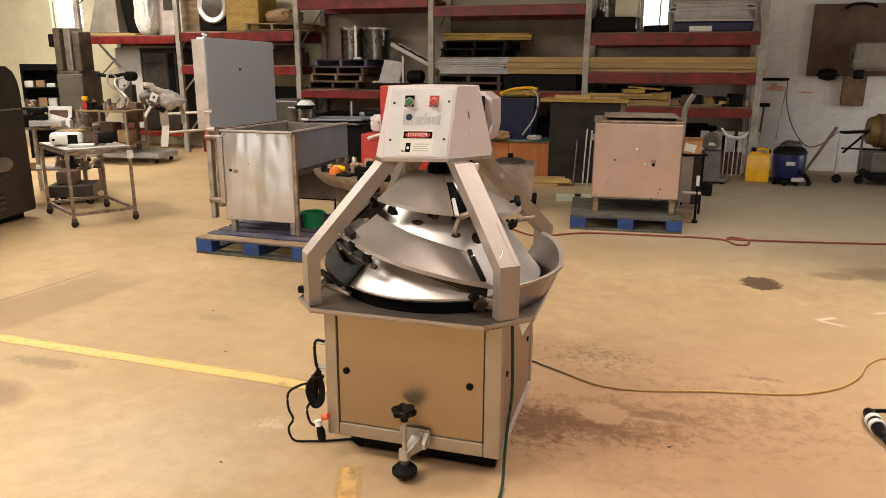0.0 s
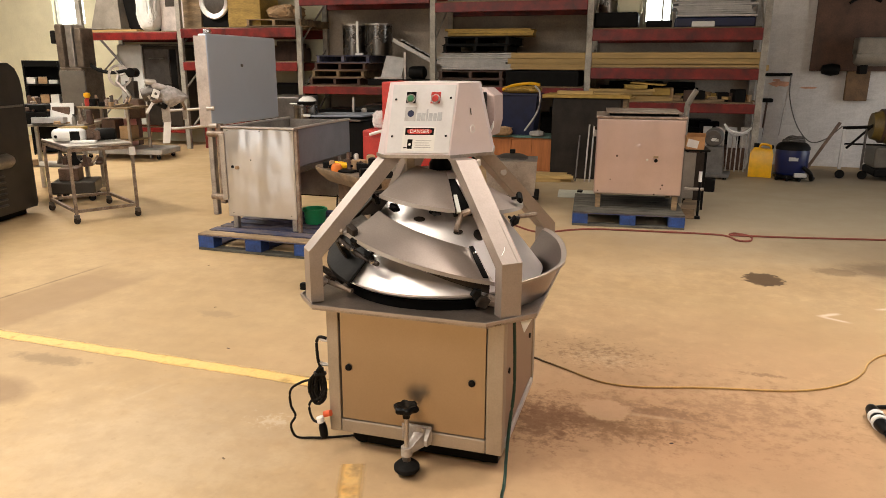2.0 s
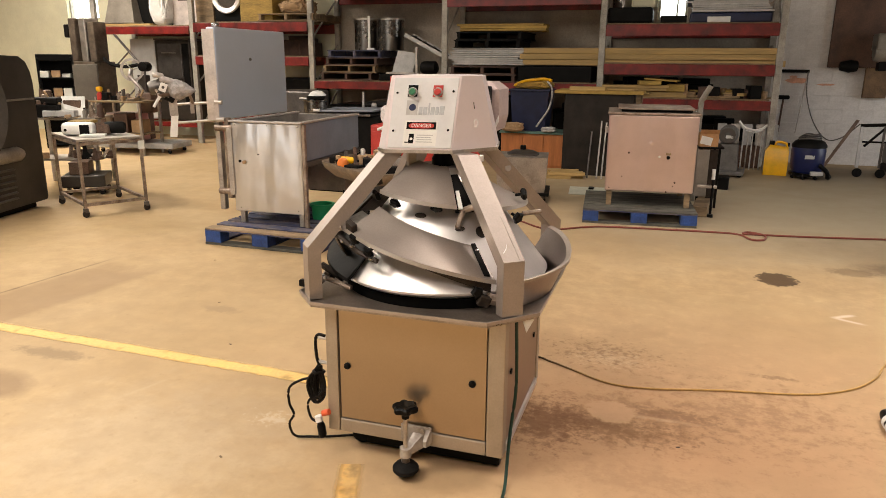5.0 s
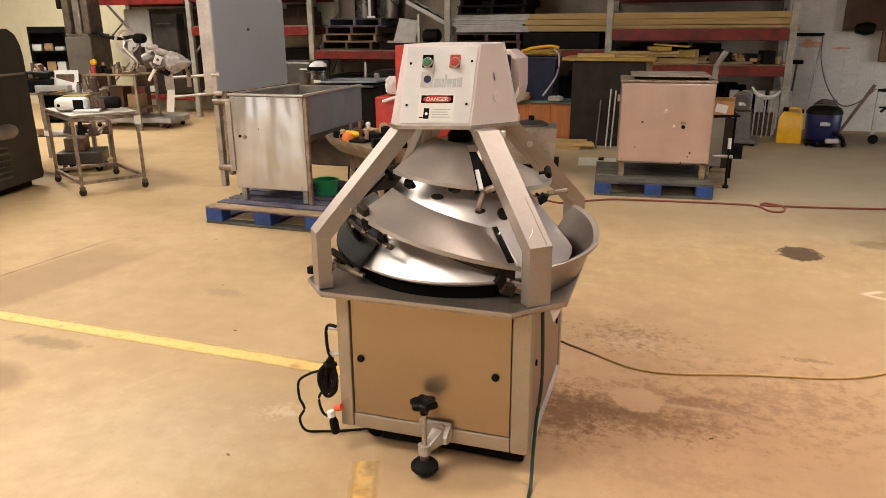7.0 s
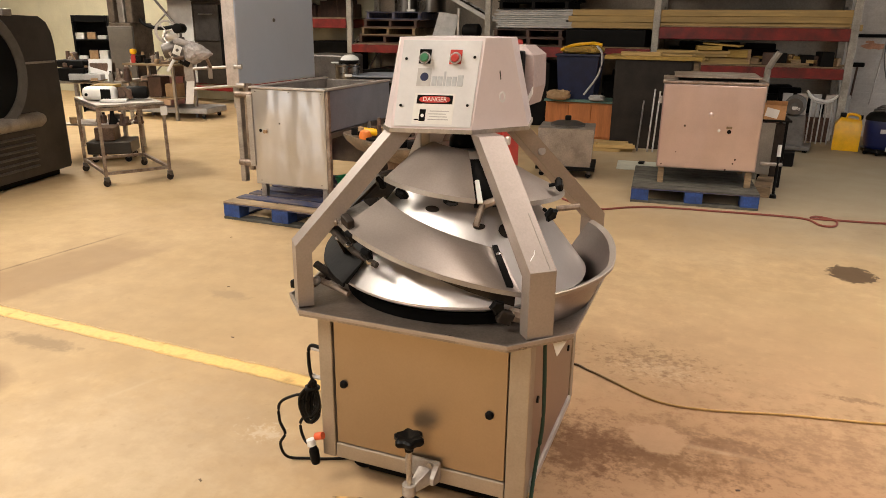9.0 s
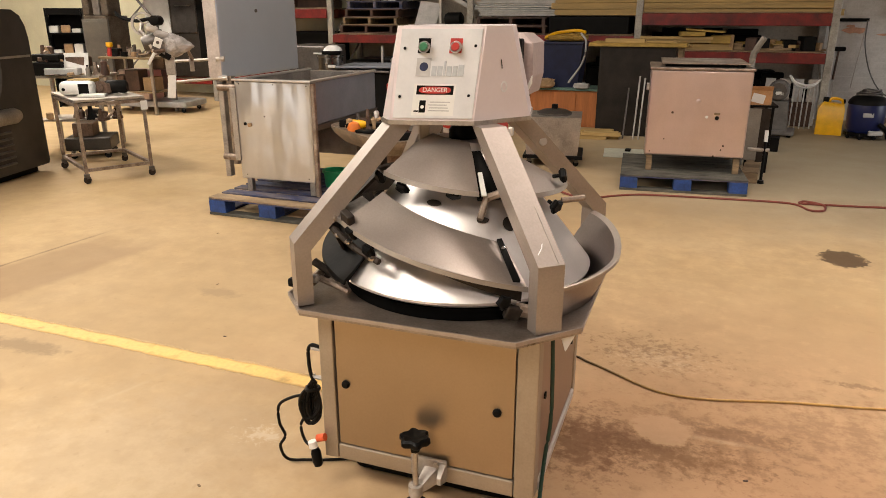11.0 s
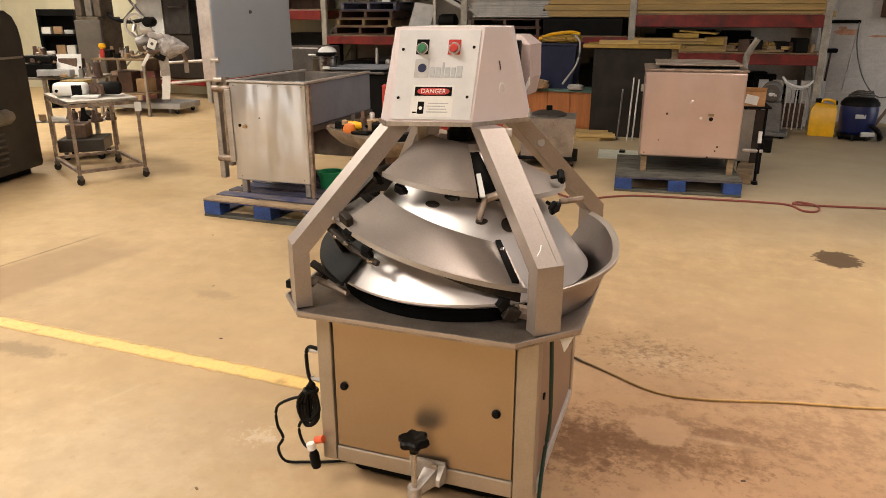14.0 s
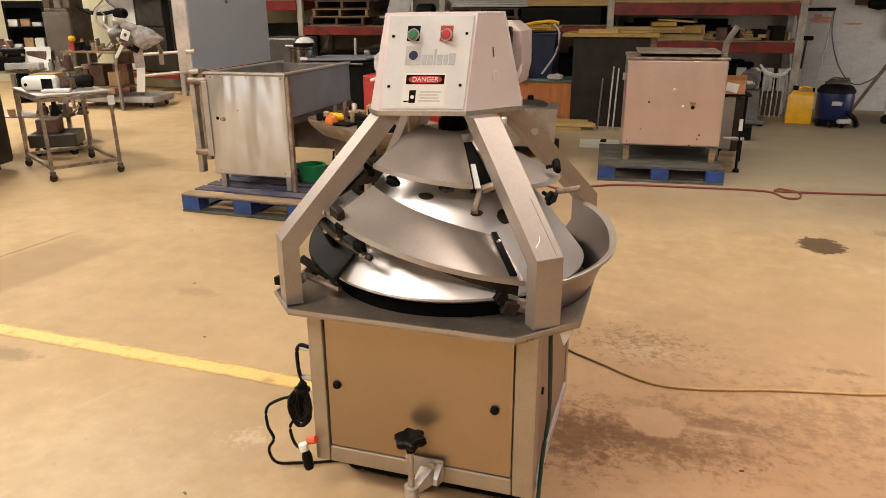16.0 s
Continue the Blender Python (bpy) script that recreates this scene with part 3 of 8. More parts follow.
structure("wall_east", bm, DIM_WALL, "unseen hall wall with a loading door, darkened to cut fill light", "wall")
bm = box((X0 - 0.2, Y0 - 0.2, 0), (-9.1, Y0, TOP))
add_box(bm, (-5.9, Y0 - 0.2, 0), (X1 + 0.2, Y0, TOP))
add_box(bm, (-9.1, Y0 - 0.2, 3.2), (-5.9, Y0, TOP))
structure("wall_south", bm, DIM_WALL, "unseen hall wall with a loading door, darkened to cut fill light", "wall")


def back_wall():
    """The wall behind the racks, with two window openings."""
    bm = bmesh.new()
    wins = [(-11.72, -10.95, 2.2, 3.4), (-0.36, 0.06, 2.1, 2.9)]
    x = X0 - 0.2
    for a, b, lo, hi in wins:
        add_box(bm, (x, Y1, 0), (a, Y1 + 0.2, TOP))
        add_box(bm, (a, Y1, 0), (b, Y1 + 0.2, lo))
        add_box(bm, (a, Y1, hi), (b, Y1 + 0.2, TOP))
        x = b
    add_box(bm, (x, Y1, 0), (X1 + 0.2, Y1 + 0.2, TOP))
    structure("wall_north", bm, WALL, "cream painted wall behind the pallet racks", "wall")
    for i, (a, b, lo, hi) in enumerate(wins):
        w = thing("window_%d" % (i + 1), pose((a + b) / 2, Y1 + 0.1, lo), "bright steel framed window in the hall wall", "window", kind="structure")
        h, k = (b - a) / 2, hi - lo
        bm = bmesh.new()
        for q in (((-h, -0.03, 0), (-h + 0.03, 0.03, k)), ((h - 0.03, -0.03, 0), (h, 0.03, k)), ((-h + 0.03, -0.03, 0), (h - 0.03, 0.03, 0.03)), ((-h + 0.03, -0.03, k - 0.03), (h - 0.03, 0.03, k)), ((h * 0.25, -0.02, 0.03), (h * 0.25 + 0.025, 0.02, k - 0.03))):
            add_box(bm, *q)
        part("window_frame", bm, RACK_GREY, w)
    structure("backdrop", box((X0, Y1 + 1.2, 0), (X1, Y1 + 1.25, 6)), DAY, "bright daylight outside the windows", "backdrop")


back_wall()


def block_wall():
    """Painted concrete blocks on the wall beside the racks, laid in running bond."""
    w = tagged(part("block_wall", box((1.34, Y1 - 0.045, 0.0), (X1, Y1 - 0.002, TOP)), MORTAR), "white painted concrete block wall", "wall", kind="structure")
    meshes = []
    for width in (0.39, 0.19):
        bm = soften(box((0.001, -0.002, 0.001), (width + 0.009, 0.002, 0.199)), 0.0015, 1)
        ob = part("block", bm, BLOCK, w)
        ob.location = (6.0, Y1 - 0.05, 4.6)
        meshes.append(ob)
    for r in range(15):
        x, first = 1.345, r % 2
        while x < 4.4:
            src = meshes[1] if first else meshes[0]
            ob = new("block", src.data)
            ob.parent = w
            ob.location = (x, Y1 - 0.046 - 0.0008 * ((r * 7 + int(x * 10)) % 3), 0.2 * r)
            x += 0.2 if first else 0.4
            first = 0
    for ob in meshes:
        bpy.data.objects.remove(ob)
    return w


block_wall()
# thin grey brown layer paints the shade on the cream wall behind the racks
bm = box((-5.72, Y1 - 0.006, 0.0), (-0.37, Y1 - 0.001, TOP))
add_box(bm, (-0.37, Y1 - 0.006, 0.0), (0.07, Y1 - 0.001, 2.09))
add_box(bm, (-0.37, Y1 - 0.006, 2.91), (0.07, Y1 - 0.001, TOP))
add_box(bm, (0.07, Y1 - 0.006, 0.0), (1.338, Y1 - 0.001, TOP))
structure("wall_shade_panel", bm, SHADED_WALL, "cream wall behind the pallet racks, coloured grey brown for shade", "wall")


def floor_line(points, width, material):
    a, b = Vector((*points[0], 0)), Vector((*points[1], 0))
    bm = bmesh.new()
    n = int((b - a).length / 0.25) + 1
    rows = [[bm.verts.new((x, y, 0)) for y in (-width / 2, width / 2)] for x in ((b - a).length * i / n for i in range(n + 1))]
    for p, q in zip(rows, rows[1:]):
        bm.faces.new((p[0], q[0], q[1], p[1]))
    ob = structure("floor_line", bm, material, "worn yellow line painted on the concrete", "floor marking")
    ob.matrix_basis = pose(a.x, a.y, 0.0015, 0, 0, math.degrees(math.atan2(b.y - a.y, b.x - a.x)))
    return ob


floor_line(((-8.2, 2.97), (-1.2, 2.80)), 0.16, LINE)
floor_line(((-1.06, 2.21), (-0.88, 1.7)), 0.15, LINE_FADED)


# ---- the dough rounder ----
def lerp(a, b, s):
    return a + (b - a) * s


def star_knob(parent, p, axis, r=0.016, l=0.02):
    """A black clamping knob on a short threaded stud."""
    turn = Vector(axis).to_track_quat("Z", "Y").to_matrix().to_4x4()
    m = Matrix.Translation(p) @ turn
    bm = bmesh.new()
    n = 10
    prof = [(0.0, 0.0), (0.6, 0.0), (1.0, 0.35), (1.0, 0.75), (0.7, 1.0), (0, 1.0)]
    rings = []
    for q, z in prof[1:-1]:
        rings.append([Vector(((q * r * (1 + (0.16 if k % 2 else -0.12))) * math.cos(k * math.tau / n), (q * r * (1 + (0.16 if k % 2 else -0.12))) * math.sin(k * math.tau / n), z * l)) for k in range(n)])
    add_prism(bm, rings)
    add_lathe(bm, [(r * 0.28, -l * 0.9), (r * 0.28, 0.0)], 8)
    bmesh.ops.transform(bm, matrix=m, verts=bm.verts)
    return part("clamp_knob", bm, BLACK, parent, "black star-shaped clamping knob", smooth=True)


def leg_bar(parent, foot, out, knee, top, width, deep):
    """A bent square bar: upright, then leaning in to the head. out: the way its face looks."""
    o = Vector((*out, 0)).normalized()
    s = Vector((0, 0, 1)).cross(o)
    f, k, t = Vector((*foot, 0.632)), Vector((*foot, knee)), Vector(top)
    lean = t - k
    nrm = s.cross(lean).normalized()
    nrm = nrm if nrm.dot(o) > 0 else -nrm
    h = s * width / 2
    drop = Vector((0, 0, deep * 0.52))
    flat = -o * (deep / nrm.dot(o))
    bm = prism([f - h, f + h, f + h - o * deep, f - h - o * deep],
               [k - h, k + h, k + h - o * deep - drop, k - h - o * deep - drop],
               [t - h, t + h, t + h + flat, t - h + flat])
    soften(bm, 0.004, 2, 20)
    return part("leg", bm, LEG_STEEL, parent, "brushed square steel leg bar", smooth=True)


def dough_rounder():
    d = thing("dough_rounder", pose(-0.845, 2.64, 0), "stainless steel conical dough rounder with a control head", "bakery machine")
    # base cabinet
    cab = part("cabinet", soften(box((-0.305, -0.36, 0.115), (0.335, 0.29, 0.606)), 0.003), STEEL_OLD, d)
    for x0, x1, y0, y1 in ((-0.325, -0.278, -0.387, -0.34), (0.287, 0.347, -0.387, -0.33), (-0.325, -0.278, 0.25, 0.30), (0.297, 0.347, 0.25, 0.30)):
        part("corner_post", box((x0, y0, 0.105), (x1, y1, 0.612), 0.004), POST_TAN, d)
    part("bottom_rail", box((-0.276, -0.386, 0.105), (0.285, -0.34, 0.158), 0.004), POST_TAN, d)
    part("bottom_rail", box((0.305, -0.329, 0.105), (0.352, 0.249, 0.134), 0.004), RIM_PALE, d, "pale rail along the cabinet's foot")
    part("bottom_rail", box((-0.325, -0.339, 0.105), (-0.285, 0.249, 0.134), 0.004), POST_TAN, d)
    part("top_rail", box((-0.276, -0.386, 0.592), (0.285, -0.34, 0.612), 0.003), POST_TAN, d)
    door = part("front_panel", box((-0.272, -0.382, 0.162), (0.282, -0.366, 0.588), 0.002), PANEL, d, "beige brown brushed front panel")
    side = part("side_panel", box((0.336, -0.325, 0.135), (0.343, 0.246, 0.60), 0.002), SIDE_BROWN, d)
    part("side_panel", box((-0.318, -0.335, 0.135), (-0.310, 0.246, 0.60), 0.002), STEEL_MATT, d)
    for x, z in ((-0.241, 0.374), (0.233, 0.374)):
        part("panel_screw", lathe([(0.0, 0), (0.013, 0), (0.013, 0.006), (0.009, 0.012), (0, 0.012)], 12, m=pose(x, -0.382, z, 90)), BLACK, door, "black panel screw")
    for y, z in ((-0.27, 0.39), (0.17, 0.36), (0.2, 0.56)):
        part("panel_screw", lathe([(0.0, 0), (0.011, 0), (0.011, 0.005), (0, 0.006)], 12, m=pose(0.343, y, z, 0, 90)), BLACK, side, "black panel screw")
    for x in (-0.24, 0.26):
        for y in (-0.26, 0.22):
            w = part("caster", lathe([(0, -0.017), (0.036, -0.017), (0.042, -0.01), (0.042, 0.01), (0.036, 0.017), (0, 0.017)], 20, m=pose(x, y, 0.042, 90, 0, 20)), RUBBER, d, "black rubber caster wheel", smooth=True)
            part("caster_fork", box((x - 0.03, y - 0.026, 0.05), (x + 0.03, y + 0.026, 0.114), 0.006), STEEL_DARK, w)
    # black block added to darken the space below the cabinet like shade
    part("plinth", box((-0.215, -0.29, 0.012), (0.315, 0.24, 0.104), 0.006), BLACK, d, "black block standing in for the shade under the cabinet")
    # table
    outline = [(-0.345, -0.45), (0.295, -0.45), (0.44, -0.297), (0.44, 0.30), (0.295, 0.45), (-0.30, 0.45), (-0.445, 0.30), (-0.445, -0.342)]
    part("table_plate", soften(prism([(x, y, 0.613) for x, y in outline], [(x, y, 0.626) for x, y in outline]), 0.003), TABLE_STEEL, d)
    inner = [(x * 0.993, y * 0.993) for x, y in outline]
    edge = [(x * 1.006, y * 1.006) for x, y in outline]
    bm = bmesh.new()
    n = len(outline)
    rings = [[bm.verts.new((x, y, z)) for x, y in o] for o, z in ((edge, 0.621), (edge, 0.632), (inner, 0.632), (inner, 0.6268))]
    for a, b in zip(rings, rings[1:]):
        for k in range(n):
            bm.faces.new((a[k], a[(k + 1) % n], b[(k + 1) % n], b[k]))
    part("table_rim", bm, LEG_STEEL, d)
    # four legs
    for foot, phi, knee, top in (((-0.383, -0.402), -49, 0.822, (-0.172, -0.185, 1.1375)), ((0.363, -0.3665), 41, 0.822, (0.145, -0.17, 1.1375)), ((0.385, 0.35), 131, 0.822, (0.163, 0.112, 1.1375)), ((-0.375, 0.36), -139, 0.822, (-0.16, 0.15, 1.1375))):
        out = (math.sin(radians(phi)), -math.cos(radians(phi)))
        leg = leg_bar(d, foot, out, knee, top, 0.078, 0.047)
        if phi == 41:
            # a raised seam along the face and a pale scratch across it
            o, side = Vector((*out, 0)), Vector((math.cos(radians(phi)), math.sin(radians(phi)), 0))
            low_, high_ = Vector((*foot, knee)), Vector(top)
            up = (high_ - low_).normalized()
            face = side.cross(up).normalized()
            face = face if face.dot(o) > 0 else -face
            a = low_ + side * 0.022 + up * 0.006
            part("seam", tube([a, a + up * 0.17], 0.0016, 5), LIP_STEEL, leg, "bright seam along the leg's face")
            a = low_ + up * 0.035 - side * 0.026
            part("scratch", tube([a, a + side * 0.018 + up * 0.018, a + side * 0.024 + up * 0.03], 0.0014, 5), STICKER, leg, "pale scratch in the front leg")
    # turning cone and its drive
    part("cone", lathe([(0.0, 0.665), (0.375, 0.665), (0.405, 0.683), (0.408, 0.692), (0.25, 0.892), (0.105, 1.075), (0.0, 1.075)], 72), STEEL_CONE, d, "polished conical drum", smooth=True)
    # skirt widened and made near black to hold the shade below the cone
    part("cone_shade_skirt", lathe([(0.27, 0.6265), (0.376, 0.6265), (0.382, 0.664), (0.27, 0.664)], 64), SKIRT_BLACK, d, smooth=True)
    part("drive_shaft", lathe([(0.0, 1.07), (0.045, 1.07), (0.045, 1.10), (0.038, 1.11), (0.038, 1.17), (0.0, 1.17)], 20), BLACK, d, smooth=True)
    # spiral tracks
    def track(name, a, b, lo, hi, mat_, t=0.008, lip=0.010, bulge=0.0):
        def prof(s):
            zl, zh = lerp(lo[1], lo[2], s), lerp(hi[1], hi[2], s)
            dx, dz = hi[0] - lo[0], zh - zl
            k = math.hypot(dx, dz)
            nx, nz = -dz / k * t, dx / k * t
            return [(lo[0], zl), (lo[0] + 0.004, zl - lip), (lo[0] + 0.010, zl - lip), (lo[0] + 0.008, zl + 0.002), ((lo[0] + hi[0]) / 2 - nx / t * bulge * -1, (zl + zh) / 2 + abs(nz) / t * bulge), (hi[0], zh), (hi[0] + nx, zh - abs(nz)), (lo[0] + nx, zl - abs(nz))]
        plate = part(name, sweep(a, b, prof, 40), mat_, d, "bent steel dough track", smooth=True)
        if mat_ == TRACK_STEEL:
            def edge_of(s):
                zl = lerp(lo[1], lo[2], s)
                return [(lo[0] + 0.0115, zl - lip - 0.001), (lo[0] + 0.0145, zl - lip), (lo[0] + 0.0125, zl + 0.004), (lo[0] + 0.0095, zl + 0.004)]
            part("track_lip", sweep(a, b, edge_of, 40), LIP_STEEL, plate, "paler folded lip of the track", smooth=True)
        return plate
    mid = track("track", -32, 42, (0.428, 0.884, 0.736), (0.30, 0.950, 0.822), TRACK_STEEL)
    track("track", -44, -33, (0.425, 0.888, 0.880), (0.335, 0.928, 0.918), STEEL_OLD)
    part("strap", sweep(37.0, 39.8, lambda q: [(0.426, 0.757), (0.30, 0.838), (0.297, 0.832), (0.423, 0.750)], 4), CHARCOAL, d, "dark strap between two track plates")
    part("strap_bolt", lathe([(0, 0), (0.006, 0), (0.005, 0.005), (0, 0.006)], 12, m=Matrix.Translation(around(38.3, 0.33, 0.819)) @ Vector((0.45, -0.55, 0.7)).to_track_quat("Z", "Y").to_matrix().to_4x4()), STEEL, d, "bright bolt on the strap", smooth=True)
    # dark plate added in place of the shade below the middle track
    part("under_plate", sweep(4, 41, lambda q: [(0.421, 0.800 - 0.074 * q), (0.416, 0.796 - 0.106 * q), (0.412, 0.796 - 0.106 * q), (0.416, 0.802 - 0.074 * q)], 24), SHADE_STEEL, mid, "dark plate standing in for shade under the track", smooth=True)
    track("track", -33, 27, (0.28, 1.006, 0.970), (0.115, 1.100, 1.080), TRACK_STEEL, bulge=0.028)
    track("track", 43, 104, (0.31, 0.962, 0.945), (0.15, 1.06, 1.03), TRACK_STEEL)
    # shields and far track coloured near black, shade included in their colour
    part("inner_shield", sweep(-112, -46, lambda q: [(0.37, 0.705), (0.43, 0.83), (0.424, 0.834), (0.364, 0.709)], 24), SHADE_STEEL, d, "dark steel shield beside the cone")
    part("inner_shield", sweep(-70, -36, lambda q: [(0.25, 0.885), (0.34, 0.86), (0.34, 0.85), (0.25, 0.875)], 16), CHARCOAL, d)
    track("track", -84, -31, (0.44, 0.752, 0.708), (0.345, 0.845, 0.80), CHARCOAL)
    part("inner_shield", sweep(-150, -47, lambda q: [(0.40, 0.83 + 0.05 * q), (0.27, 0.945 + 0.05 * q), (0.264, 0.938 + 0.05 * q), (0.394, 0.823 + 0.05 * q)], 30), SHADE_STEEL, d, "back of a far track plate, coloured dark for shade")
    # charcoal sheet paints the shade in the gap between two upper plates
    part("gap_shield", sweep(27.2, 42, lambda q: [(0.272, 0.950), (0.125, 1.055), (0.115, 1.045), (0.262, 0.94)], 10), CHARCOAL, d, "charcoal sheet standing in for the shaded gap between track plates")
    # white tab stands in for a bright reflection on the part
    part("scraper_tab", sweep(28.5, 31.5, lambda q: [(0.288, 0.962), (0.232, 1.015), (0.226, 1.010), (0.282, 0.956)], 4), WHITE, d, "white tab painted as a bright reflection")
    for phi, r, z, ax in ((-22, 0.262, 0.972, (-0.2, -0.7, -0.7)), (13, 0.262, 0.970, (0.15, -0.6, -0.8)), (66, 0.345, 0.925, (0.8, -0.5, -0.3)), (84, 0.31, 0.985, (0.9, 0.1, 0.2)), (-27, 0.425, 0.862, (-0.5, -0.7, -0.5)), (-18, 0.425, 0.826, (-0.4, -0.8, -0.5)), (33, 0.43, 0.705, (0.5, -0.8, 0)), (-40, 0.275, 0.985, (-0.6, -0.7, -0.3)), (47, 0.25, 0.857, (0.6, -0.5, 0.6))):
        star_knob(d, around(phi, r, z), ax, 0.020, 0.022)
    for p0, p1, r in ((around(-38, 0.43, 0.885), (-0.345, -0.335, 0.86), 0.013), (around(-54, 0.44, 0.70), (-0.36, -0.345, 0.675), 0.014), (around(-41, 0.275, 1.03), (-0.19, -0.19, 1.05), 0.012), (around(38, 0.44, 0.68), (0.33, -0.30, 0.655), 0.020), (around(33, 0.27, 0.95), (0.235, -0.235, 0.99), 0.012), (around(72, 0.35, 0.93), around(79, 0.40, 0.936), 0.009), (around(32, 0.275, 0.952), around(27, 0.31, 0.90), 0.010)):
        part("bracket_arm", tube([p0, p1], r, 8), RUST_TUBE, d, smooth=True)
    for phi, r, z in ((-30, 0.43, 0.895), (-41, 0.28, 1.045), (36, 0.445, 0.675), (-54, 0.445, 0.685)):
        c = around(phi, r, z)
        part("clamp_block", box((-0.022, -0.012, -0.02), (0.022, 0.012, 0.02), 0.005, Matrix.Translation(c) @ pose(0, 0, 0, 15, 20, phi)), SHADE_STEEL, d)
    part("cable_guide", tube(smooth_line([(0.05, -0.06, 1.13), (0.09, -0.10, 1.10), (0.12, -0.15, 1.06), (0.16, -0.17, 1.04)]), 0.007), STEEL_OLD, d, smooth=True)
    part("hanger", box((-0.10, -0.02, 1.06), (-0.07, 0.02, 1.137), 0.005, pose(-0.02, -0.05, 0, 0, 0, 30)), STEEL_MATT, d)
    # dark discs: a cut-out, then a painted reflection and a painted shadow
    for phi, r, wd, hh in ((-3, 0.227, 0.022, 0.010), (31, 0.258, 0.018, 0.009), (48, 0.27, 0.022, 0.022)):
        z = 0.692 + (0.408 - r) / 0.158 * 0.2
        n = Vector((0.785 * math.sin(radians(phi)), -0.785 * math.cos(radians(phi)), 0.62))
        part("cone_dark_spot", lathe([(0, 0), (1, 0), (1, 0.003), (0, 0.003)], 18, m=Matrix.Translation(around(phi, r, z)) @ n.to_track_quat("Z", "Y").to_matrix().to_4x4() @ Matrix.Diagonal((wd, hh, 1, 1))), SHADE_STEEL, d, "dark disc on the cone for a cut-out, reflection or shadow")
    # the open bowl at the end of the track: its wall draws in and rises towards the back post
    def bowl_at(q):
        phi = 48 + 76 * q
        k = max(0.0, (phi - 84) / 40)
        return phi, 0.490 - 0.042 * k ** 1.2, 0.742 + 0.020 * q + 0.042 * k * (2 - k) * 0.98
    rings, lips = [], []
    for i in range(49):
        q = i / 48
        phi, r, z = bowl_at(q)
        low_phi, low_r = phi + 13 * q ** 4, r - 0.058
        rings.append([around(low_phi, low_r, 0.6275), around(phi, r - 0.004, z), around(phi, r + 0.001, z), around(low_phi, low_r + 0.005, 0.6275)])
        lips.append([around(phi, rr, zz) for rr, zz in ((r - 0.005, z + 0.0005), (r + 0.012, z + 0.007), (r + 0.015, z + 0.005), (r + 0.013, z - 0.006), (r + 0.003, z - 0.008))])
    bowl = part("track", prism(*rings), BOWL_STEEL, d, "bowl shaped end of the dough track", smooth=True)
    part("track_lip", prism(*lips), STEEL_MATT, bowl, "pale rolled lip of the track", smooth=True)
    # clamps and stays beside the left leg
    part("stay_bar", tube([(-0.375, -0.30, 0.725), (-0.285, -0.305, 0.680)], 0.012, 6), SHADE_STEEL, d, "dark stay bar")
    part("stay_arm", tube([(-0.36, -0.325, 0.688), (-0.235, -0.345, 0.662)], 0.010, 8), RUST_TUBE, d, smooth=True)
    part("stay_bolt", lathe([(0, 0), (0.012, 0.002), (0.013, 0.016), (0.008, 0.022), (0, 0.023)], 14, m=pose(-0.345, -0.338, 0.690, 90)), RIM_PALE, d, "bright bolt head", smooth=True)
    for p in ((-0.252, -0.352, 0.837), (-0.203, -0.384, 0.832), (-0.118, -0.415, 0.802)):
        part("clamp_bolt", lathe([(0, 0), (0.008, 0), (0.009, 0.012), (0.005, 0.018), (0, 0.018)], 12, m=Matrix.Translation(p) @ pose(0, 0, 0, 80, 0, -25)), STEEL, d, "chrome clamp bolt", smooth=True)
    part("clamp_bar", tube([(-0.30, -0.335, 0.862), (-0.185, -0.392, 0.815)], 0.010, 6), SHADE_STEEL, d)
    part("clamp_bar", tube([(-0.185, -0.392, 0.815), (-0.10, -0.42, 0.795)], 0.009, 6), SHADE_STEEL, d)
    part("leg_bolt", lathe([(0, 0), (0.014, 0), (0.013, 0.005), (0, 0.006)], 16, m=Matrix.Translation((0.222, 0.125, 1.055)) @ Vector((0.62, -0.75, 0.25)).to_track_quat("Z", "Y").to_matrix().to_4x4()), RIM_PALE, d, "pale round bolt on the rear leg", smooth=True)
    part("leg_cap", soften(box((0.178, -0.150, 1.112), (0.194, -0.136, 1.137)), 0.004), RIM_PALE, d, "pale end cap at the leg's top")
    # head
    low = [(-0.195, -0.165), (-0.15, -0.215), (0.083, -0.16), (0.205, 0.0), (0.165, 0.2), (-0.055, 0.26), (-0.195, 0.13)]
    inset = (0.0395, 0.034, 0.007, 0.056, 0.05, 0.05, 0.055)
    high = []
    for k in range(len(low)):
        corner = Vector(low[k])
        (p, e), (q, g) = [((Vector((-t.y, t.x)), inset[i % 7])) for i, t in ((i, (Vector(low[(i + 1) % 7]) - Vector(low[i % 7])).normalized()) for i in (k - 1, k))]
        det = p.x * q.y - p.y * q.x
        high.append((corner.x + (e * q.y - g * p.y) / det, corner.y + (g * p.x - e * q.x) / det))
    head = part("head", soften(prism([(x, y, 1.15) for x, y in low], [(x, y, 1.405) for x, y in high]), 0.004), HEAD_PAINT, d, "pale painted sheet metal control head")
    a, b, c, e = Vector((*low[1], 1.15)), Vector((*low[2], 1.15)), Vector((*high[2], 1.405)), Vector((*high[1], 1.405))
    ux = ((b - a) + (c - e)).normalized()
    uz = ((e - a) + (c - b)).normalized()
    un = ux.cross(uz).normalized()
    w = (b - a).length
    h = (e - a).length
    m = Matrix((ux, uz, un)).transposed().to_4x4()
    m.translation = a
    def on_panel(lo, hi, r=0.0):
        return box(lo, hi, r, m)
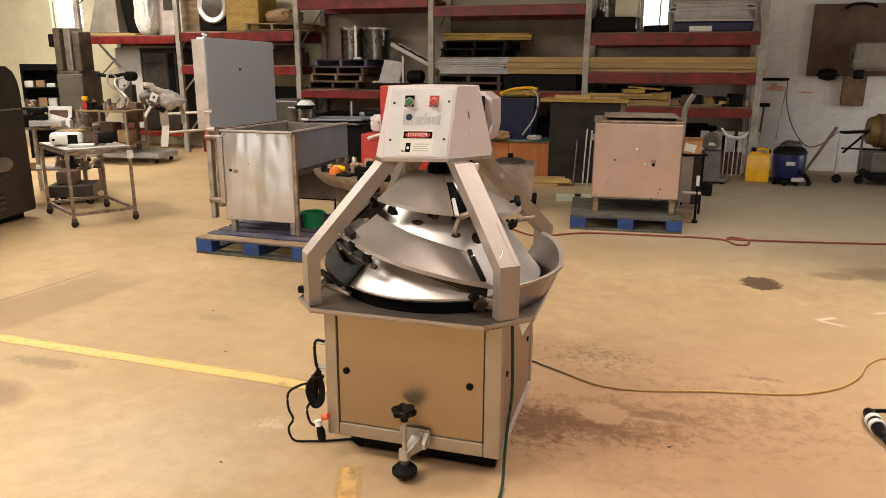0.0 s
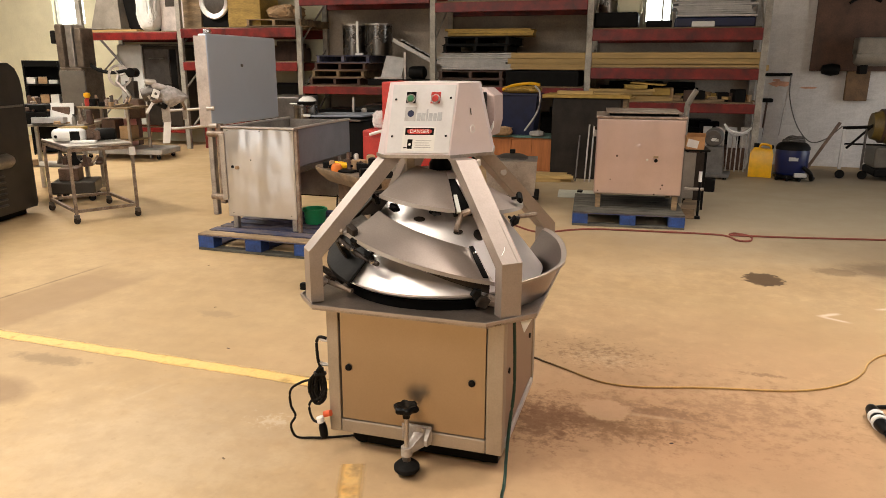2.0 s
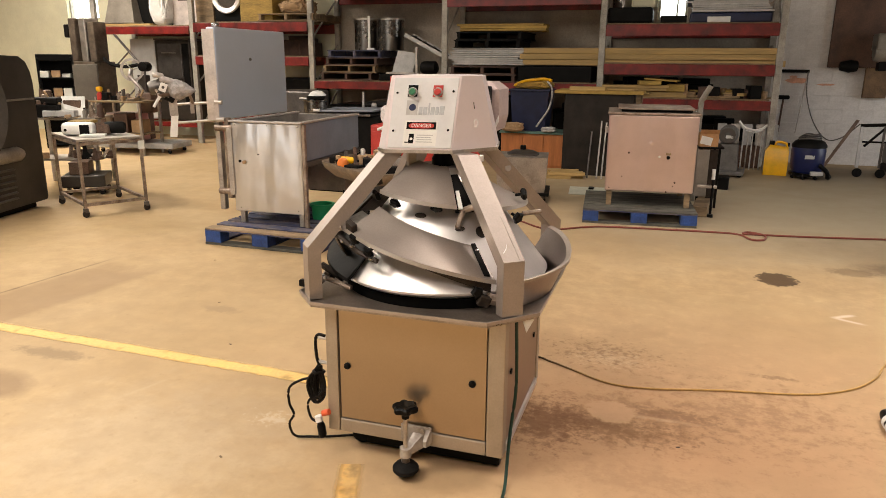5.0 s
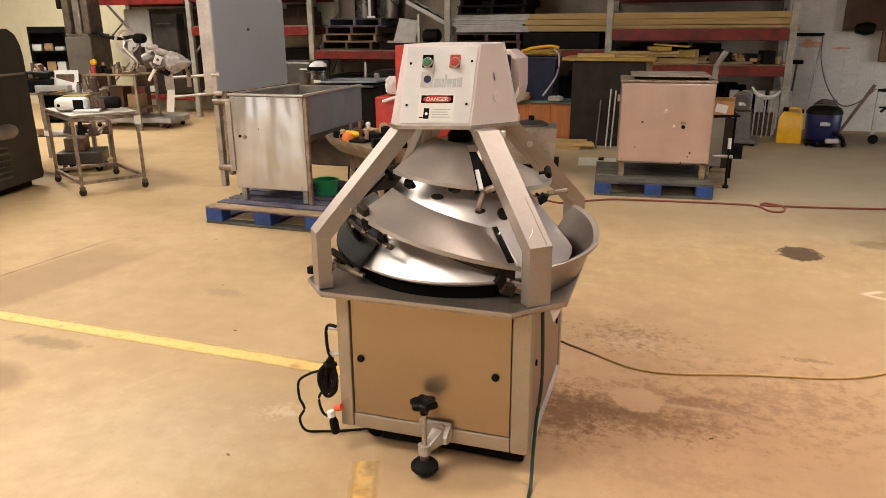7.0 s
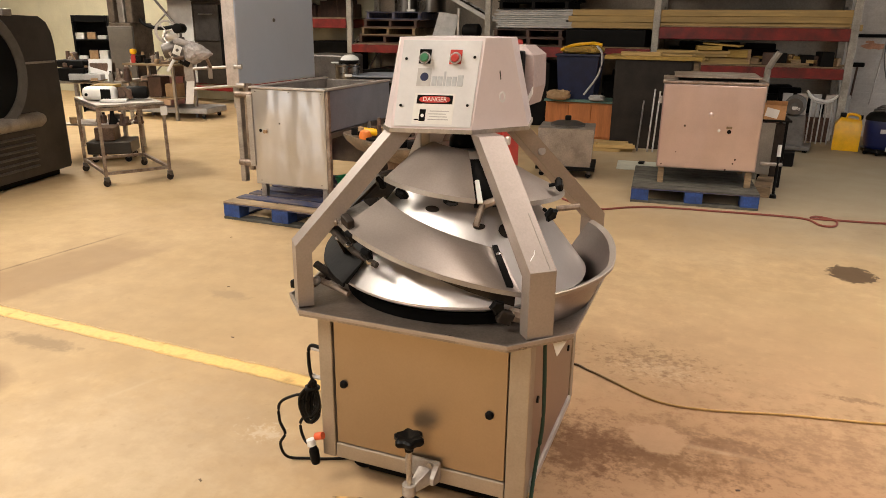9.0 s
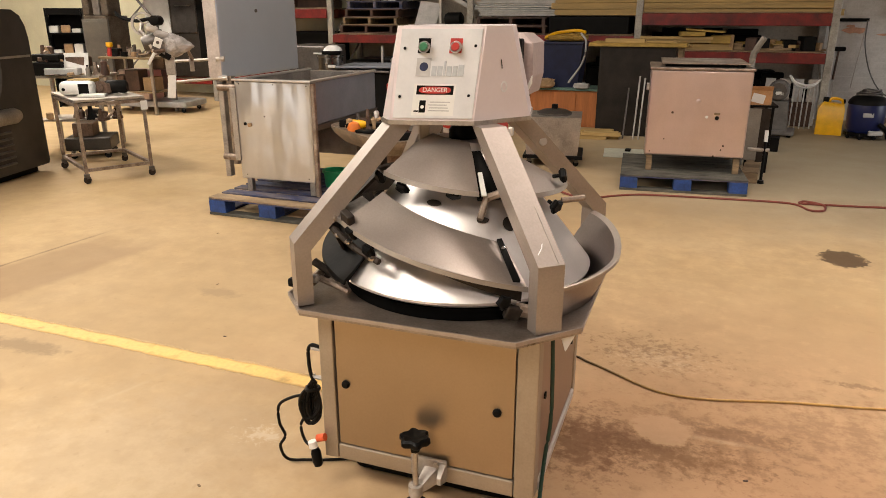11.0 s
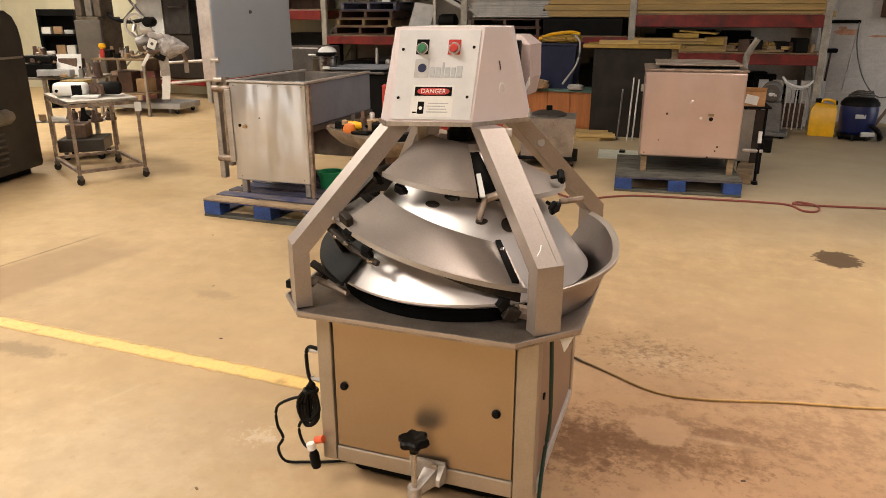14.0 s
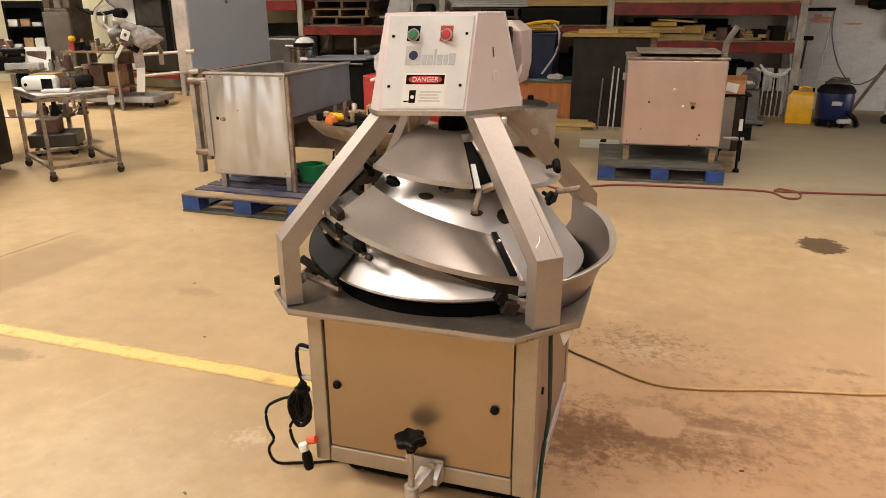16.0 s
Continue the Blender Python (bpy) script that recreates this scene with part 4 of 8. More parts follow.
    part("control_panel", on_panel((0.008, 0.006, -0.001), (w - 0.006, h - 0.008, 0.004), 0.0015), PANEL_WHITE, head, "white control panel plate")
    part("bottom_plate", prism([(x * 1.02, y * 1.02, 1.138) for x, y in low], [(x * 1.02, y * 1.02, 1.150) for x, y in low]), STEEL_OLD, head)
    for x, y in ((0.022, 0.198), (0.218, 0.205), (0.022, 0.066), (0.216, 0.070)):
        part("panel_screw", lathe([(0, 0.003), (0.0045, 0.003), (0.004, 0.007), (0, 0.0075)], 10, m=m @ pose(x, y, 0)), BLACK, head)
    for x, col, lab in ((0.076, BUTTON_GREEN, "green"), (0.164, RED, "red")):
        y = 0.203
        plate = part("switch_plate", on_panel((x - 0.017, y - 0.018, 0.0035), (x + 0.017, y + 0.022, 0.006)), BLACK if lab == "green" else RED, head, "switch label plate behind the %s button" % lab)
        ring = part("switch_ring", lathe([(0.0, 0.006), (0.0165, 0.006), (0.0165, 0.016), (0.014, 0.02), (0.0, 0.02)], 24, m=m @ pose(x, y - 0.002, 0)), STEEL, head, "chrome switch ring", smooth=True)
        part("switch_button", lathe([(0.0, 0.019), (0.0115, 0.019), (0.0115, 0.026), (0.009, 0.029), (0.0, 0.029)], 24, m=m @ pose(x, y - 0.002, 0)), col, ring, "%s push button" % lab, smooth=True)
    # maker's mark as plain shapes, warning plate
    part("badge", on_panel((0.060, 0.122, 0.0042), (0.100, 0.172, 0.0052)), GREYBOX, head, "grey square of the maker's badge")
    part("badge_disc", lathe([(0, 0.0053), (0.012, 0.0053), (0.012, 0.006), (0, 0.006)], 24, m=m @ pose(0.081, 0.148, 0)), BLUE_DARK, head, "dark blue disc on the badge")
    x = 0.104
    for wd, hh in ((0.013, 0.027), (0.014, 0.027), (0.006, 0.041), (0.014, 0.027), (0.012, 0.027), (0.016, 0.031)):
        part("badge_bar", on_panel((x, 0.123, 0.0042), (x + wd, 0.123 + hh, 0.0056), 0.0008), BADGE_GREY, head)
        x += wd + 0.003
    part("warning_plate", on_panel((0.060, 0.014, 0.0042), (0.178, 0.102, 0.0050)), WHITE, head, "white warning plate")
    part("warning_band", on_panel((0.068, 0.072, 0.0051), (0.172, 0.097, 0.0058)), BLACK, head)
    oval = [Vector((0.120 + 0.045 * math.copysign(abs(math.cos(k * math.tau / 28)) ** 0.5, math.cos(k * math.tau / 28)), 0.0845 + 0.0095 * math.copysign(abs(math.sin(k * math.tau / 28)) ** 0.8, math.sin(k * math.tau / 28)), 0)) for k in range(28)]
    part("warning_oval", prism([m @ (p + Vector((0, 0, 0.0058))) for p in oval], [m @ (p + Vector((0, 0, 0.0063))) for p in oval]), RED, head)
    txt = bpy.data.curves.new("warning_word", "FONT")
    txt.body, txt.size, txt.align_x, txt.align_y, txt.extrude = "DANGER", 0.0175, "CENTER", "CENTER", 0.0002
    tob = bpy.data.objects.new("warning_word", txt)
    me = bpy.data.meshes.new_from_object(tob)
    me.materials.append(WHITE)
    bpy.data.objects.remove(tob)
    word = new("warning_word", me)
    me.transform(m @ pose(0.120, 0.0845, 0.0067))
    word.parent = head
    part("pictogram", on_panel((0.080, 0.022, 0.0051), (0.098, 0.056, 0.0057)), BLACK, head)
    part("pictogram_spot", lathe([(0, 0.0058), (0.005, 0.0058), (0.005, 0.0062), (0, 0.0062)], 14, m=m @ pose(0.089, 0.038, 0)), WHITE, head)
    part("pictogram_arm", on_panel((0.066, 0.024, 0.0051), (0.079, 0.028, 0.0056)), BLACK, head)
    for k in range(4):
        part("text_bar", on_panel((0.106 + 0.003 * (k % 2), 0.026 + 0.008 * k, 0.0051), (0.166 - 0.004 * (k % 3), 0.029 + 0.008 * k, 0.0055)), GREYBOX, head)
    # worn label and scratch on the next facet
    a, b, c, e = Vector((*low[2], 1.15)), Vector((*low[3], 1.15)), Vector((*high[3], 1.405)), Vector((*high[2], 1.405))
    fx = (b - a).normalized()
    fn = fx.cross(((e - a) + (c - b)).normalized()).normalized()
    fm = Matrix((fx, fn.cross(fx), fn)).transposed().to_4x4()
    fm.translation = a
    part("worn_label", lathe([(0.012, 0.0005), (0.019, 0.0005), (0.019, 0.0015), (0.012, 0.0015)], 20, m=fm @ pose(0.105, 0.09, 0) @ Matrix.Diagonal((0.6, 0.85, 1, 1))), STICKER, head, "remains of a pale round label")
    part("scratch", box((0.115, 0.125, 0.0005), (0.118, 0.15, 0.0015), 0, fm @ pose(0, 0, 0, 0, 0, 8)), STEEL_DARK, head)
    # motor cover behind the head
    part("motor_cover", soften(prism([(0.0, 0.27, 1.18), (0.135, 0.27, 1.18), (0.135, 0.44, 1.18), (0.0, 0.44, 1.18)], [(0.0, 0.27, 1.24), (0.148, 0.27, 1.24), (0.148, 0.44, 1.24), (0.0, 0.44, 1.24)], [(0.0, 0.27, 1.345), (0.146, 0.27, 1.345), (0.146, 0.44, 1.345), (0.0, 0.44, 1.345)], [(0.0, 0.28, 1.375), (0.11, 0.28, 1.375), (0.11, 0.42, 1.375), (0.0, 0.42, 1.375)]), 0.008, 2), COVER_PINK, d, "dull rose sheet metal motor cover")
    part("cover_bracket", box((0.0, 0.232, 1.16), (0.118, 0.268, 1.36), 0.006), CHARCOAL, d, "dark bracket behind the head")
    part("cover_flap", prism([(0.118, 0.246, 1.153), (0.150, 0.246, 1.22), (0.150, 0.246, 1.245), (0.128, 0.246, 1.19)], [(0.118, 0.262, 1.153), (0.150, 0.262, 1.22), (0.150, 0.262, 1.245), (0.128, 0.262, 1.19)]), WHITE, d)
    # levelling jack in front
    jx, jy = 0.008, -0.447
    bracket = part("jack_plate", box((-0.028, -0.400, 0.122), (0.088, -0.388, 0.186), 0.005), CAST_GREY, d, "pale cast jack bracket")
    part("jack_wing", soften(prism([(0.068, -0.401, 0.118), (0.086, -0.401, 0.118), (0.086, -0.401, 0.178), (0.068, -0.401, 0.178)], [(0.070, -0.436, 0.128), (0.082, -0.436, 0.128), (0.082, -0.436, 0.150), (0.070, -0.436, 0.150)]), 0.003), CAST_GREY, bracket)
    part("jack_arm", soften(prism([(0.020, -0.401, 0.105), (0.060, -0.401, 0.105), (0.060, -0.401, 0.160), (0.020, -0.401, 0.160)], [(jx - 0.004, jy, 0.094), (jx + 0.016, jy, 0.094), (jx + 0.016, jy, 0.116), (jx - 0.004, jy, 0.116)]), 0.004), CAST_GREY, bracket)
    for x, z in ((-0.014, 0.168), (0.056, 0.172), (0.094, 0.15)):
        part("jack_bolt", lathe([(0, 0), (0.009, 0), (0.009, 0.007), (0, 0.008)], 6, m=pose(min(x, 0.076), -0.400, z, 90)), STEEL_OLD, bracket)
    rod = part("jack_rod", lathe([(0, 0.05), (0.0085, 0.05), (0.0085, 0.25), (0, 0.25)], 14, at=(jx, jy, 0)), STEEL_OLD, d, smooth=True)
    part("jack_collar", lathe([(0.009, 0.088), (0.021, 0.088), (0.021, 0.122), (0.009, 0.122)], 18, at=(jx, jy, 0)), CAST_GREY, bracket, smooth=True)
    part("jack_nut", lathe([(0.009, 0.066), (0.017, 0.066), (0.017, 0.0875), (0.009, 0.0875)], 6, at=(jx, jy, 0)), STEEL_DARK, rod)
    n = 36
    def lobe(k, q):
        return q * (1 + 0.13 * math.cos(6 * k * math.tau / n) * min(1, q / 0.03))
    rings = [[(jx + lobe(k, q) * math.cos(k * math.tau / n), jy + lobe(k, q) * math.sin(k * math.tau / n), z) for k in range(n)] for q, z in ((0.013, 0.238), (0.015, 0.254), (0.024, 0.262), (0.038, 0.266), (0.043, 0.274), (0.042, 0.284), (0.035, 0.290), (0.020, 0.286), (0.012, 0.282))]
    part("jack_handwheel", prism(*rings), BLACK, rod, "black lobed plastic handwheel", smooth=True)
    part("jack_foot", lathe([(0, 0.026), (0.040, 0.026), (0.047, 0.034), (0.047, 0.046), (0.036, 0.058), (0.016, 0.067), (0, 0.067)], 28, at=(jx, jy, 0)), RUBBER, rod, "black rubber jack foot", smooth=True)
    # cord hank with its plug on the side
    for z in (0.355, 0.455):
        part("cord_peg", tube([(-0.318, -0.345, z), (-0.372, -0.345, z), (-0.376, -0.345, z + 0.008)], 0.0075), RIM_PALE, d, "pale cord peg", smooth=True)
    part("cord_riser", tube(smooth_line([(-0.345, -0.347, 0.463), (-0.372, -0.347, 0.466), (-0.386, -0.347, 0.450), (-0.388, -0.347, 0.41), (-0.384, -0.348, 0.37), (-0.374, -0.350, 0.345)]), 0.0062), CABLE, d, smooth=True)
    random.seed(8)
    for k in range(14):
        swing, wide, deep_, low = random.uniform(-0.010, 0.008), random.uniform(0.010, 0.030), random.uniform(-0.022, 0.022), random.uniform(0.185, 0.222)
        top = (-0.372 + random.uniform(-0.006, 0.006), -0.350 + 0.3 * deep_, 0.338 + random.uniform(-0.006, 0.010))
        mid = -0.378 + swing
        loop = [top, (mid - wide, -0.350 + deep_, 0.29), (mid - 1.1 * wide, -0.352 + deep_, 0.24), (mid - 0.3 * wide, -0.352 + 0.7 * deep_, low), (mid + 0.8 * wide, -0.348 + 0.5 * deep_, low + 0.03), (mid + 0.7 * wide, -0.346 + 0.2 * deep_, 0.285), top]
        part("cord_loop", tube(smooth_line(loop, 8), 0.0052, 7), CABLE, d, smooth=True)
    part("cord_band", tube(smooth_line([(-0.398, -0.352, 0.318), (-0.378, -0.378, 0.322), (-0.356, -0.352, 0.318), (-0.376, -0.330, 0.314), (-0.398, -0.352, 0.318)], 8), 0.006), CABLE, d, smooth=True)
    part("cord_tail", tube(smooth_line([(-0.40, -0.35, 0.29), (-0.45, -0.36, 0.275), (-0.502, -0.36, 0.235), (-0.506, -0.36, 0.17), (-0.488, -0.36, 0.125), (-0.51, -0.36, 0.08), (-0.50, -0.34, 0.02), (-0.44, -0.31, 0.009), (-0.36, -0.28, 0.009), (-0.2, -0.2, 0.009)]), 0.005), CABLE, d, smooth=True)
    part("cord_tail", tube(smooth_line([(-0.40, -0.35, 0.22), (-0.425, -0.36, 0.18), (-0.41, -0.365, 0.125), (-0.365, -0.39, 0.13), (-0.345, -0.41, 0.16)]), 0.005), CABLE, d, smooth=True)
    plug = part("plug", lathe([(0, 0), (0.013, 0), (0.016, 0.012), (0.016, 0.045), (0.011, 0.06), (0, 0.06)], 16, m=pose(-0.336, -0.415, 0.085, 0, -8)), BLACK, d, "black cable plug", smooth=True)
    part("plug_collar", lathe([(0, 0.061), (0.014, 0.061), (0.014, 0.082), (0, 0.082)], 16, m=pose(-0.336, -0.415, 0.088, 0, -12)), WHITE, plug, "white plug collar", smooth=True)
    part("plug_ring", lathe([(0, 0.0), (0.012, 0.0), (0.012, 0.028), (0, 0.028)], 16, m=pose(-0.334, -0.412, 0.182, 0, 70)), RED_ORANGE, plug, "red orange plug ring", smooth=True)
    # green lead down the side
    part("green_lead", tube(smooth_line([(0.363, -0.30, 0.605), (0.368, -0.295, 0.45), (0.368, -0.29, 0.32), (0.358, -0.30, 0.20), (0.358, -0.345, 0.10), (0.362, -0.385, 0.03), (0.366, -0.42, 0.009), (0.38, -0.52, 0.008), (0.46, -0.75, 0.008)]), 0.006), CABLE_GREEN, d, smooth=True)
    part("latch", box((-0.475, -0.30, 0.628), (-0.447, -0.275, 0.655), 0.005), BLACK, d)
    part("paper_tag", prism([(0.385, -0.318, 0.612), (0.425, -0.29, 0.612), (0.40, -0.31, 0.56)], [(0.387, -0.320, 0.612), (0.427, -0.292, 0.612), (0.402, -0.312, 0.56)]), WHITE, d)
    return d


dough_rounder()


# ---- racks ----
def beam(rack, x0, x1, z0, z1, y):
    return part("beam", box((x0, y, z0), (x1, y + 0.045, z1), 0.006), RACK_RED, rack)


def pallet_rack():
    r = thing("pallet_rack", pose(0, 10.8, 0), "steel pallet racking with red beams and grey uprights", "rack")
    ups = [-10.08, -8.01, -5.74, -3.45, -1.07, 1.29]
    for x in ups:
        for y in (0.0, 0.98):
            part("upright", box((x - 0.045, y, 0), (x + 0.045, y + 0.07, 3.4), 0.008), RACK_GREY, r)
        bm = bmesh.new()
        for k in range(4):
            add_tube(bm, [(x, 0.07, 0.3 + 0.75 * k), (x, 0.98, 0.95 + 0.75 * k)], 0.016, 6)
        part("brace", bm, RACK_GREY, r)
    bays = [(0, (1.87, 2.0), (0.28, 0.36)), (1, (1.90, 2.05), (1.36, 1.50)), (2, (2.38, 2.53), (1.0, 1.12)), (3, (2.24, 2.38), (1.0, 1.14)), (4, (1.81, 1.97), (1.28, 1.43), (0.82, 0.95))]
    for i, *levels in bays:
        for lo, hi in levels:
            for y in (-0.02, 1.0):
                beam(r, ups[i] + 0.045, ups[i + 1] - 0.045, lo, hi, y)
    return r


pallet_rack()


def pallet(m, label, deck_of, w=1.02, l=1.2, material=None, group="pallets"):
    """A wooden block pallet: nine blocks, runners below, boards on top; it spans x from 0 to w, y from 0 to l."""
    p = thing("pallet", m, label, "pallet", group)
    mt = material or BLUE
    for i in range(3):
        for j in range(3):
            x, y = i * (w - 0.145) / 2, j * (l - 0.12) / 2
            part("block", box((x, y, 0.02), (x + 0.145, y + 0.12, 0.113), 0.004), mt, p)
    # runners coloured darker than the blocks to paint shade into the openings
    for i in range(3):
        x = i * (w - 0.1) / 2
        part("bottom_board", box((x, 0.098, 0), (x + 0.1, l - 0.098, 0.019), 0.003), BLUE_DARK, p)
    for y in (-0.004, l - 0.096):
        part("bottom_board", box((0, y, 0.0), (w, y + 0.1, 0.0195), 0.003), DECK_GREY, p)
    for j in range(3):
        y = j * (l - 0.12) / 2
        part("cross_board", box((0, y, 0.114), (w, y + 0.12, 0.123), 0.002), BLUE_WORN, p)
    n = 8
    for k in range(n):
        y = k * (l - 0.113) / (n - 1)
        part("top_board", box((0, y, 0.124), (w, y + 0.113, 0.136), 0.003), deck_of(k), p)
    return p


pallet(pose(-3.56, 4.79, 0, 0, 0, -1), "blue wooden pallet under the steel vat", lambda k: PALLET_TAN if k == 0 else BLUE_WORN)
pallet(pose(-0.747, 6.625, 0, 0, 0, 5), "blue wooden pallet under the dull steel box", lambda k: DECK_GREY, l=0.98)


def vat():
    """A long stainless vat on legs; its lid is hinged on one long side and stands upright."""
    v = thing("steel_vat", pose(-3.415, 5.03, 0.136, 0, 0, 1), "stainless steel vat with its lid tipped upright", "vat")
    w, l, z0, z1 = 0.63, 1.12, 0.105, 0.83
    part("front_wall", box((0, 0, z0), (w, 0.022, z1), 0.007), VAT_FRONT, v)
    part("side_wall", box((0, 0.023, z0), (0.02, l, z1), 0.004), STEEL_OLD, v)
    # blue grey colour replaces what this steel side would mirror
    part("side_wall", box((w - 0.02, 0.023, z1 - 0.30), (w, l, z1), 0.004), VAT_GREY, v, "steel long side of the vat, its reflection painted blue grey")
    part("side_rail", box((w - 0.03, 0.023, z1 - 0.345), (w + 0.015, l, z1 - 0.302), 0.004), STEEL_DARK, v)
    part("back_wall", box((0.021, l - 0.02, z0), (w - 0.021, l, z1), 0.004), STEEL_OLD, v)
    part("tank_floor", box((0.021, 0.023, z1 - 0.29), (w - 0.021, l - 0.021, z1 - 0.27)), STEEL_DARK, v)
    bm = bmesh.new()
    for q in (((-0.012, -0.012, z1 + 0.001), (w + 0.012, 0.03, z1 + 0.018)), ((-0.012, 0.031, z1 + 0.001), (0.03, l, z1 + 0.018)), ((w - 0.03, 0.031, z1 + 0.001), (w + 0.012, l, z1 + 0.018))):
        add_box(bm, *q, 0.005)
    part("rim", bm, RIM_PALE, v)
    for x in (0.02, w - 0.065):
        for y in (0.03, l - 0.07):
            part("leg", box((x, y, 0), (x + 0.045, y + 0.045, z0 - 0.001), 0.005), STEEL_OLD, v)
    part("corner_post", box((w + 0.001, 0.0, 0.0), (w + 0.03, 0.035, z1 - 0.002), 0.005), RUST_TUBE, v, "tan steel corner post")
    part("mixing_bar", box((0.25, 0.5, z1 - 0.08), (0.60, 0.56, z1 - 0.03), 0.01), STEEL_DULL, v)
    lid = part("lid", box((-0.165, 0.0, 0.84), (-0.09, l - 0.01, 1.565), 0.012), STEEL_DULL, v, "grey brushed steel lid standing open")
    # folded end coloured pinkish for the warm light on it
    part("lid_edge", box((-0.20, -0.006, 0.84), (-0.092, -0.001, 1.548), 0.002), PALE_PAINT, lid, "pale folded end of the lid, warm light painted in as pink")
    part("lid_bolt", lathe([(0, 0), (0.014, 0), (0.012, 0.01), (0, 0.012)], 12, m=pose(-0.09, 0.5, 1.32, 0, 90)), STEEL_DARK, lid)
    part("lid_knob", box((-0.15, 0.05, 1.566), (-0.10, 0.11, 1.60), 0.012), STEEL, lid)
    for x in (-0.165, -0.085):
        part("hinge_post", box((x, 0.03, 0.10 if x < -0.1 else 0.2), (x + 0.045, 0.085, 0.86), 0.006), RUST_TUBE if x > -0.1 else STEEL_OLD, v)
    for z in (0.26, 0.78):
        part("hinge_bracket", lathe([(0, -0.09), (0.026, -0.09), (0.026, 0.07), (0, 0.07)], 14, m=pose(-0.06, 0.02, z, 0, 90)), RUST_TUBE, v, smooth=True)
    part("slot_plate", box((-0.035, -0.012, 0.24), (0.012, -0.002, 0.78), 0.003), STEEL_OLD, v)
    part("valve_hole", lathe([(0, 0), (0.012, 0), (0.012, 0.006), (0, 0.006)], 14, m=pose(0.07, -0.0, 0.52, 90)), BLACK, v, "dark round hole in the front")
    part("valve_stub", lathe([(0, 0), (0.014, 0), (0.014, 0.022), (0, 0.024)], 12, m=pose(0.115, -0.0, 0.515, 90)), CARD, v, "rusty brown pipe stub", smooth=True)
    for x, z in ((0.04, z1 - 0.02), (0.33, z1 - 0.018), (0.60, z1 - 0.02), (0.58, z0 + 0.03), (0.05, z0 + 0.03)):
        part("rivet", lathe([(0, 0), (0.005, 0), (0.004, 0.003), (0, 0.004)], 10, m=pose(x, -0.0, z, 90)), STEEL_DARK, v)
    part("rivet", lathe([(0, 0), (0.006, 0), (0.005, 0.005), (0, 0.006)], 10, m=pose(0.24, -0.0, 0.58, 90)), BLACK, v)
    # agitator drive on the lid's outer side, carried by two rails
    def at(x, y, z):
        return v.matrix_basis.inverted() @ Vector((x, y, z))
    for (x0, y0, z0_), (x1, y1, z1_) in RAILS:
        part("lid_rail", tube([at(x0, y0, z0_), at(x1, y1, z1_)], 0.011), STEEL_OLD, v, "bright steel tube rail", smooth=True)
        part("rail_clamp", lathe([(0, -0.03), (0.020, -0.03), (0.020, 0.03), (0, 0.03)], 14, m=Matrix.Translation(at(lerp(x0, x1, 0.96), lerp(y0, y1, 0.96), lerp(z0_, z1_, 0.96))) @ pose(0, 0, 0, 0, 90, 20)), RIM_PALE, v, smooth=True)
    frame_m = Matrix.Translation(at(-3.634, 4.686, 1.227)) @ pose(0, 0, 0, 0, 0, 37.5) @ Matrix.Diagonal((0.84, 0.84, 0.9, 1))
    part("rail_link", box((0.112, 0.20, -0.21), (0.150, 0.215, -0.10), 0.004, frame_m), STEEL_OLD, v)
    body = bmesh.new()
    bmesh.ops.create_icosphere(body, subdivisions=5, radius=1)
    for q in body.verts:
        n = q.co.normalized()
        f = 1 + 0.13 * noise.noise(n * 2.1 + Vector((3, 1, 2))) + 0.12 * abs(noise.noise(n * 5.0)) - 0.08 * abs(noise.noise(n * 11.0 + Vector((5, 2, 0)))) + 0.02 * noise.noise(n * 26)
        tip = max(0.0, n.x) ** 3
        q.co = Vector((n.x * f * 0.095 + 0.075 * tip, n.y * f * 0.085, n.z * f * (0.088 - 0.05 * tip) + 0.01 * tip))
    bmesh.ops.transform(body, matrix=frame_m @ pose(0, 0, 0, 0, 6, 0), verts=body.verts)
    wrap = part("plastic_wrap", body, WRAP, v, "crumpled clear grey plastic wrapped round the motor", smooth=True)
    part("wrap_fold", soften(box((-0.16, -0.05, 0.03), (-0.03, 0.06, 0.085), 0, frame_m @ pose(0, 0, 0, 0, 16, 0)), 0.022, 3), WRAP, wrap, smooth=True)
    part("motor_cap", soften(box((-0.205, -0.045, 0.082), (-0.105, 0.045, 0.128), 0, frame_m @ pose(0, 0, 0, 0, 6, 0)), 0.018, 3), RIM_PALE, v, "pale rounded motor cap", smooth=True)
    part("motor_can", lathe([(0, -0.10), (0.05, -0.10), (0.058, -0.08), (0.058, 0.06), (0.05, 0.08), (0, 0.08)], 22, m=frame_m @ pose(-0.13, 0.02, 0.035, 0, 75)), STEEL_DARK, v, smooth=True)
    plate = part("name_plate", box((-0.030, -0.006, -0.036), (0.030, 0.006, 0.036), 0.005, frame_m @ pose(-0.108, -0.095, 0.025, -8, 24, 0)), WHITE, v, "white plate with a dark mark")
    part("plate_mark", lathe([(0, 0), (0.012, 0), (0.012, 0.002), (0, 0.002)], 16, m=frame_m @ pose(-0.108, -0.095, 0.025, -8, 24, 0) @ pose(0, -0.0065, 0, 90)), STEEL_DARK, plate)
    part("lever", box((-0.012, -0.008, -0.105), (0.012, 0.008, 0.0), 0.006, frame_m @ pose(-0.140, -0.10, -0.046, 0, 34, 0)), WHITE, v, "white clamping lever")
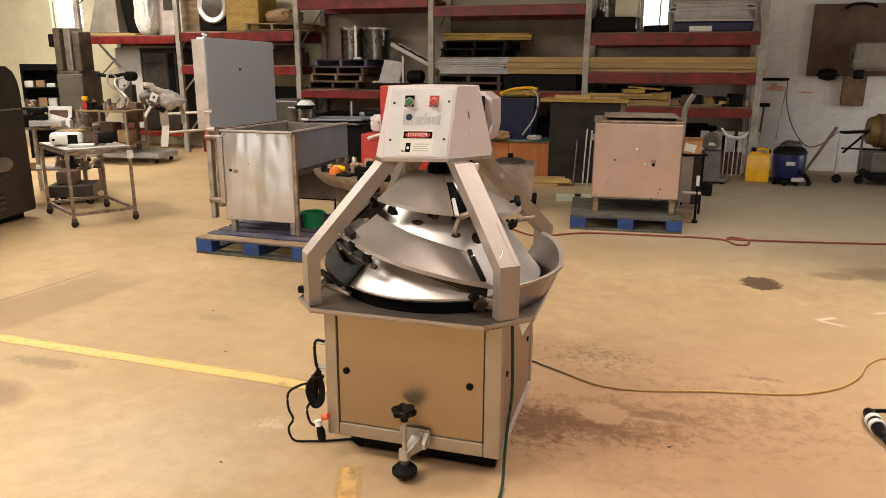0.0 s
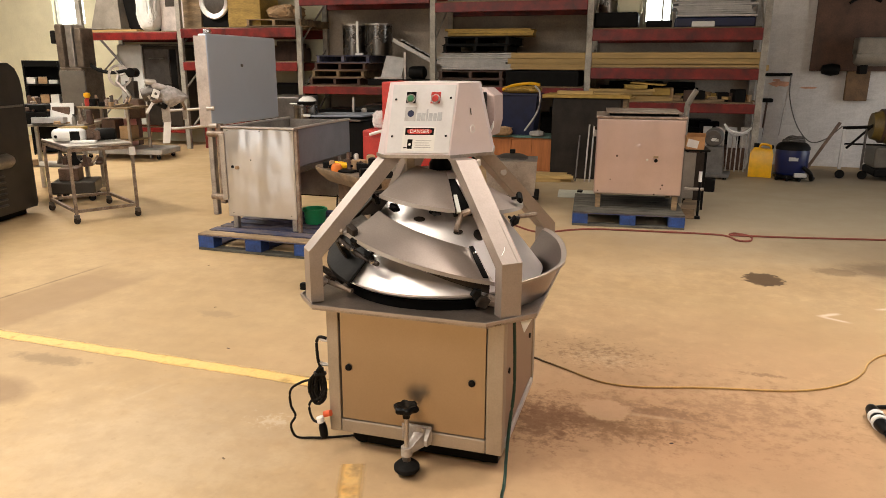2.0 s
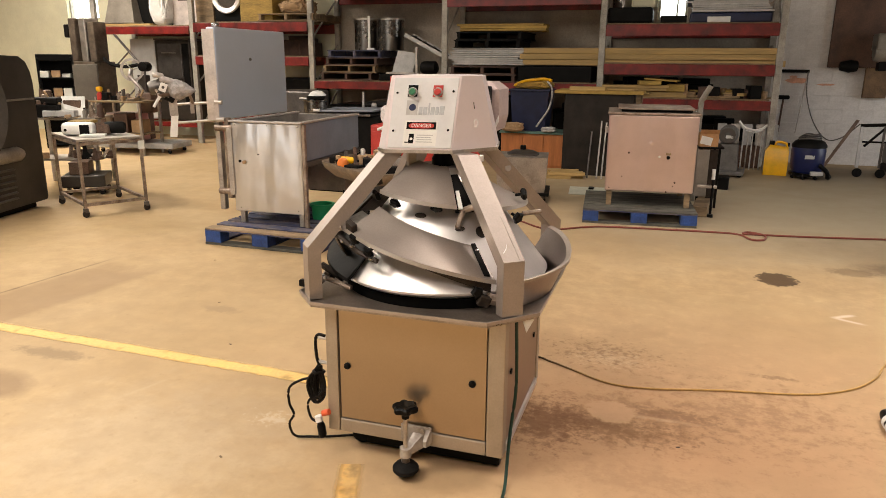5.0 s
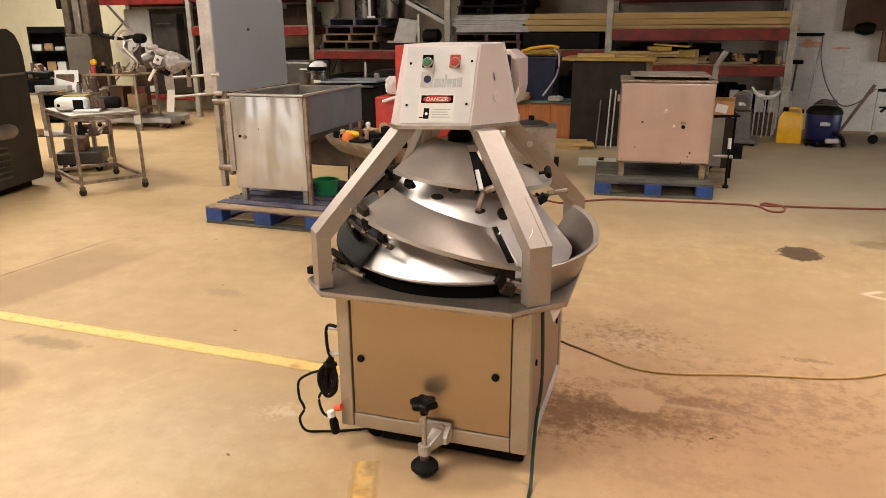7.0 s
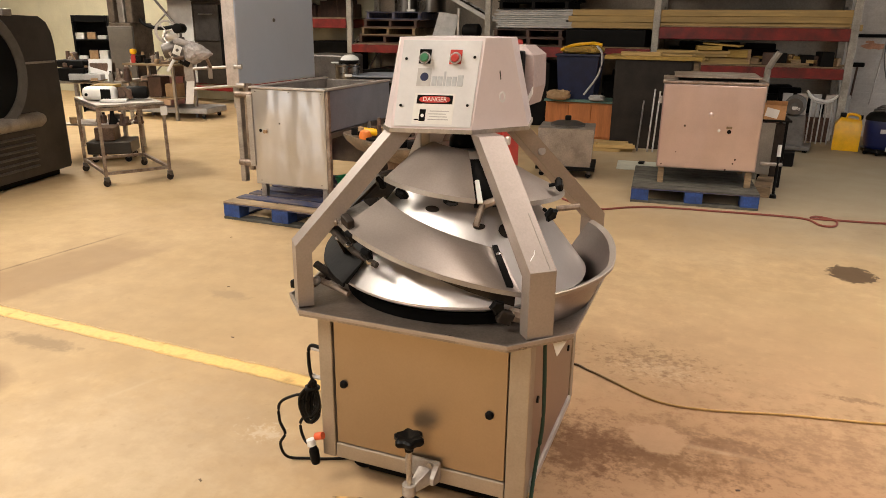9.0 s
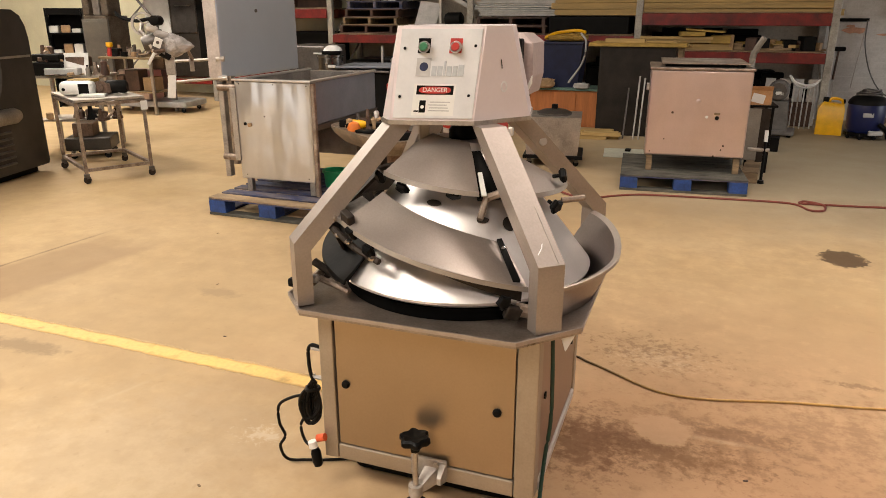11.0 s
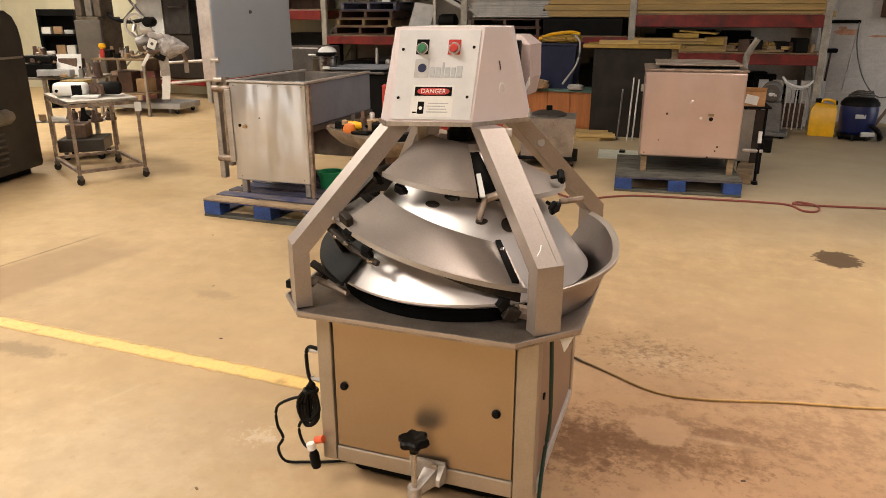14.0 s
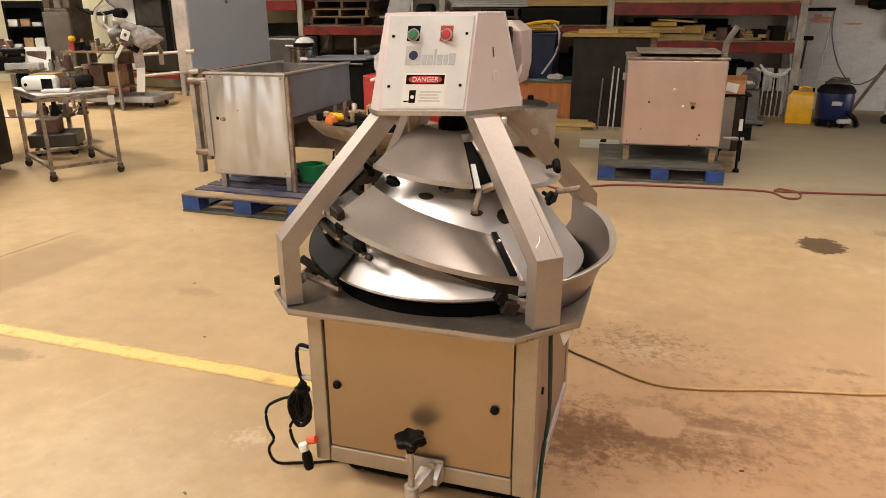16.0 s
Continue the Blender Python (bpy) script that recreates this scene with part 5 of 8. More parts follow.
    for p, q, r, mt in (((-0.16, -0.08, -0.01), (-0.07, -0.06, -0.06), 0.016, STEEL_DARK), ((-0.15, -0.09, -0.04), (-0.06, -0.08, -0.03), 0.012, BROWN_SHEET), ((-0.17, -0.08, 0.01), (-0.13, -0.09, -0.06), 0.010, STEEL_OLD), ((-0.10, -0.06, -0.05), (-0.03, -0.04, -0.085), 0.022, CHARCOAL), ((0.10, 0.02, -0.01), (0.14, 0.21, -0.12), 0.012, RUST_TUBE)):
        part("bracket", tube([frame_m @ Vector(p), frame_m @ Vector(q)], r, 8), mt, v, smooth=True)
    def leaning(lo, hi, half, material, label):
        (xa, za), (xb, zb) = lo, hi
        return part(label[0], soften(prism([frame_m @ Vector((xa + a * half, c * half, za)) for a, c in ((-1, -1), (1, -1), (1, 1), (-1, 1))], [frame_m @ Vector((xb + a * half, c * half, zb)) for a, c in ((-1, -1), (1, -1), (1, 1), (-1, 1))]), 0.006), material, v, label[1])
    leaning((-0.034, -0.212), (-0.038, -0.075), 0.036, CAST_GREY, ("shaft_guard", "grey cast shaft guard"))
    leaning((-0.056, -0.39), (-0.030, -0.213), 0.031, WHITE, ("shaft_cover", "white slanting shaft cover"))
    return v


RAILS = (((-3.93, 5.02, 1.094), (-3.50, 5.04, 1.122)), ((-3.92, 5.01, 0.944), (-3.49, 5.04, 0.985)))
vat()


def steel_box():
    b = thing("steel_box", pose(-0.582, 6.855, 0.136, 0, 0, 4.5), "dull pinkish steel box on rusty legs", "tank")
    w, l, z0, z1 = 0.80, 0.74, 0.14, 0.85
    part("body", box((0, 0, z0), (w, l, z1), 0.012), PINKSTEEL, b)
    part("top_frame", box((-0.01, -0.01, z1 + 0.001), (w + 0.01, l + 0.01, z1 + 0.022), 0.006), RUST_TUBE, b)
    part("lid", box((0.08, 0.06, z1 + 0.046), (w - 0.03, l - 0.02, z1 + 0.056), 0.004, pose(0, 0, 0, 0.5, 0, 0)), RUST_TUBE, b, "thin warped lid sheet")
    # charcoal block stands in for the shade in the gap below the lid
    part("lid_gap_shade", box((0.11, 0.10, z1 + 0.023), (w - 0.06, l - 0.05, z1 + 0.045)), CHARCOAL, b)
    part("dent", lathe([(0, 0.004), (0.012, 0.003), (0.024, 0.0), (0, -0.001)], 18, m=pose(0.40, -0.0, 0.60, 90)), PINKSTEEL, b, smooth=True)
    part("dent", lathe([(0, 0.003), (0.007, 0.002), (0.012, 0.0), (0, -0.001)], 14, m=pose(0.475, -0.0, 0.475, 90)), WHITE, b, smooth=True)
    part("plug_hole", lathe([(0, 0), (0.017, 0), (0.017, 0.004), (0, 0.004)], 16, m=pose(0.555, -0.0, 0.47, 90)), BLACK, b, "dark hole in the front")
    part("plug_collar", box((0.53, -0.014, 0.495), (0.575, -0.001, 0.515), 0.004), WOOD_OLD, b)
    for x, z, q in ((0.04, 0.17, 0.006), (0.63, 0.24, 0.009), (0.615, 0.205, 0.007), (0.56, 0.15, 0.008), (0.15, 0.28, 0.006), (0.20, 0.505, 0.010)):
        part("rust_spot", lathe([(0, 0), (q, 0), (q * 0.8, 0.0015), (0, 0.002)], 9, m=pose(x, -0.0, z, 90)), WOOD_DARK, b)
    part("hinge", box((-0.03, 0.03, 0.68), (-0.001, 0.07, 0.74), 0.006), STEEL_OLD, b)
    for x in (0.02, w - 0.07):
        for y in (0.02, l - 0.07):
            part("leg", box((x, y, 0), (x + 0.05, y + 0.05, z0), 0.005), WOOD_OLD, b)
    return b


steel_box()


def tube_cart():
    """An open welded cart of square tube on casters."""
    c = thing("steel_cart", pose(-5.21, 5.25, 0, 0, 0, 59), "open steel tube cart on casters", "cart")
    w, l, h = 0.56, 0.86, 0.71
    s = 0.014
    for x in (0, w):
        for y in (0, l):
            part("leg", box((x - s, y - s, 0.09), (x + s, y + s, h), 0.004), RUST_TUBE, c)
            k = part("caster", lathe([(0, -0.012), (0.03, -0.012), (0.036, -0.006), (0.036, 0.006), (0.03, 0.012), (0, 0.012)], 14, m=pose(x, y, 0.036, 90, 0, 25)), SHADE_STEEL, c, "grimy caster wheel", smooth=True)
            part("fork", box((x - 0.022, y - 0.018, 0.045), (x + 0.022, y + 0.018, 0.089), 0.004), STEEL_DARK, k)
    for z in (0.12, h - 0.02):
        for q in (((s, -s, z - s), (w - s, s, z + s)), ((s, l - s, z - s), (w - s, l + s, z + s)), ((-s, s, z - s), (s, l - s, z + s)), ((w - s, s, z - s), (w + s, l - s, z + s))):
            part("rail", box(*q, 0.003), RUST_TUBE, c)
    part("tag", box((w - 0.03, -s - 0.004, h - 0.10), (w + 0.03, -s - 0.001, h - 0.02), 0.001), WHITE, c, "white paper tag")
    part("top", box((-s, -s, h + 0.001), (w + s, l + s, h + 0.022), 0.003), STEEL_OLD, c)
    return c


tube_cart()


# ---- goods on the racks ----
def crate(name, m, size, material, label, category, bevel=0.01, lid=None, group=""):
    """A closed box standing at m, its base centre, with a lid or rim of its own where it has one."""
    w, l, h = size
    c = thing(name, m, label, category, group)
    part("body", box((-w / 2, -l / 2, 0), (w / 2, l / 2, h), bevel), material, c)
    if lid:
        part("lid", box((-w / 2 - 0.01, -l / 2 - 0.01, h + 0.001), (w / 2 + 0.01, l / 2 + 0.01, h + 0.03), 0.006), lid, c)
    return c


def deck(x0, x1, z):
    d = thing("shelf_deck", pose(x0, 10.83, z), "dark worn plywood deck on the rack beams", "shelf board", "rack decks")
    n = 4
    for k in range(n):
        y = k * 0.25
        part("plank", box((0.01, y, 0), (x1 - x0 - 0.01, y + 0.243, 0.018), 0.003), WOOD_OLD, d)
    return d


UPS = [-10.08, -8.01, -5.74, -3.45, -1.07, 1.29]
DECKS = ((0, 2.002), (1, 2.052), (1, 1.502), (2, 2.532), (2, 1.122), (3, 2.382), (3, 1.142), (4, 1.972), (4, 1.432), (4, 0.952))
for i, z in DECKS:
    deck(UPS[i] + 0.05, UPS[i + 1] - 0.05, z)


def rack_pallet(m, label, deck=None):
    """A plain old pallet with three stringers."""
    deck = deck or WOOD_OLD
    p = thing("pallet", m, label, "pallet", "pallets stacked on the rack")
    for x in (-0.5, -0.025, 0.45):
        part("stringer", box((x, -0.5, 0.016), (x + 0.05, 0.5, 0.10), 0.003), deck, p)
    for z in (0.0, 0.101):
        for k in range(4):
            part("board", box((-0.52, -0.5 + k * 0.295, z), (0.52, -0.39 + k * 0.295, z + 0.015), 0.002), deck, p)
    return p


for k in range(4):
    rack_pallet(pose((-5.12, -5.09, -5.03, -5.0)[k], 11.33, 1.142 + 0.118 * k, 0, 0, (-2, 1.5, -1, 2)[k]) @ Matrix.Diagonal((0.90, 1, 1, 1)), "worn wooden pallet in a stack on the rack", BLUE_WORN if k == 3 else WOOD_OLD if k == 1 else WOOD_DARK)


def lumber(name, m, count, rows, size, material, label, group="timber on the rack"):
    """A stack of boards along x, each a little out of line."""
    random.seed(hash_name(label))
    w, d, h = size
    t = thing(name, m, label, "timber", group)
    for r in range(rows):
        for c in range(count):
            o, y, e = random.uniform(-0.06, 0.06), c * (d + 0.008) + random.uniform(-0.012, 0.012) * (c == 0), random.uniform(-0.05, 0.05)
            sag = pose(0, 0, 0, 0, random.uniform(-0.12, 0.12) if w > 0.8 else 0, random.uniform(-0.25, 0.25))
            part("board", box((o, y, r * (h + 0.001)), (w + o + e, y + d, r * (h + 0.001) + h - random.uniform(0, 0.004)), 0.003, sag), material, t)
    return t


def hash_name(s):
    return sum(ord(c) * (i + 1) for i, c in enumerate(s))


lumber("lumber_stack", pose(-2.26, 10.84, 1.405), 6, 3, (3.58, 0.14, 0.081), WOOD, "long pale pine boards stacked on the rack")
lumber("sheet_stack", pose(-3.36, 10.85, 1.40), 1, 9, (1.1, 0.85, 0.027), GREYBOX, "stack of grey sheet panels on the rack")
lumber("plank_bundle", pose(-3.3, 10.95, 1.90), 4, 3, (1.32, 0.17, 0.035), YELLOW_WOOD, "yellowed planks lying on a dark pallet")
lumber("sheet_stack", pose(0.10, 10.86, 2.13), 1, 9, (1.0, 0.8, 0.028), GREYBOX, "stack of pale panels on the top rack shelf")
lumber("lumber_stack", pose(-0.95, 10.86, 0.97), 5, 2, (1.1, 0.15, 0.04), WOOD, "short pine boards on the low rack shelf")
lumber("lumber_stack", pose(-1.0, 10.75, 1.06, 0, 0, 4), 2, 2, (0.9, 0.12, 0.04), WOOD, "loose pine offcuts on the low rack shelf")
crate("plywood_offcut", pose(-0.38, 10.90, 1.146, 0, 0, 8), (0.30, 0.34, 0.055), YELLOW_WOOD, "yellowed plywood offcut on the low rack shelf", "timber", 0.004, group="plywood offcuts")
crate("plywood_offcut", pose(0.00, 10.96, 1.056, 0, 0, -5), (0.24, 0.30, 0.10), YELLOW_WOOD, "thick yellowed plywood offcuts on the low rack shelf", "timber", 0.004, group="plywood offcuts")
crate("plywood_offcut", pose(-0.20, 10.93, 1.204, 0, 4, -9), (0.46, 0.36, 0.022), YELLOW_WOOD, "thin warped plywood sheet lying over the offcuts", "timber", 0.004, group="plywood offcuts")
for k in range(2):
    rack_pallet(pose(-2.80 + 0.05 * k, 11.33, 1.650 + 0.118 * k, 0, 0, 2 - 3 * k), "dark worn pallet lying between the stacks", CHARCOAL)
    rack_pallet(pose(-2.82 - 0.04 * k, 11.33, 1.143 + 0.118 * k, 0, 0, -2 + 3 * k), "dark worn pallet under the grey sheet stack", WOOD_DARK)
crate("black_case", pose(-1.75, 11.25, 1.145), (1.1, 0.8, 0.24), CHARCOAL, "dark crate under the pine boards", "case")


def tank(m, r, h, label):
    t = thing("steel_tank", m, label, "tank", "steel tanks")
    part("shell", lathe([(0, 0), (r, 0), (r, h), (r - 0.008, h), (r - 0.008, 0.02), (0, 0.02)], 32), TANK_STEEL, t, smooth=True)
    part("band", lathe([(r + 0.001, h - 0.03), (r + 0.012, h - 0.03), (r + 0.012, h), (r + 0.001, h)], 32), STEEL_OLD, t, smooth=True)
    return t


tank(pose(-4.97, 11.3, 1.615), 0.19, 0.50, "polished steel drum standing on the stacked pallets")
tank(pose(-4.53, 11.3, 1.615), 0.215, 0.50, "dark polished steel drum beside another on the rack")
pole = thing("steel_pole", pose(-4.76, 10.95, 1.615), "bright steel angle bar standing on the pallets", "bar")
part("bar", box((-0.02, -0.02, 0), (0.02, 0.0, 0.52), 0.004), WHITE, pole)
part("foot", box((-0.03, -0.05, 0), (0.10, 0.0, 0.03), 0.004), WHITE, pole)


def conveyor():
    c = thing("conveyor_part", pose(-3.95, 11.1, 1.142), "tilted metal conveyor frame on a dark machine", "conveyor")
    part("base", box((-0.62, -0.25, 0), (0.42, 0.3, 0.10), 0.015), CHARCOAL, c)
    part("cover_sheet", box((-0.17, -0.01, 0.0), (0.17, 0.01, 0.38), 0.004, pose(-0.23, -0.22, 0.101, -24, 8, 0)), GREYBOX, c, "pale grey sheet leaning on the base")
    part("sheet_foot", box((-0.5, -0.24, 0.101), (-0.02, -0.20, 0.135), 0.006), STEEL_OLD, c)
    tilt = pose(0.13, 0, 0.545, 0, 27, 0)
    for y in (-0.2, 0.16):
        part("side_rail", box((-0.36, y, -0.03), (0.36, y + 0.04, 0.03), 0.006, tilt), GREYBOX, c)
    part("belt", box((-0.34, -0.155, -0.012), (0.34, 0.155, 0.008), 0.004, tilt), CHARCOAL, c)
    for k in range(4):
        part("cross_bar", box((-0.3 + 0.18 * k, -0.158, 0.009), (-0.27 + 0.18 * k, 0.158, 0.024), 0.003, tilt), STEEL_DARK, c)
    part("motor", lathe([(0, -0.14), (0.08, -0.14), (0.1, -0.1), (0.1, 0.1), (0.06, 0.13), (0, 0.13)], 20, m=pose(0.20, -0.1, 0.205, 0, 90)), CHARCOAL, c, smooth=True)
    part("strut", box((-0.02, -0.18, 0.101), (0.02, -0.14, 0.52), 0.005), STEEL_OLD, c)
    return c


conveyor()


def hopper(m, label, a, b, h, material):
    t = thing("hopper", m, label, "hopper")
    part("body", soften(prism([(-a, -a, 0), (a, -a, 0), (a, a, 0), (-a, a, 0)], [(-b, -b, h), (b, -b, h), (b, b, h), (-b, b, h)]), 0.012), material, t)
    part("foot_plate", box((-a - 0.03, -a - 0.03, -0.025), (a + 0.03, a + 0.03, -0.001), 0.004), STEEL_OLD, t)
    return t


# left bays, upper shelf
lumber("lumber_stack", pose(-9.98, 10.84, 2.021), 5, 1, (1.05, 0.18, 0.035), WOOD, "flat boards on the upper rack shelf")
hopper(pose(-9.58, 11.2, 2.085), "grey tapered steel hopper on the upper shelf", 0.32, 0.17, 0.8, HOPPER_GREY)
crate("black_case", pose(-9.18, 11.4, 2.021), (0.42, 0.6, 0.75), CHARCOAL, "tall dark machine case on the upper shelf", "case", 0.03)


def sack(m, size, material, label):
    s = thing("sack", m, label, "sack")
    bm = bmesh.new()
    bmesh.ops.create_icosphere(bm, subdivisions=5, radius=1)
    for v in bm.verts:
        n = v.co.normalized()
        q = Vector([math.copysign(abs(c) ** 0.6, c) for c in n])
        f = 1 + 0.14 * noise.noise(n * 2.3 + Vector(size) * 9) + 0.16 * abs(noise.noise(n * 4.5)) - 0.10 * abs(noise.noise(n * 9)) + 0.03 * noise.noise(n * 21)
        v.co = Vector((q.x * size[0] / 2 * f, q.y * size[1] / 2 * f, max(0, (q.z * 0.5 + 0.5) * size[2] * f)))
    part("cover", bm, material, s, smooth=True)
    return s


sack(pose(-8.76, 11.05, 2.021), (0.36, 0.36, 0.85), WHITE, "white wrapped bundle on the upper shelf")
shelf_oven = crate("cabinet_box", pose(-8.33, 11.35, 2.021), (0.56, 0.5, 0.95), PALE_PAINT, "pale appliance housing with a dark window", "appliance", 0.02)
part("window", box((-0.13, -0.257, 0.42), (0.13, -0.2505, 0.80), 0.003), OVEN_BROWN, shelf_oven, "dark appliance window")
crate("cardboard_box", pose(-7.86, 11.3, 2.071), (0.36, 0.6, 0.75), WOOD_OLD, "brown box on the upper shelf", "box")


def round_machine():
    f = thing("fan_housing", pose(-7.38, 11.2, 2.071), "black machine with a round bright steel rim", "machine")
    part("case", box((-0.28, -0.2, 0), (0.28, 0.3, 0.75), 0.02), CHARCOAL, f)
    part("rim", lathe([(0.20, -0.02), (0.27, -0.02), (0.29, 0.03), (0.27, 0.05), (0.20, 0.03)], 40, m=pose(0, -0.22, 0.42, 90)), STEEL_CONE, f, "bright round steel rim", smooth=True)
    part("bowl", lathe([(0, 0.06), (0.19, 0.02), (0.2, 0.0), (0, 0.03)], 32, m=pose(0, -0.22, 0.42, 90)), STEEL_DARK, f, smooth=True)
    return f


round_machine()
crate("cardboard_box", pose(-6.78, 11.2, 2.071), (0.62, 0.6, 0.8), YELLOW_WOOD, "tall yellowish box on the upper shelf", "box")
rack_pallet(pose(-6.18, 11.3, 2.071), "flat wooden pallet on the upper shelf")
sack(pose(-6.15, 11.2, 2.19), (0.55, 0.5, 0.22), CARD, "crumpled tan cloth lying on the pallet")
crate("black_bin", pose(-5.3, 11.2, 2.551), (0.5, 0.6, 0.4), CHARCOAL, "dark bin on the top shelf", "bin", 0.03)
# left bays, below
oven = crate("oven_cabinet", pose(-8.72, 11.45, 0.361), (0.75, 0.6, 1.42), OVEN_BROWN, "dark grey brown upright oven cabinet under the rack", "oven", 0.02, STEEL_DARK)
part("door", box((-0.31, -0.322, 0.75), (0.20, -0.302, 1.36), 0.008), STEEL_DARK, oven)
part("door_handle", tube([(-0.2, -0.34, 1.20), (0.1, -0.34, 1.20)], 0.012), STEEL_OLD, oven, smooth=True)
part("control_strip", box((0.22, -0.315, 0.3), (0.35, -0.302, 1.36), 0.004), CHARCOAL, oven)
crate("cabinet_box", pose(-9.45, 11.5, 0.361), (0.55, 0.5, 1.45), WHITE, "white appliance housing under the rack", "appliance", 0.02)
crate("crate", pose(-7.35, 11.35, 0.0), (0.9, 0.7, 0.8), RACK_RED, "dark red painted crate under the rack", "crate")
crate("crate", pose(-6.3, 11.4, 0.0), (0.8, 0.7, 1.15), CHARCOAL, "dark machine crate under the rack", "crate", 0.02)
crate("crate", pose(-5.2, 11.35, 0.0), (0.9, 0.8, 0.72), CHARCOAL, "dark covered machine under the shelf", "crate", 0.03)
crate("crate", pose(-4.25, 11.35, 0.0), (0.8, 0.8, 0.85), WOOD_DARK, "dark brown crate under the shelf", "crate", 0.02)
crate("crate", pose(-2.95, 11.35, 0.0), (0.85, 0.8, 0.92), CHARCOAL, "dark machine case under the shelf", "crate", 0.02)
# right bay
crate("black_tub", pose(-0.72, 11.3, 1.991), (0.62, 0.7, 0.22), CHARCOAL, "black flat tub on the upper shelf", "tub", 0.03)
tank(pose(-0.86, 11.55, 2.215), 0.16, 0.42, "steel drum on the black tub")
crate("white_drum_case", pose(-0.55, 11.45, 2.215), (0.36, 0.4, 0.45), WALL, "cream painted steel housing on the upper shelf", "appliance", 0.04)
crate("blue_case", pose(0.62, 11.25, 1.991), (1.05, 0.75, 0.13), BLUE_DARK, "dark blue flat case under the pale panels", "case", 0.02)
crate("white_box", pose(0.47, 10.86, 1.992), (0.3, 0.04, 0.075), WHITE, "small white tray at the shelf edge", "tray", 0.008)
crate("black_box", pose(-0.12, 11.2, 1.991), (0.35, 0.5, 0.1), BLACK, "low black box on the upper shelf", "box")
random.seed(11)
for k in range(11):
    w, d, h = random.uniform(0.12, 0.26), random.uniform(0.12, 0.3), random.uniform(0.06, 0.2)
    crate("box", pose(0.08 + 0.105 * k, 10.98 + 0.05 * (k % 3), 0.972, 0, 0, random.uniform(-20, 20)), (min(w, 0.15), d, h), (CARD, WOOD_OLD, CHARCOAL, WOOD_DARK, CHARCOAL)[k % 5], "small cluttered box on the low rack shelf", "box", 0.008, group="clutter on the low rack shelf")
random.seed(77)
for k in range(12):
    w = random.uniform(0.28, 0.62)
    crate("wood_offcut", pose(-0.62 + 0.155 * k, 10.92 + 0.06 * (k % 4), 0.972 + (0.075 if k % 3 == 1 else 0.0 if k % 3 else 0.04), 0, random.uniform(-2, 2), random.uniform(-28, 28)), (w, random.uniform(0.07, 0.14), random.uniform(0.02, 0.04)), (WOOD, YELLOW_WOOD, WOOD_OLD)[k % 3], "loose wooden offcut on the low rack shelf", "timber", 0.004, group="offcuts on the low rack shelf")
crate("crate", pose(0.75, 11.35, 0.0), (0.95, 0.7, 0.32), WOOD_DARK, "dark wooden crate on the floor under the rack", "crate", 0.02)


def panel_rest():
    """Tall grey sheets leaning under the rack."""
    t = thing("grille_panels", pose(1.0, 11.0, 0.0), "grey metal grilles leaning under the rack", "panel")
    for k in range(5):
        part("sheet", box((-0.38 + 0.17 * k, 0, 0.02), (-0.26 + 0.17 * k, 0.03, 0.62), 0.006, pose(0, 0, 0, -8)), STEEL_OLD if k % 2 else GREYBOX, t)
    return t


panel_rest()
basket = thing("wire_basket", pose(1.07, 10.9, 0.0), "grey basket with a curved pale rim under the rack", "basket")
part("rim", tube(smooth_line([(-0.19, -0.05, 0.67), (-0.12, -0.09, 0.59), (0.0, -0.11, 0.555), (0.10, -0.09, 0.57), (0.18, -0.05, 0.63)]), 0.016), WHITE, basket, smooth=True)
part("rim", tube(smooth_line([(-0.17, -0.06, 0.62), (-0.10, -0.10, 0.55), (0.01, -0.12, 0.525), (0.12, -0.09, 0.56)]), 0.012), GREYBOX, basket, smooth=True)
for k in range(7):
    part("bar", tube([(-0.18 + 0.06 * k, -0.06, 0.0), (-0.18 + 0.06 * k, -0.07, 0.60 - 0.08 * math.sin(math.pi * k / 6))], 0.009), GREYBOX if k % 2 else STEEL_OLD, basket, smooth=True)

# added rows of near-black boxes that darken the depth of the racks like shade
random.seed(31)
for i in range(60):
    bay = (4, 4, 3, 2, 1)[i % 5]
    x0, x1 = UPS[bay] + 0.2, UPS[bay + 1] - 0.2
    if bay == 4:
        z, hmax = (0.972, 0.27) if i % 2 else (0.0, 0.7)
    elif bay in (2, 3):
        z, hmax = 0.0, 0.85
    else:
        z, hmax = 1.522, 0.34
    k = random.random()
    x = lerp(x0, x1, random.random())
    crate("filler_box", pose(x, 11.58 + 0.06 * (i % 3), z, 0, 0, random.uniform(-6, 6)), (random.uniform(0.2, 0.4), 0.25, hmax * random.uniform(0.6, 1.0)), (CHARCOAL, WOOD_DARK, CHARCOAL, WOOD_DARK, CHARCOAL)[i * 7 % 5], "near-black box added for the shade at the back of the rack", "box", 0.01, group="boxes stored on the rack")


# ---- the left side of the hall ----
def caster(parent, x, y, r=0.035):
    k = part("caster", lathe([(0, -0.012), (r * 0.8, -0.012), (r, -0.006), (r, 0.006), (r * 0.8, 0.012), (0, 0.012)], 14, m=pose(x, y, r, 90, 0, 25)), RUBBER, parent, "black caster wheel", smooth=True)
    part("fork", box((x - 0.02, y - 0.018, r + 0.008), (x + 0.02, y + 0.018, 2 * r + 0.012), 0.004), STEEL_DARK, k)
    return k


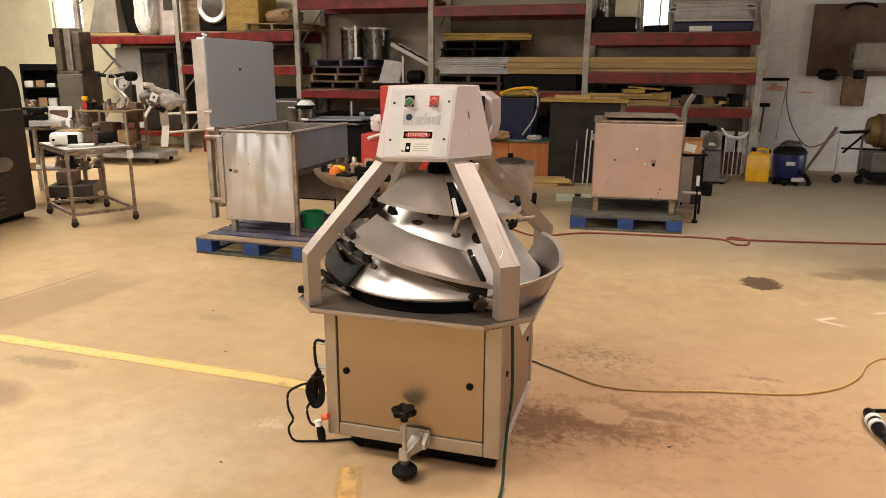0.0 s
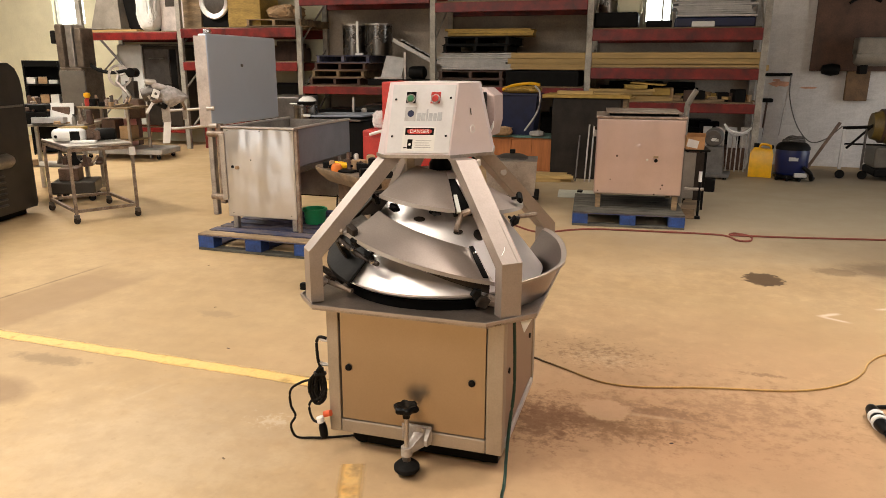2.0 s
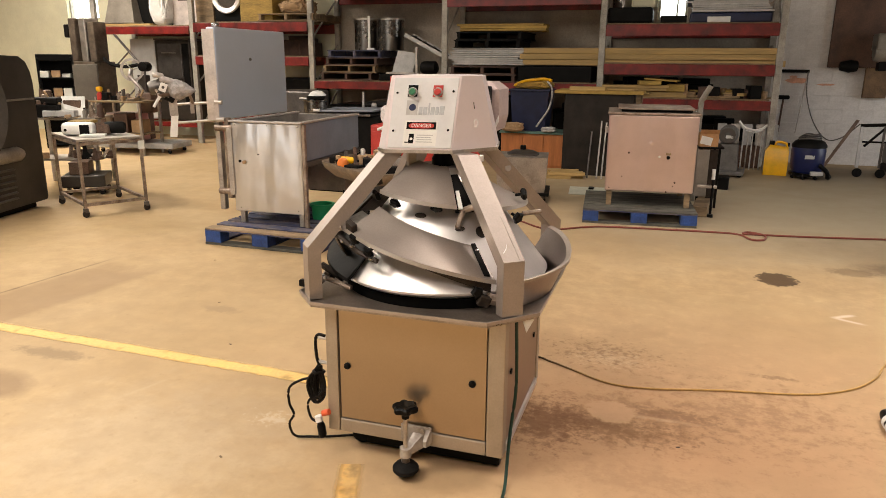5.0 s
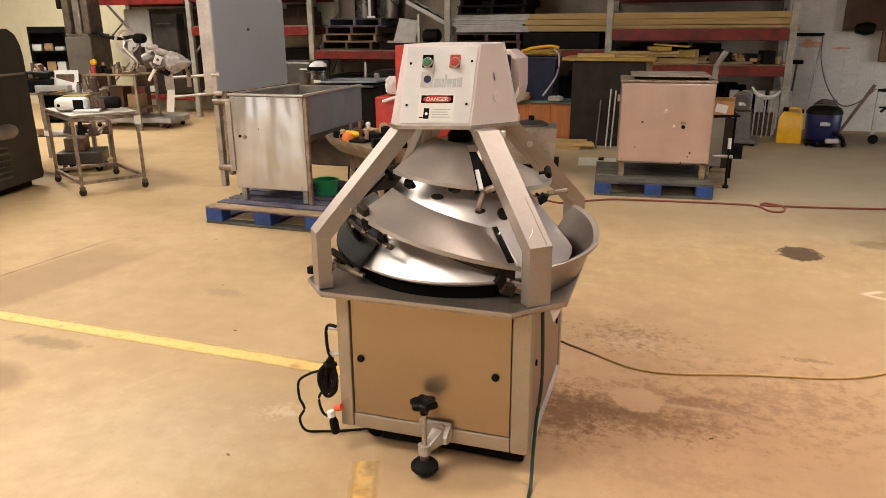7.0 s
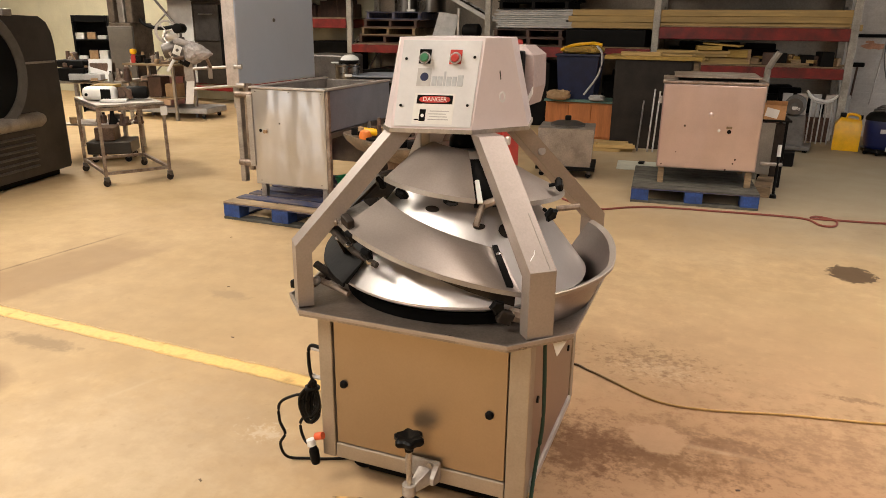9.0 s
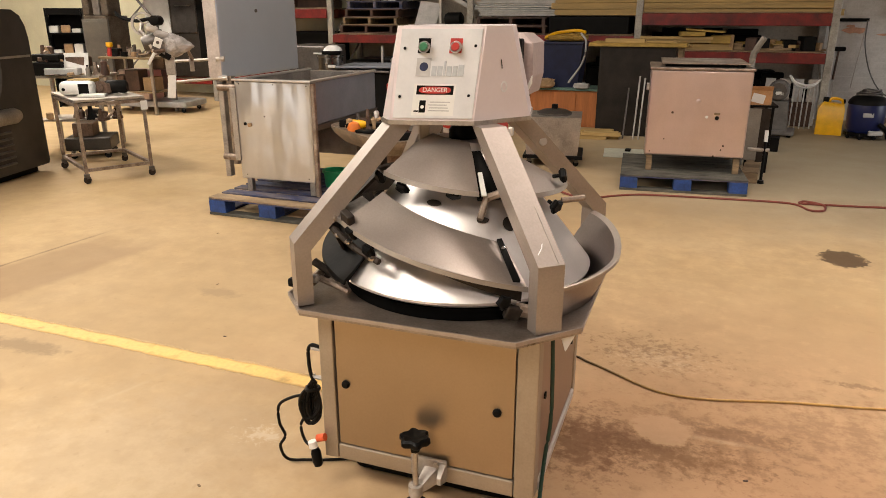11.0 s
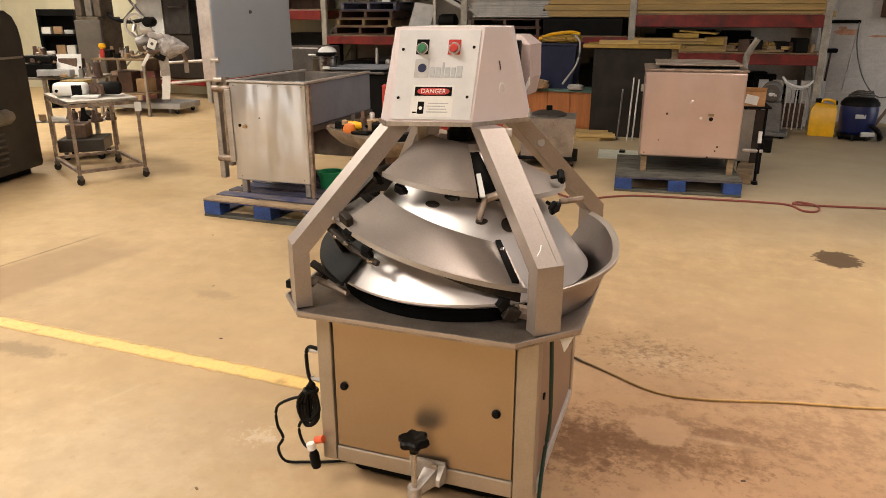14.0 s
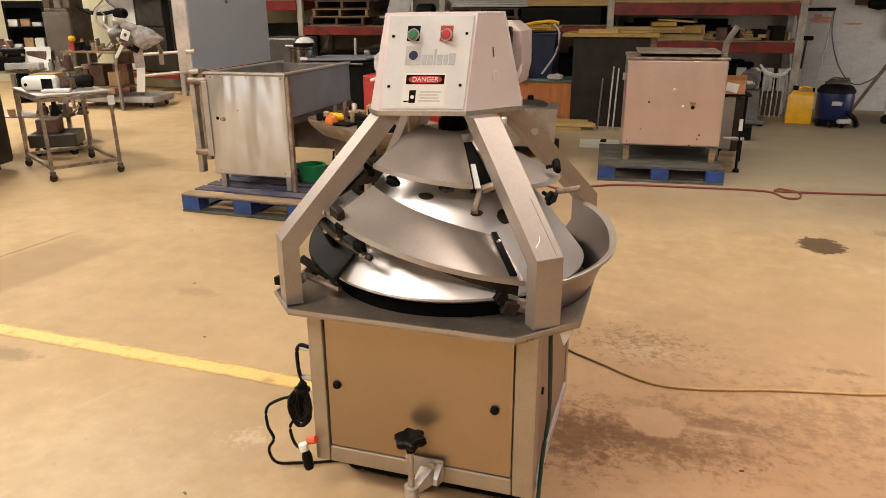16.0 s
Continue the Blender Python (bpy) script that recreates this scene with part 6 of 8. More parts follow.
def spiral_mixer():
    m = thing("dough_mixer", pose(-6.02, 5.60, 0, 0, 0, 13), "large dark grey dough mixer with a round opening", "bakery machine")
    side = [(-1.95, 0.07), (-0.02, 0.07), (0.0, 0.10), (0.0, 1.22), (-0.02, 1.33), (-0.07, 1.42), (-0.16, 1.47), (-1.95, 1.52)]
    part("body", soften(prism([(-1.25, y, z) for y, z in side], [(0, y, z) for y, z in side]), 0.03, 3, 40), MIXER_GREY, m, smooth=True)
    part("plinth", box((-1.2, -1.9, 0), (-0.08, -0.08, 0.068), 0.01), CHARCOAL, m)
    ring = part("drum_ring", lathe([(0.42, -0.02), (0.50, -0.02), (0.53, 0.02), (0.50, 0.05), (0.42, 0.03)], 48, m=pose(0.004, -0.98, 1.02, 0, 90)), MIXER_RIM, m, "curved steel rim of the opening", smooth=True)
    part("drum_inside", lathe([(0, 0.006), (0.42, 0.006), (0.42, 0.022), (0, 0.022)], 48, m=pose(0.0, -0.98, 1.02, 0, 90)), BLACK, ring)
    part("seam_strip", box((0.001, -0.44, 1.06), (0.010, -0.03, 1.08), 0.003), STEEL_OLD, m)
    part("ledge", lathe([(0, -0.5), (0.05, -0.5), (0.07, -0.45), (0.07, 0.27), (0.05, 0.31), (0, 0.31)], 18, m=pose(0.0, -0.82, 0.57, 90)), STEEL_OLD, m, "rounded steel ledge under the opening", smooth=True)
    for k in range(6):
        part("louver", box((-0.002, -1.35, 0.0), (0.022, -0.46, 0.014), 0.004, pose(0.0, 0, 0.16 + 0.055 * k, 0, 25)), MIXER_RIM, m)
    part("hinge", box((-0.03, -0.62, 1.47), (0.02, -0.50, 1.53), 0.01), STEEL_OLD, m)
    return m


spiral_mixer()


def dispenser():
    d = thing("tape_dispenser", pose(-5.48, 5.56, 0.735, 0, 0, 24), "rounded white plastic dispenser with a black front", "dispenser")
    part("body", soften(box((-0.15, -0.07, 0), (0.15, 0.07, 0.125)), 0.045, 4), WHITE, d, smooth=True)
    part("front_plate", box((0.03, -0.076, 0.012), (0.12, -0.0702, 0.105), 0.003), BLACK, d)
    part("roller_hole", lathe([(0, 0), (0.014, 0), (0.014, 0.006), (0, 0.006)], 16, m=pose(-0.10, -0.069, 0.055, 90)), BLACK, d)
    return d


dispenser()
crate("tool_box", pose(-5.66, 5.80, 0.735, 0, 0, 20), (0.2, 0.16, 0.09), WOOD_DARK, "small brown box on the cart", "box", 0.01, YELLOW_WOOD)
crate("paper_pile", pose(-5.28, 5.52, 0.735, 0, 0, 35), (0.22, 0.15, 0.02), WHITE, "white paper lying on the cart", "paper", 0.003)
crate("tool_box", pose(-5.52, 5.72, 0.735, 0, 0, -15), (0.12, 0.1, 0.07), CHARCOAL, "small dark tool box on the cart", "box", 0.01)


def clutter_heap(x, y, z, w, d, count, seed, label, group, size=1.0):
    """A loose heap of dark parts: rods, plates, blocks and drums, each resting on the surface below."""
    random.seed(seed)
    for k in range(count):
        px_, py_, turn = x + random.uniform(-w, w), y + random.uniform(-d, d), random.uniform(0, 180)
        mt = (CHARCOAL, BROWN_SHEET, STEEL_DARK, RUST_TUBE, WOOD_DARK, STEEL_OLD, CARD)[random.randrange(7)]
        kind = k % 4
        at = pose(px_, py_, z, 0, 0, turn) @ Matrix.Diagonal((size, size, size ** 1.6, 1))
        if kind == 0:
            t = thing("machine_part", at, label, "part", group)
            r, h = random.uniform(0.03, 0.06), random.uniform(0.06, 0.16)
            part("drum", lathe([(0, 0), (r, 0), (r * 1.05, h * 0.3), (r * 0.8, h * 0.5), (r * 0.8, h), (r * 0.4, h * 1.1), (0, h * 1.1)], 14), mt, t, smooth=True)
        elif kind == 1:
            t = thing("machine_part", at, label, "part", group)
            h = random.uniform(0.08, 0.2)
            part("bracket", soften(prism([(-0.07, -0.02, 0), (0.07, -0.02, 0), (0.07, 0.02, 0), (-0.07, 0.02, 0)], [(-0.05, -0.015, h * 0.4), (0.0, -0.015, h * 0.4), (0.0, 0.015, h * 0.4), (-0.05, 0.015, h * 0.4)], [(-0.04, -0.012, h), (-0.01, -0.012, h), (-0.01, 0.012, h), (-0.04, 0.012, h)]), 0.004), mt, t)
        elif kind == 2:
            t = thing("machine_part", at, label, "part", group)
            part("pipe", tube(smooth_line([(-0.12, 0, 0.014), (-0.03, 0.01, 0.02), (0.05, 0.0, 0.06), (0.09, 0.02, random.uniform(0.08, 0.16))]), 0.013), mt, t, smooth=True)
        else:
            crate("machine_part", at, (random.uniform(0.06, 0.16), random.uniform(0.05, 0.1), random.uniform(0.04, 0.12)), mt, label, "part", 0.012, group=group)


clutter_heap(-6.55, 6.72, 0.801, 0.30, 0.12, 12, 61, "greasy machine part lying on the steel table", "parts on the steel table")
clutter_heap(-6.55, 6.70, 0.325, 0.28, 0.12, 10, 62, "greasy machine part on the steel table shelf", "parts on the steel table shelf")
clutter_heap(-8.18, 9.22, 0.832, 0.34, 0.14, 14, 63, "greasy machine part lying on the work table", "parts on the work table")
clutter_heap(-2.02, 4.50, 0.774, 0.16, 0.10, 18, 64, "small greasy tool lying on the tan table", "tools on the tan table", 0.7)


def dolly():
    d = thing("low_dolly", pose(-6.08, 6.36, 0, 0, 0, 32), "low grey steel dolly box on casters", "dolly")
    part("body", box((-0.34, -0.2, 0.09), (0.10, 0.2, 0.22), 0.012), MIXER_GREY, d)
    for x in (-0.28, 0.05):
        for y in (-0.15, 0.15):
            caster(d, x, y)
    return d


dolly()


def gear_motor():
    g = thing("gear_motor", pose(-5.34, 5.74, 0.735, 0, 0, 30), "greasy brown gear motor lying on the cart", "motor")
    part("gear_case", soften(box((-0.10, -0.07, 0.0), (0.06, 0.07, 0.10)), 0.025, 3), BROWN_SHEET, g, smooth=True)
    part("motor_can", lathe([(0, -0.10), (0.05, -0.10), (0.058, -0.08), (0.058, 0.07), (0.045, 0.09), (0, 0.09)], 22, m=pose(0.10, 0.0, 0.062, 0, 90)), CHARCOAL, g, smooth=True)
    part("flange", lathe([(0, 0), (0.06, 0), (0.06, 0.012), (0.03, 0.014), (0.03, 0.04), (0, 0.04)], 22, m=pose(-0.02, -0.066, 0.062, 90)), BROWN_SHEET, g, smooth=True)
    part("shaft", tube([(-0.10, 0, 0.06), (-0.19, 0, 0.05)], 0.014), STEEL_OLD, g, smooth=True)
    return g


gear_motor()
crate("floor_case", pose(0.585, 9.05, 0, 0, 0, -6), (0.20, 0.2, 0.15), CHARCOAL, "small dark case standing on the floor", "case", 0.012)
crate("crate", pose(-6.22, 6.27, 0.221, 0, 0, 32), (0.2, 0.25, 0.14), BROWN_SHEET, "rusty brown box on the low dolly", "crate", 0.01)


def simple_table(name, m, w, l, h, material, top, label):
    t = thing(name, m, label, "table")
    for x in (0.02, w - 0.06):
        for y in (0.02, l - 0.06):
            part("leg", box((x, y, 0), (x + 0.04, y + 0.04, h - 0.03), 0.004), material, t)
    part("tabletop", box((0, 0, h - 0.029), (w, l, h), 0.005), top, t)
    part("shelf", box((0.03, 0.03, h * 0.38), (w - 0.03, l - 0.03, h * 0.38 + 0.02), 0.004), top, t)
    return t


simple_table("steel_table", pose(-7.05, 6.35, 0, 0, 0, 20), 0.8, 0.5, 0.80, STEEL_OLD, STEEL_OLD, "worn steel table beside the mixer")
for x, y, w, l, h, mt, lab in ((-6.85, 6.55, 0.3, 0.25, 0.14, CHARCOAL, "dark machine part on the steel table"), (-6.62, 6.70, 0.2, 0.2, 0.11, BROWN_SHEET, "rusty brown crate on the steel table"), (-6.7, 6.6, 0.36, 0.3, 0.08, GREYBOX, "flat grey tray on the steel table")):
    crate("tray" if h < 0.1 else "crate", pose(x, y, 0.80 if h < 0.1 or x < -6.8 else 0.881, 0, 0, 20), (w, l, h), mt, lab, "crate", 0.012)
sheet = thing("white_board", pose(-6.68, 6.53, 0.80, 0, 0, 24), "white board leaning on the steel table", "board")
part("board", box((0, 0, 0), (0.26, 0.012, 0.24), 0.003, pose(0, 0, 0, -14)), WHITE, sheet)
clutter_heap(-6.85, 6.56, 0.942, 0.13, 0.09, 8, 65, "greasy part heaped on the dark machine", "parts heaped on the dark machine")
crate("black_device", pose(-6.86, 6.56, 0.942, 0, 0, 10), (0.34, 0.22, 0.08), CHARCOAL, "dark device on top of the clutter", "device", 0.02)


def open_shelf():
    s = thing("black_shelf", pose(-9.91, 9.29, 0, 0, 0, 42), "black open shelf unit with white goods", "shelf")
    w, l, h = 0.53, 0.36, 1.515
    for x in (0, w - 0.025):
        part("side", box((x, 0, 0), (x + 0.025, l, h), 0.003), BLACK, s)
    part("back", box((0.026, l - 0.015, 0), (w - 0.026, l, h)), BLACK, s)
    for z in (0.05, 0.45, 0.80, 1.12, h - 0.10):
        part("shelf_board", box((0.026, 0, z), (w - 0.026, l - 0.016, z + (0.1 if z > 1.3 else 0.025)), 0.003), BLACK, s)
    return s


open_shelf()
random.seed(5)
for z in (0.475, 0.825, 1.145):
    for k in range(3):
        h = random.uniform(0.05, 0.13)
        crate("white_box", pose(-9.91, 9.29, z, 0, 0, 42) @ pose(0.10 + 0.16 * k, 0.13, 0, 0, 0, random.uniform(-12, 12)), (0.13, 0.16, h * 1.2), (WHITE, CARD, WHITE)[k], "small pale box on the black shelf", "box", 0.01, group="goods on the black shelf")
tall = crate("grey_cabinet", pose(-9.34, 9.72, 0.0, 0, 0, 42), (0.37, 0.3, 1.355), CABINET_DARK, "tall grey brown metal cabinet", "cabinet", 0.01)
part("door", box((-0.17, -0.164, 0.06), (0.17, -0.151, 1.32), 0.004), CABINET_DARK, tall)
part("handle", box((0.09, -0.178, 0.72), (0.11, -0.165, 0.84), 0.004), STEEL_OLD, tall)


def machine_tower():
    t = thing("machine_tower", pose(-9.85, 10.42, 0), "tall grey steel machine column by the window", "machine")
    part("column", box((-0.28, -0.25, 0), (0.28, 0.25, 1.4), 0.015), TOWER_BROWN, t)
    for x in (-0.24, -0.02, 0.16):
        part("duct", box((x, -0.2, 1.401), (x + 0.14, 0.1, 2.12 - 0.06 * (x > 0.1)), 0.02), TOWER_BROWN if x != -0.02 else STEEL_OLD, t)
    part("side_box", box((-0.35, -0.2, 1.80), (-0.25, 0.0, 2.02), 0.02), CHARCOAL, t)
    return t


machine_tower()
simple_table("work_table", pose(-8.62, 8.95, 0, 0, 0, 3), 0.92, 0.55, 0.83, STEEL_OLD, WOOD_OLD, "steel work table with a brown top and clutter")
for x, y, w, h, mt, lab in ((-8.45, 9.2, 0.2, 0.22, BROWN_SHEET, "rusty brown box"), (-8.18, 9.2, 0.22, 0.3, WOOD_DARK, "dark brown box"), (-7.93, 9.25, 0.18, 0.2, CARD, "brown box")):
    crate("box", pose(x, y, 0.336, 0, 0, 10), (w, 0.25, h), mt, lab + " under the work table top", "box", 0.01, group="boxes on the work table shelf")
crate("box", pose(-8.0, 9.2, 0.831, 0, 0, -8), (0.3, 0.2, 0.04), WOOD_OLD, "flat wooden tray on the work table", "tray", 0.005)


def extinguisher():
    e = thing("spray_bottle", pose(-8.5, 9.08, 0.831) @ Matrix.Diagonal((0.75, 0.75, 0.9, 1)), "red bottle with a yellow cap", "bottle")
    part("bottle", lathe([(0, 0), (0.055, 0), (0.06, 0.02), (0.06, 0.10), (0.03, 0.14), (0, 0.14)], 18), RED, e, smooth=True)
    part("cap", lathe([(0, 0.141), (0.045, 0.141), (0.07, 0.17), (0.06, 0.22), (0, 0.23)], 14), YELLOW, e, smooth=True)
    return e


extinguisher()


def pedestal_mixer():
    m = thing("pedestal_machine", pose(-8.1, 9.55, 0, 0, 0, 8), "low wheeled base with a pinkish stand and a steel wheel", "bakery machine")
    part("base", box((-0.75, -0.3, 0.08), (0.62, 0.3, 0.17), 0.02), GREYBOX, m)
    for x in (-0.65, 0.52):
        for y in (-0.22, 0.22):
            caster(m, x, y, 0.032)
    part("stand", box((-0.55, -0.2, 0.171), (-0.05, 0.2, 0.62), 0.02), PINKSTEEL, m)
    ring = part("hand_wheel", lathe([(0.145, -0.018), (0.175, -0.018), (0.18, 0.018), (0.145, 0.018)], 36, m=pose(-0.24, 0.16, 1.28, 90, 15, 20)), STEEL_OLD, m, "bright steel hand wheel", smooth=True)
    for a in (20, 140, 260):
        part("spoke", tube([(-0.24, 0.16, 1.28), (-0.24 + 0.155 * math.cos(radians(a)), 0.19, 1.28 + 0.155 * math.sin(radians(a)))], 0.011), STEEL_OLD, ring, smooth=True)
    part("wheel_drum", lathe([(0, -0.1), (0.055, -0.1), (0.075, -0.06), (0.075, 0.14), (0, 0.16)], 26, m=pose(-0.08, 0.30, 1.33, 90, 15, 10)), CHARCOAL, m, smooth=True)
    part("wheel_post", box((-0.20, 0.22, 0.171), (-0.06, 0.36, 1.2), 0.01), STEEL_DARK, m)
    part("spindle", tube([(-0.24, 0.12, 1.28), (-0.20, 0.0, 1.18), (-0.02, -0.02, 1.02), (0.05, 0.0, 0.90)], 0.03), STEEL_OLD, m)
    part("gear_block", soften(box((-0.06, -0.10, 0.621), (0.20, 0.12, 0.93)), 0.03, 2), BROWN_SHEET, m, smooth=True)
    return m


pedestal_mixer()
hose = thing("black_hose", pose(-9.2, 10.4, 0), "thick black rubber hose hanging below the rack", "hose")
part("hose", tube(smooth_line([(-0.8, 0, 1.62), (-0.5, 0, 1.55), (-0.25, -0.02, 1.38), (0.05, 0, 1.32), (0.4, 0, 1.36)]), 0.03), RUBBER, hose, smooth=True)
brace = thing("brace_bar", pose(-9.2, 10.6, 0), "dark slanting steel bar below the rack", "bar")
part("bar", tube([(-0.45, 0.2, 1.875), (0.30, 0.0, 1.28), (0.31, 0.0, 0.0)], 0.022), STEEL_DARK, brace)

# ---- between vat and rounder ----
def rounded(w, l, r, x0=0.0, y0=0.0, n=5):
    """A rectangle's outline with round corners."""
    out = []
    for cx, cy, a in ((w - r, r, -90), (w - r, l - r, 0), (r, l - r, 90), (r, r, 180)):
        out += [(x0 + cx + r * math.cos(radians(a + 90 * k / n)), y0 + cy + r * math.sin(radians(a + 90 * k / n))) for k in range(n + 1)]
    return out


def tool_table():
    t = thing("tool_table", pose(-2.37, 4.47, 0, 0, 0, -38), "dirty tan metal trough table heaped with tools", "table")
    loops = ((0.66, 0.42, 0.09, 0.10, 0.07, 0.69), (0.80, 0.51, 0.13, 0.025, 0.02, 0.742), (0.85, 0.55, 0.15, 0.0, 0.0, 0.778), (0.85, 0.55, 0.15, 0.0, 0.0, 0.786), (0.83, 0.53, 0.14, 0.01, 0.01, 0.786), (0.80, 0.50, 0.13, 0.025, 0.025, 0.772))
    part("tabletop", prism(*[[(x, y, z) for x, y in rounded(w, l, r, x0, y0)] for w, l, r, x0, y0, z in loops]), TABLE_TAN, t, "dirty tan metal trough", smooth=True)
    part("apron", box((0.20, 0.12, 0.56), (0.66, 0.44, 0.689), 0.02), BROWN_SHEET, t)
    for x, y in ((0.22, 0.13), (0.60, 0.13), (0.22, 0.38), (0.60, 0.38)):
        part("leg", tube([(x, y, 0.0), (x, y, 0.56)], 0.022), POST_TAN, t, smooth=True)
    part("shelf", box((0.16, 0.10, 0.36), (0.70, 0.46, 0.385), 0.006), SHADE_STEEL, t, "dark lower shelf")
    part("gear_box", soften(box((0.28, 0.16, 0.386), (0.46, 0.34, 0.50)), 0.02, 2), CHARCOAL, t, smooth=True)
    for a, c, low in ((0.24, 0.44, 0.40), (0.34, 0.60, 0.42)):
        part("hanging_cable", tube(smooth_line([(a, 0.10, 0.60), (a + 0.02, 0.085, 0.50), ((a + c) / 2, 0.08, low), (c - 0.02, 0.085, 0.49), (c, 0.10, 0.60)]), 0.006), CABLE, t, smooth=True)
    return t


tool_table()


def on_table(x, y, rz=0):
    return pose(-2.37, 4.47, 0.773, 0, 0, -38) @ pose(x, y, 0, 0, 0, rz)


def drill(m, a, b, label):
    m = m @ Matrix.Diagonal((0.72, 0.72, 0.72, 1))
    d = thing("power_drill", m, label, "tool", "tools on the table")
    part("motor_case", lathe([(0, -0.09), (0.03, -0.09), (0.034, -0.02), (0.03, 0.05), (0.02, 0.08), (0, 0.085)], 16, m=pose(0, 0, 0.036, 0, 90)), a, d, smooth=True)
    part("grip", box((-0.05, -0.13, 0.01), (-0.015, -0.02, 0.05), 0.012), b, d)
    part("chuck", lathe([(0, 0.086), (0.014, 0.086), (0.012, 0.13), (0, 0.132)], 12, m=pose(0, 0, 0.036, 0, 90)), BLACK, d, smooth=True)
    return d


drill(on_table(0.22, 0.15, 20), YELLOW, BLACK, "yellow power drill lying among the tools")
drill(on_table(0.36, 0.30, -50), YELLOW, BLACK, "yellow power tool lying on its side")
ball = thing("orange_cap", on_table(0.30, 0.07), "orange plastic cap among the tools", "cap")
part("cap", lathe([(0, 0), (0.036, 0), (0.040, 0.02), (0.030, 0.045), (0.012, 0.055), (0, 0.056)], 18), ORANGE, ball, smooth=True)
random.seed(21)
for k in range(12):
    w, l, h = random.uniform(0.05, 0.12), random.uniform(0.03, 0.09), random.uniform(0.015, 0.06)
    crate("hand_tool", on_table(0.12 + 0.055 * k, 0.10 + 0.09 * (k % 5), random.uniform(0, 90)), (w, l, h), (CHARCOAL, WOOD_DARK, STEEL_OLD, BROWN_SHEET, BLACK, CHARCOAL)[k % 6], "small part lying on the tool table", "tool", 0.006, group="small parts on the tool table")


def open_bin(name, m, a, b, h, material, label, category, n=28, wall=0.008):
    t = thing(name, m, label, category)
    part("body", lathe([(0, 0), (a, 0), (b, h - 0.02), (b + 0.012, h - 0.02), (b + 0.012, h), (b - wall, h), (a - wall, 0.012), (0, 0.012)], n), material, t, smooth=True)
    return t


open_bin("bucket", pose(-2.84, 5.46, 0.0), 0.075, 0.095, 0.26, GREEN, "green plastic bucket on the floor", "bucket")
tin = open_bin("metal_tin", on_table(0.58, 0.36), 0.055, 0.06, 0.07, STEEL_OLD, "open metal tin among the tools", "tin")


def red_cabinet():
    r = thing("red_tool_chest", pose(-1.88, 5.2, 0), "red painted steel tool chest with a tall back", "cabinet")
    part("body", box((-0.385, 0, 0.0), (0.40, 0.42, 0.97), 0.012), RED, r)
    part("back_panel", box((-0.225, 0.02, 0.971), (0.40, 0.42, 1.34), 0.012), RED, r)
    for z in (0.2, 0.45, 0.70):
        part("drawer_front", box((-0.365, -0.012, z), (0.38, -0.001, z + 0.22), 0.004), RED, r)
    part("handle", tube([(-0.30, -0.05, 0.94), (-0.16, -0.05, 0.985)], 0.012), WHITE, r)
    return r


red_cabinet()
sack(pose(-2.16, 5.36, 0.972), (0.12, 0.16, 0.13), STICKER, "crumpled white plastic bag on the red chest")


def kettle_machine():
    k = thing("kettle_machine", pose(-3.95, 7.25, 0), "grey steel machine with a flat lid and a kettle", "machine")
    part("body", box((0, 0.02, 0.0), (0.9, 0.6, 0.86), 0.015), CHARCOAL, k)
    part("lid_plate", box((0.14, -0.04, 0.895), (0.86, 0.55, 0.915), 0.004, pose(0, 0, 0, 0, -1.2)), VAT_GREY, k, "flat grey lid plate")
    part("lid_edge", box((0.05, -0.02, 0.861), (0.80, 0.5, 0.885), 0.006), STEEL_DARK, k)
    part("lid_clip", box((0.13, -0.06, 0.905), (0.21, -0.035, 0.93), 0.004), WHITE, k)
    part("kettle", lathe([(0, 0), (0.125, 0), (0.13, 0.03), (0.128, 0.14), (0.138, 0.15), (0.138, 0.165), (0, 0.17)], 28, at=(0.08, 0.1, 0.86)), TANK_STEEL, k, smooth=True)
    part("kettle_band", lathe([(0.0, 0.171), (0.10, 0.171), (0.105, 0.19), (0.10, 0.205), (0, 0.206)], 24, at=(0.09, 0.1, 0.86)), CHARCOAL, k, "dark band under the cover", smooth=True)
    part("dome", lathe([(0.0, 0.265), (0.05, 0.258), (0.085, 0.235), (0.10, 0.207), (0, 0.2065)], 24, at=(0.11, 0.1, 0.86)), WHITE, k, "white dome cover", smooth=True)
    part("spout", box((-0.09, 0.04, 1.03), (0.02, 0.08, 1.045), 0.005, pose(0, 0, 0, 0, 0, 0)), WHITE, k)
    part("post", box((0.52, 0.4, 0.93), (0.545, 0.425, 1.10), 0.005), STEEL_OLD, k)
    part("valve", lathe([(0, 0), (0.03, 0), (0.035, 0.03), (0.02, 0.05), (0, 0.05)], 16, at=(0.66, 0.42, 0.935)), STEEL_OLD, k, smooth=True)
    return k


kettle_machine()
crate("grey_machine", pose(-4.35, 7.9, 0.0), (0.5, 0.5, 1.1), STEEL_DARK, "dark grey machine housing behind the vat", "machine", 0.02)
crate("grey_machine", pose(-3.3, 8.6, 0.0), (0.9, 0.6, 0.95), CHARCOAL, "dark machine standing behind the kettle", "machine", 0.03)

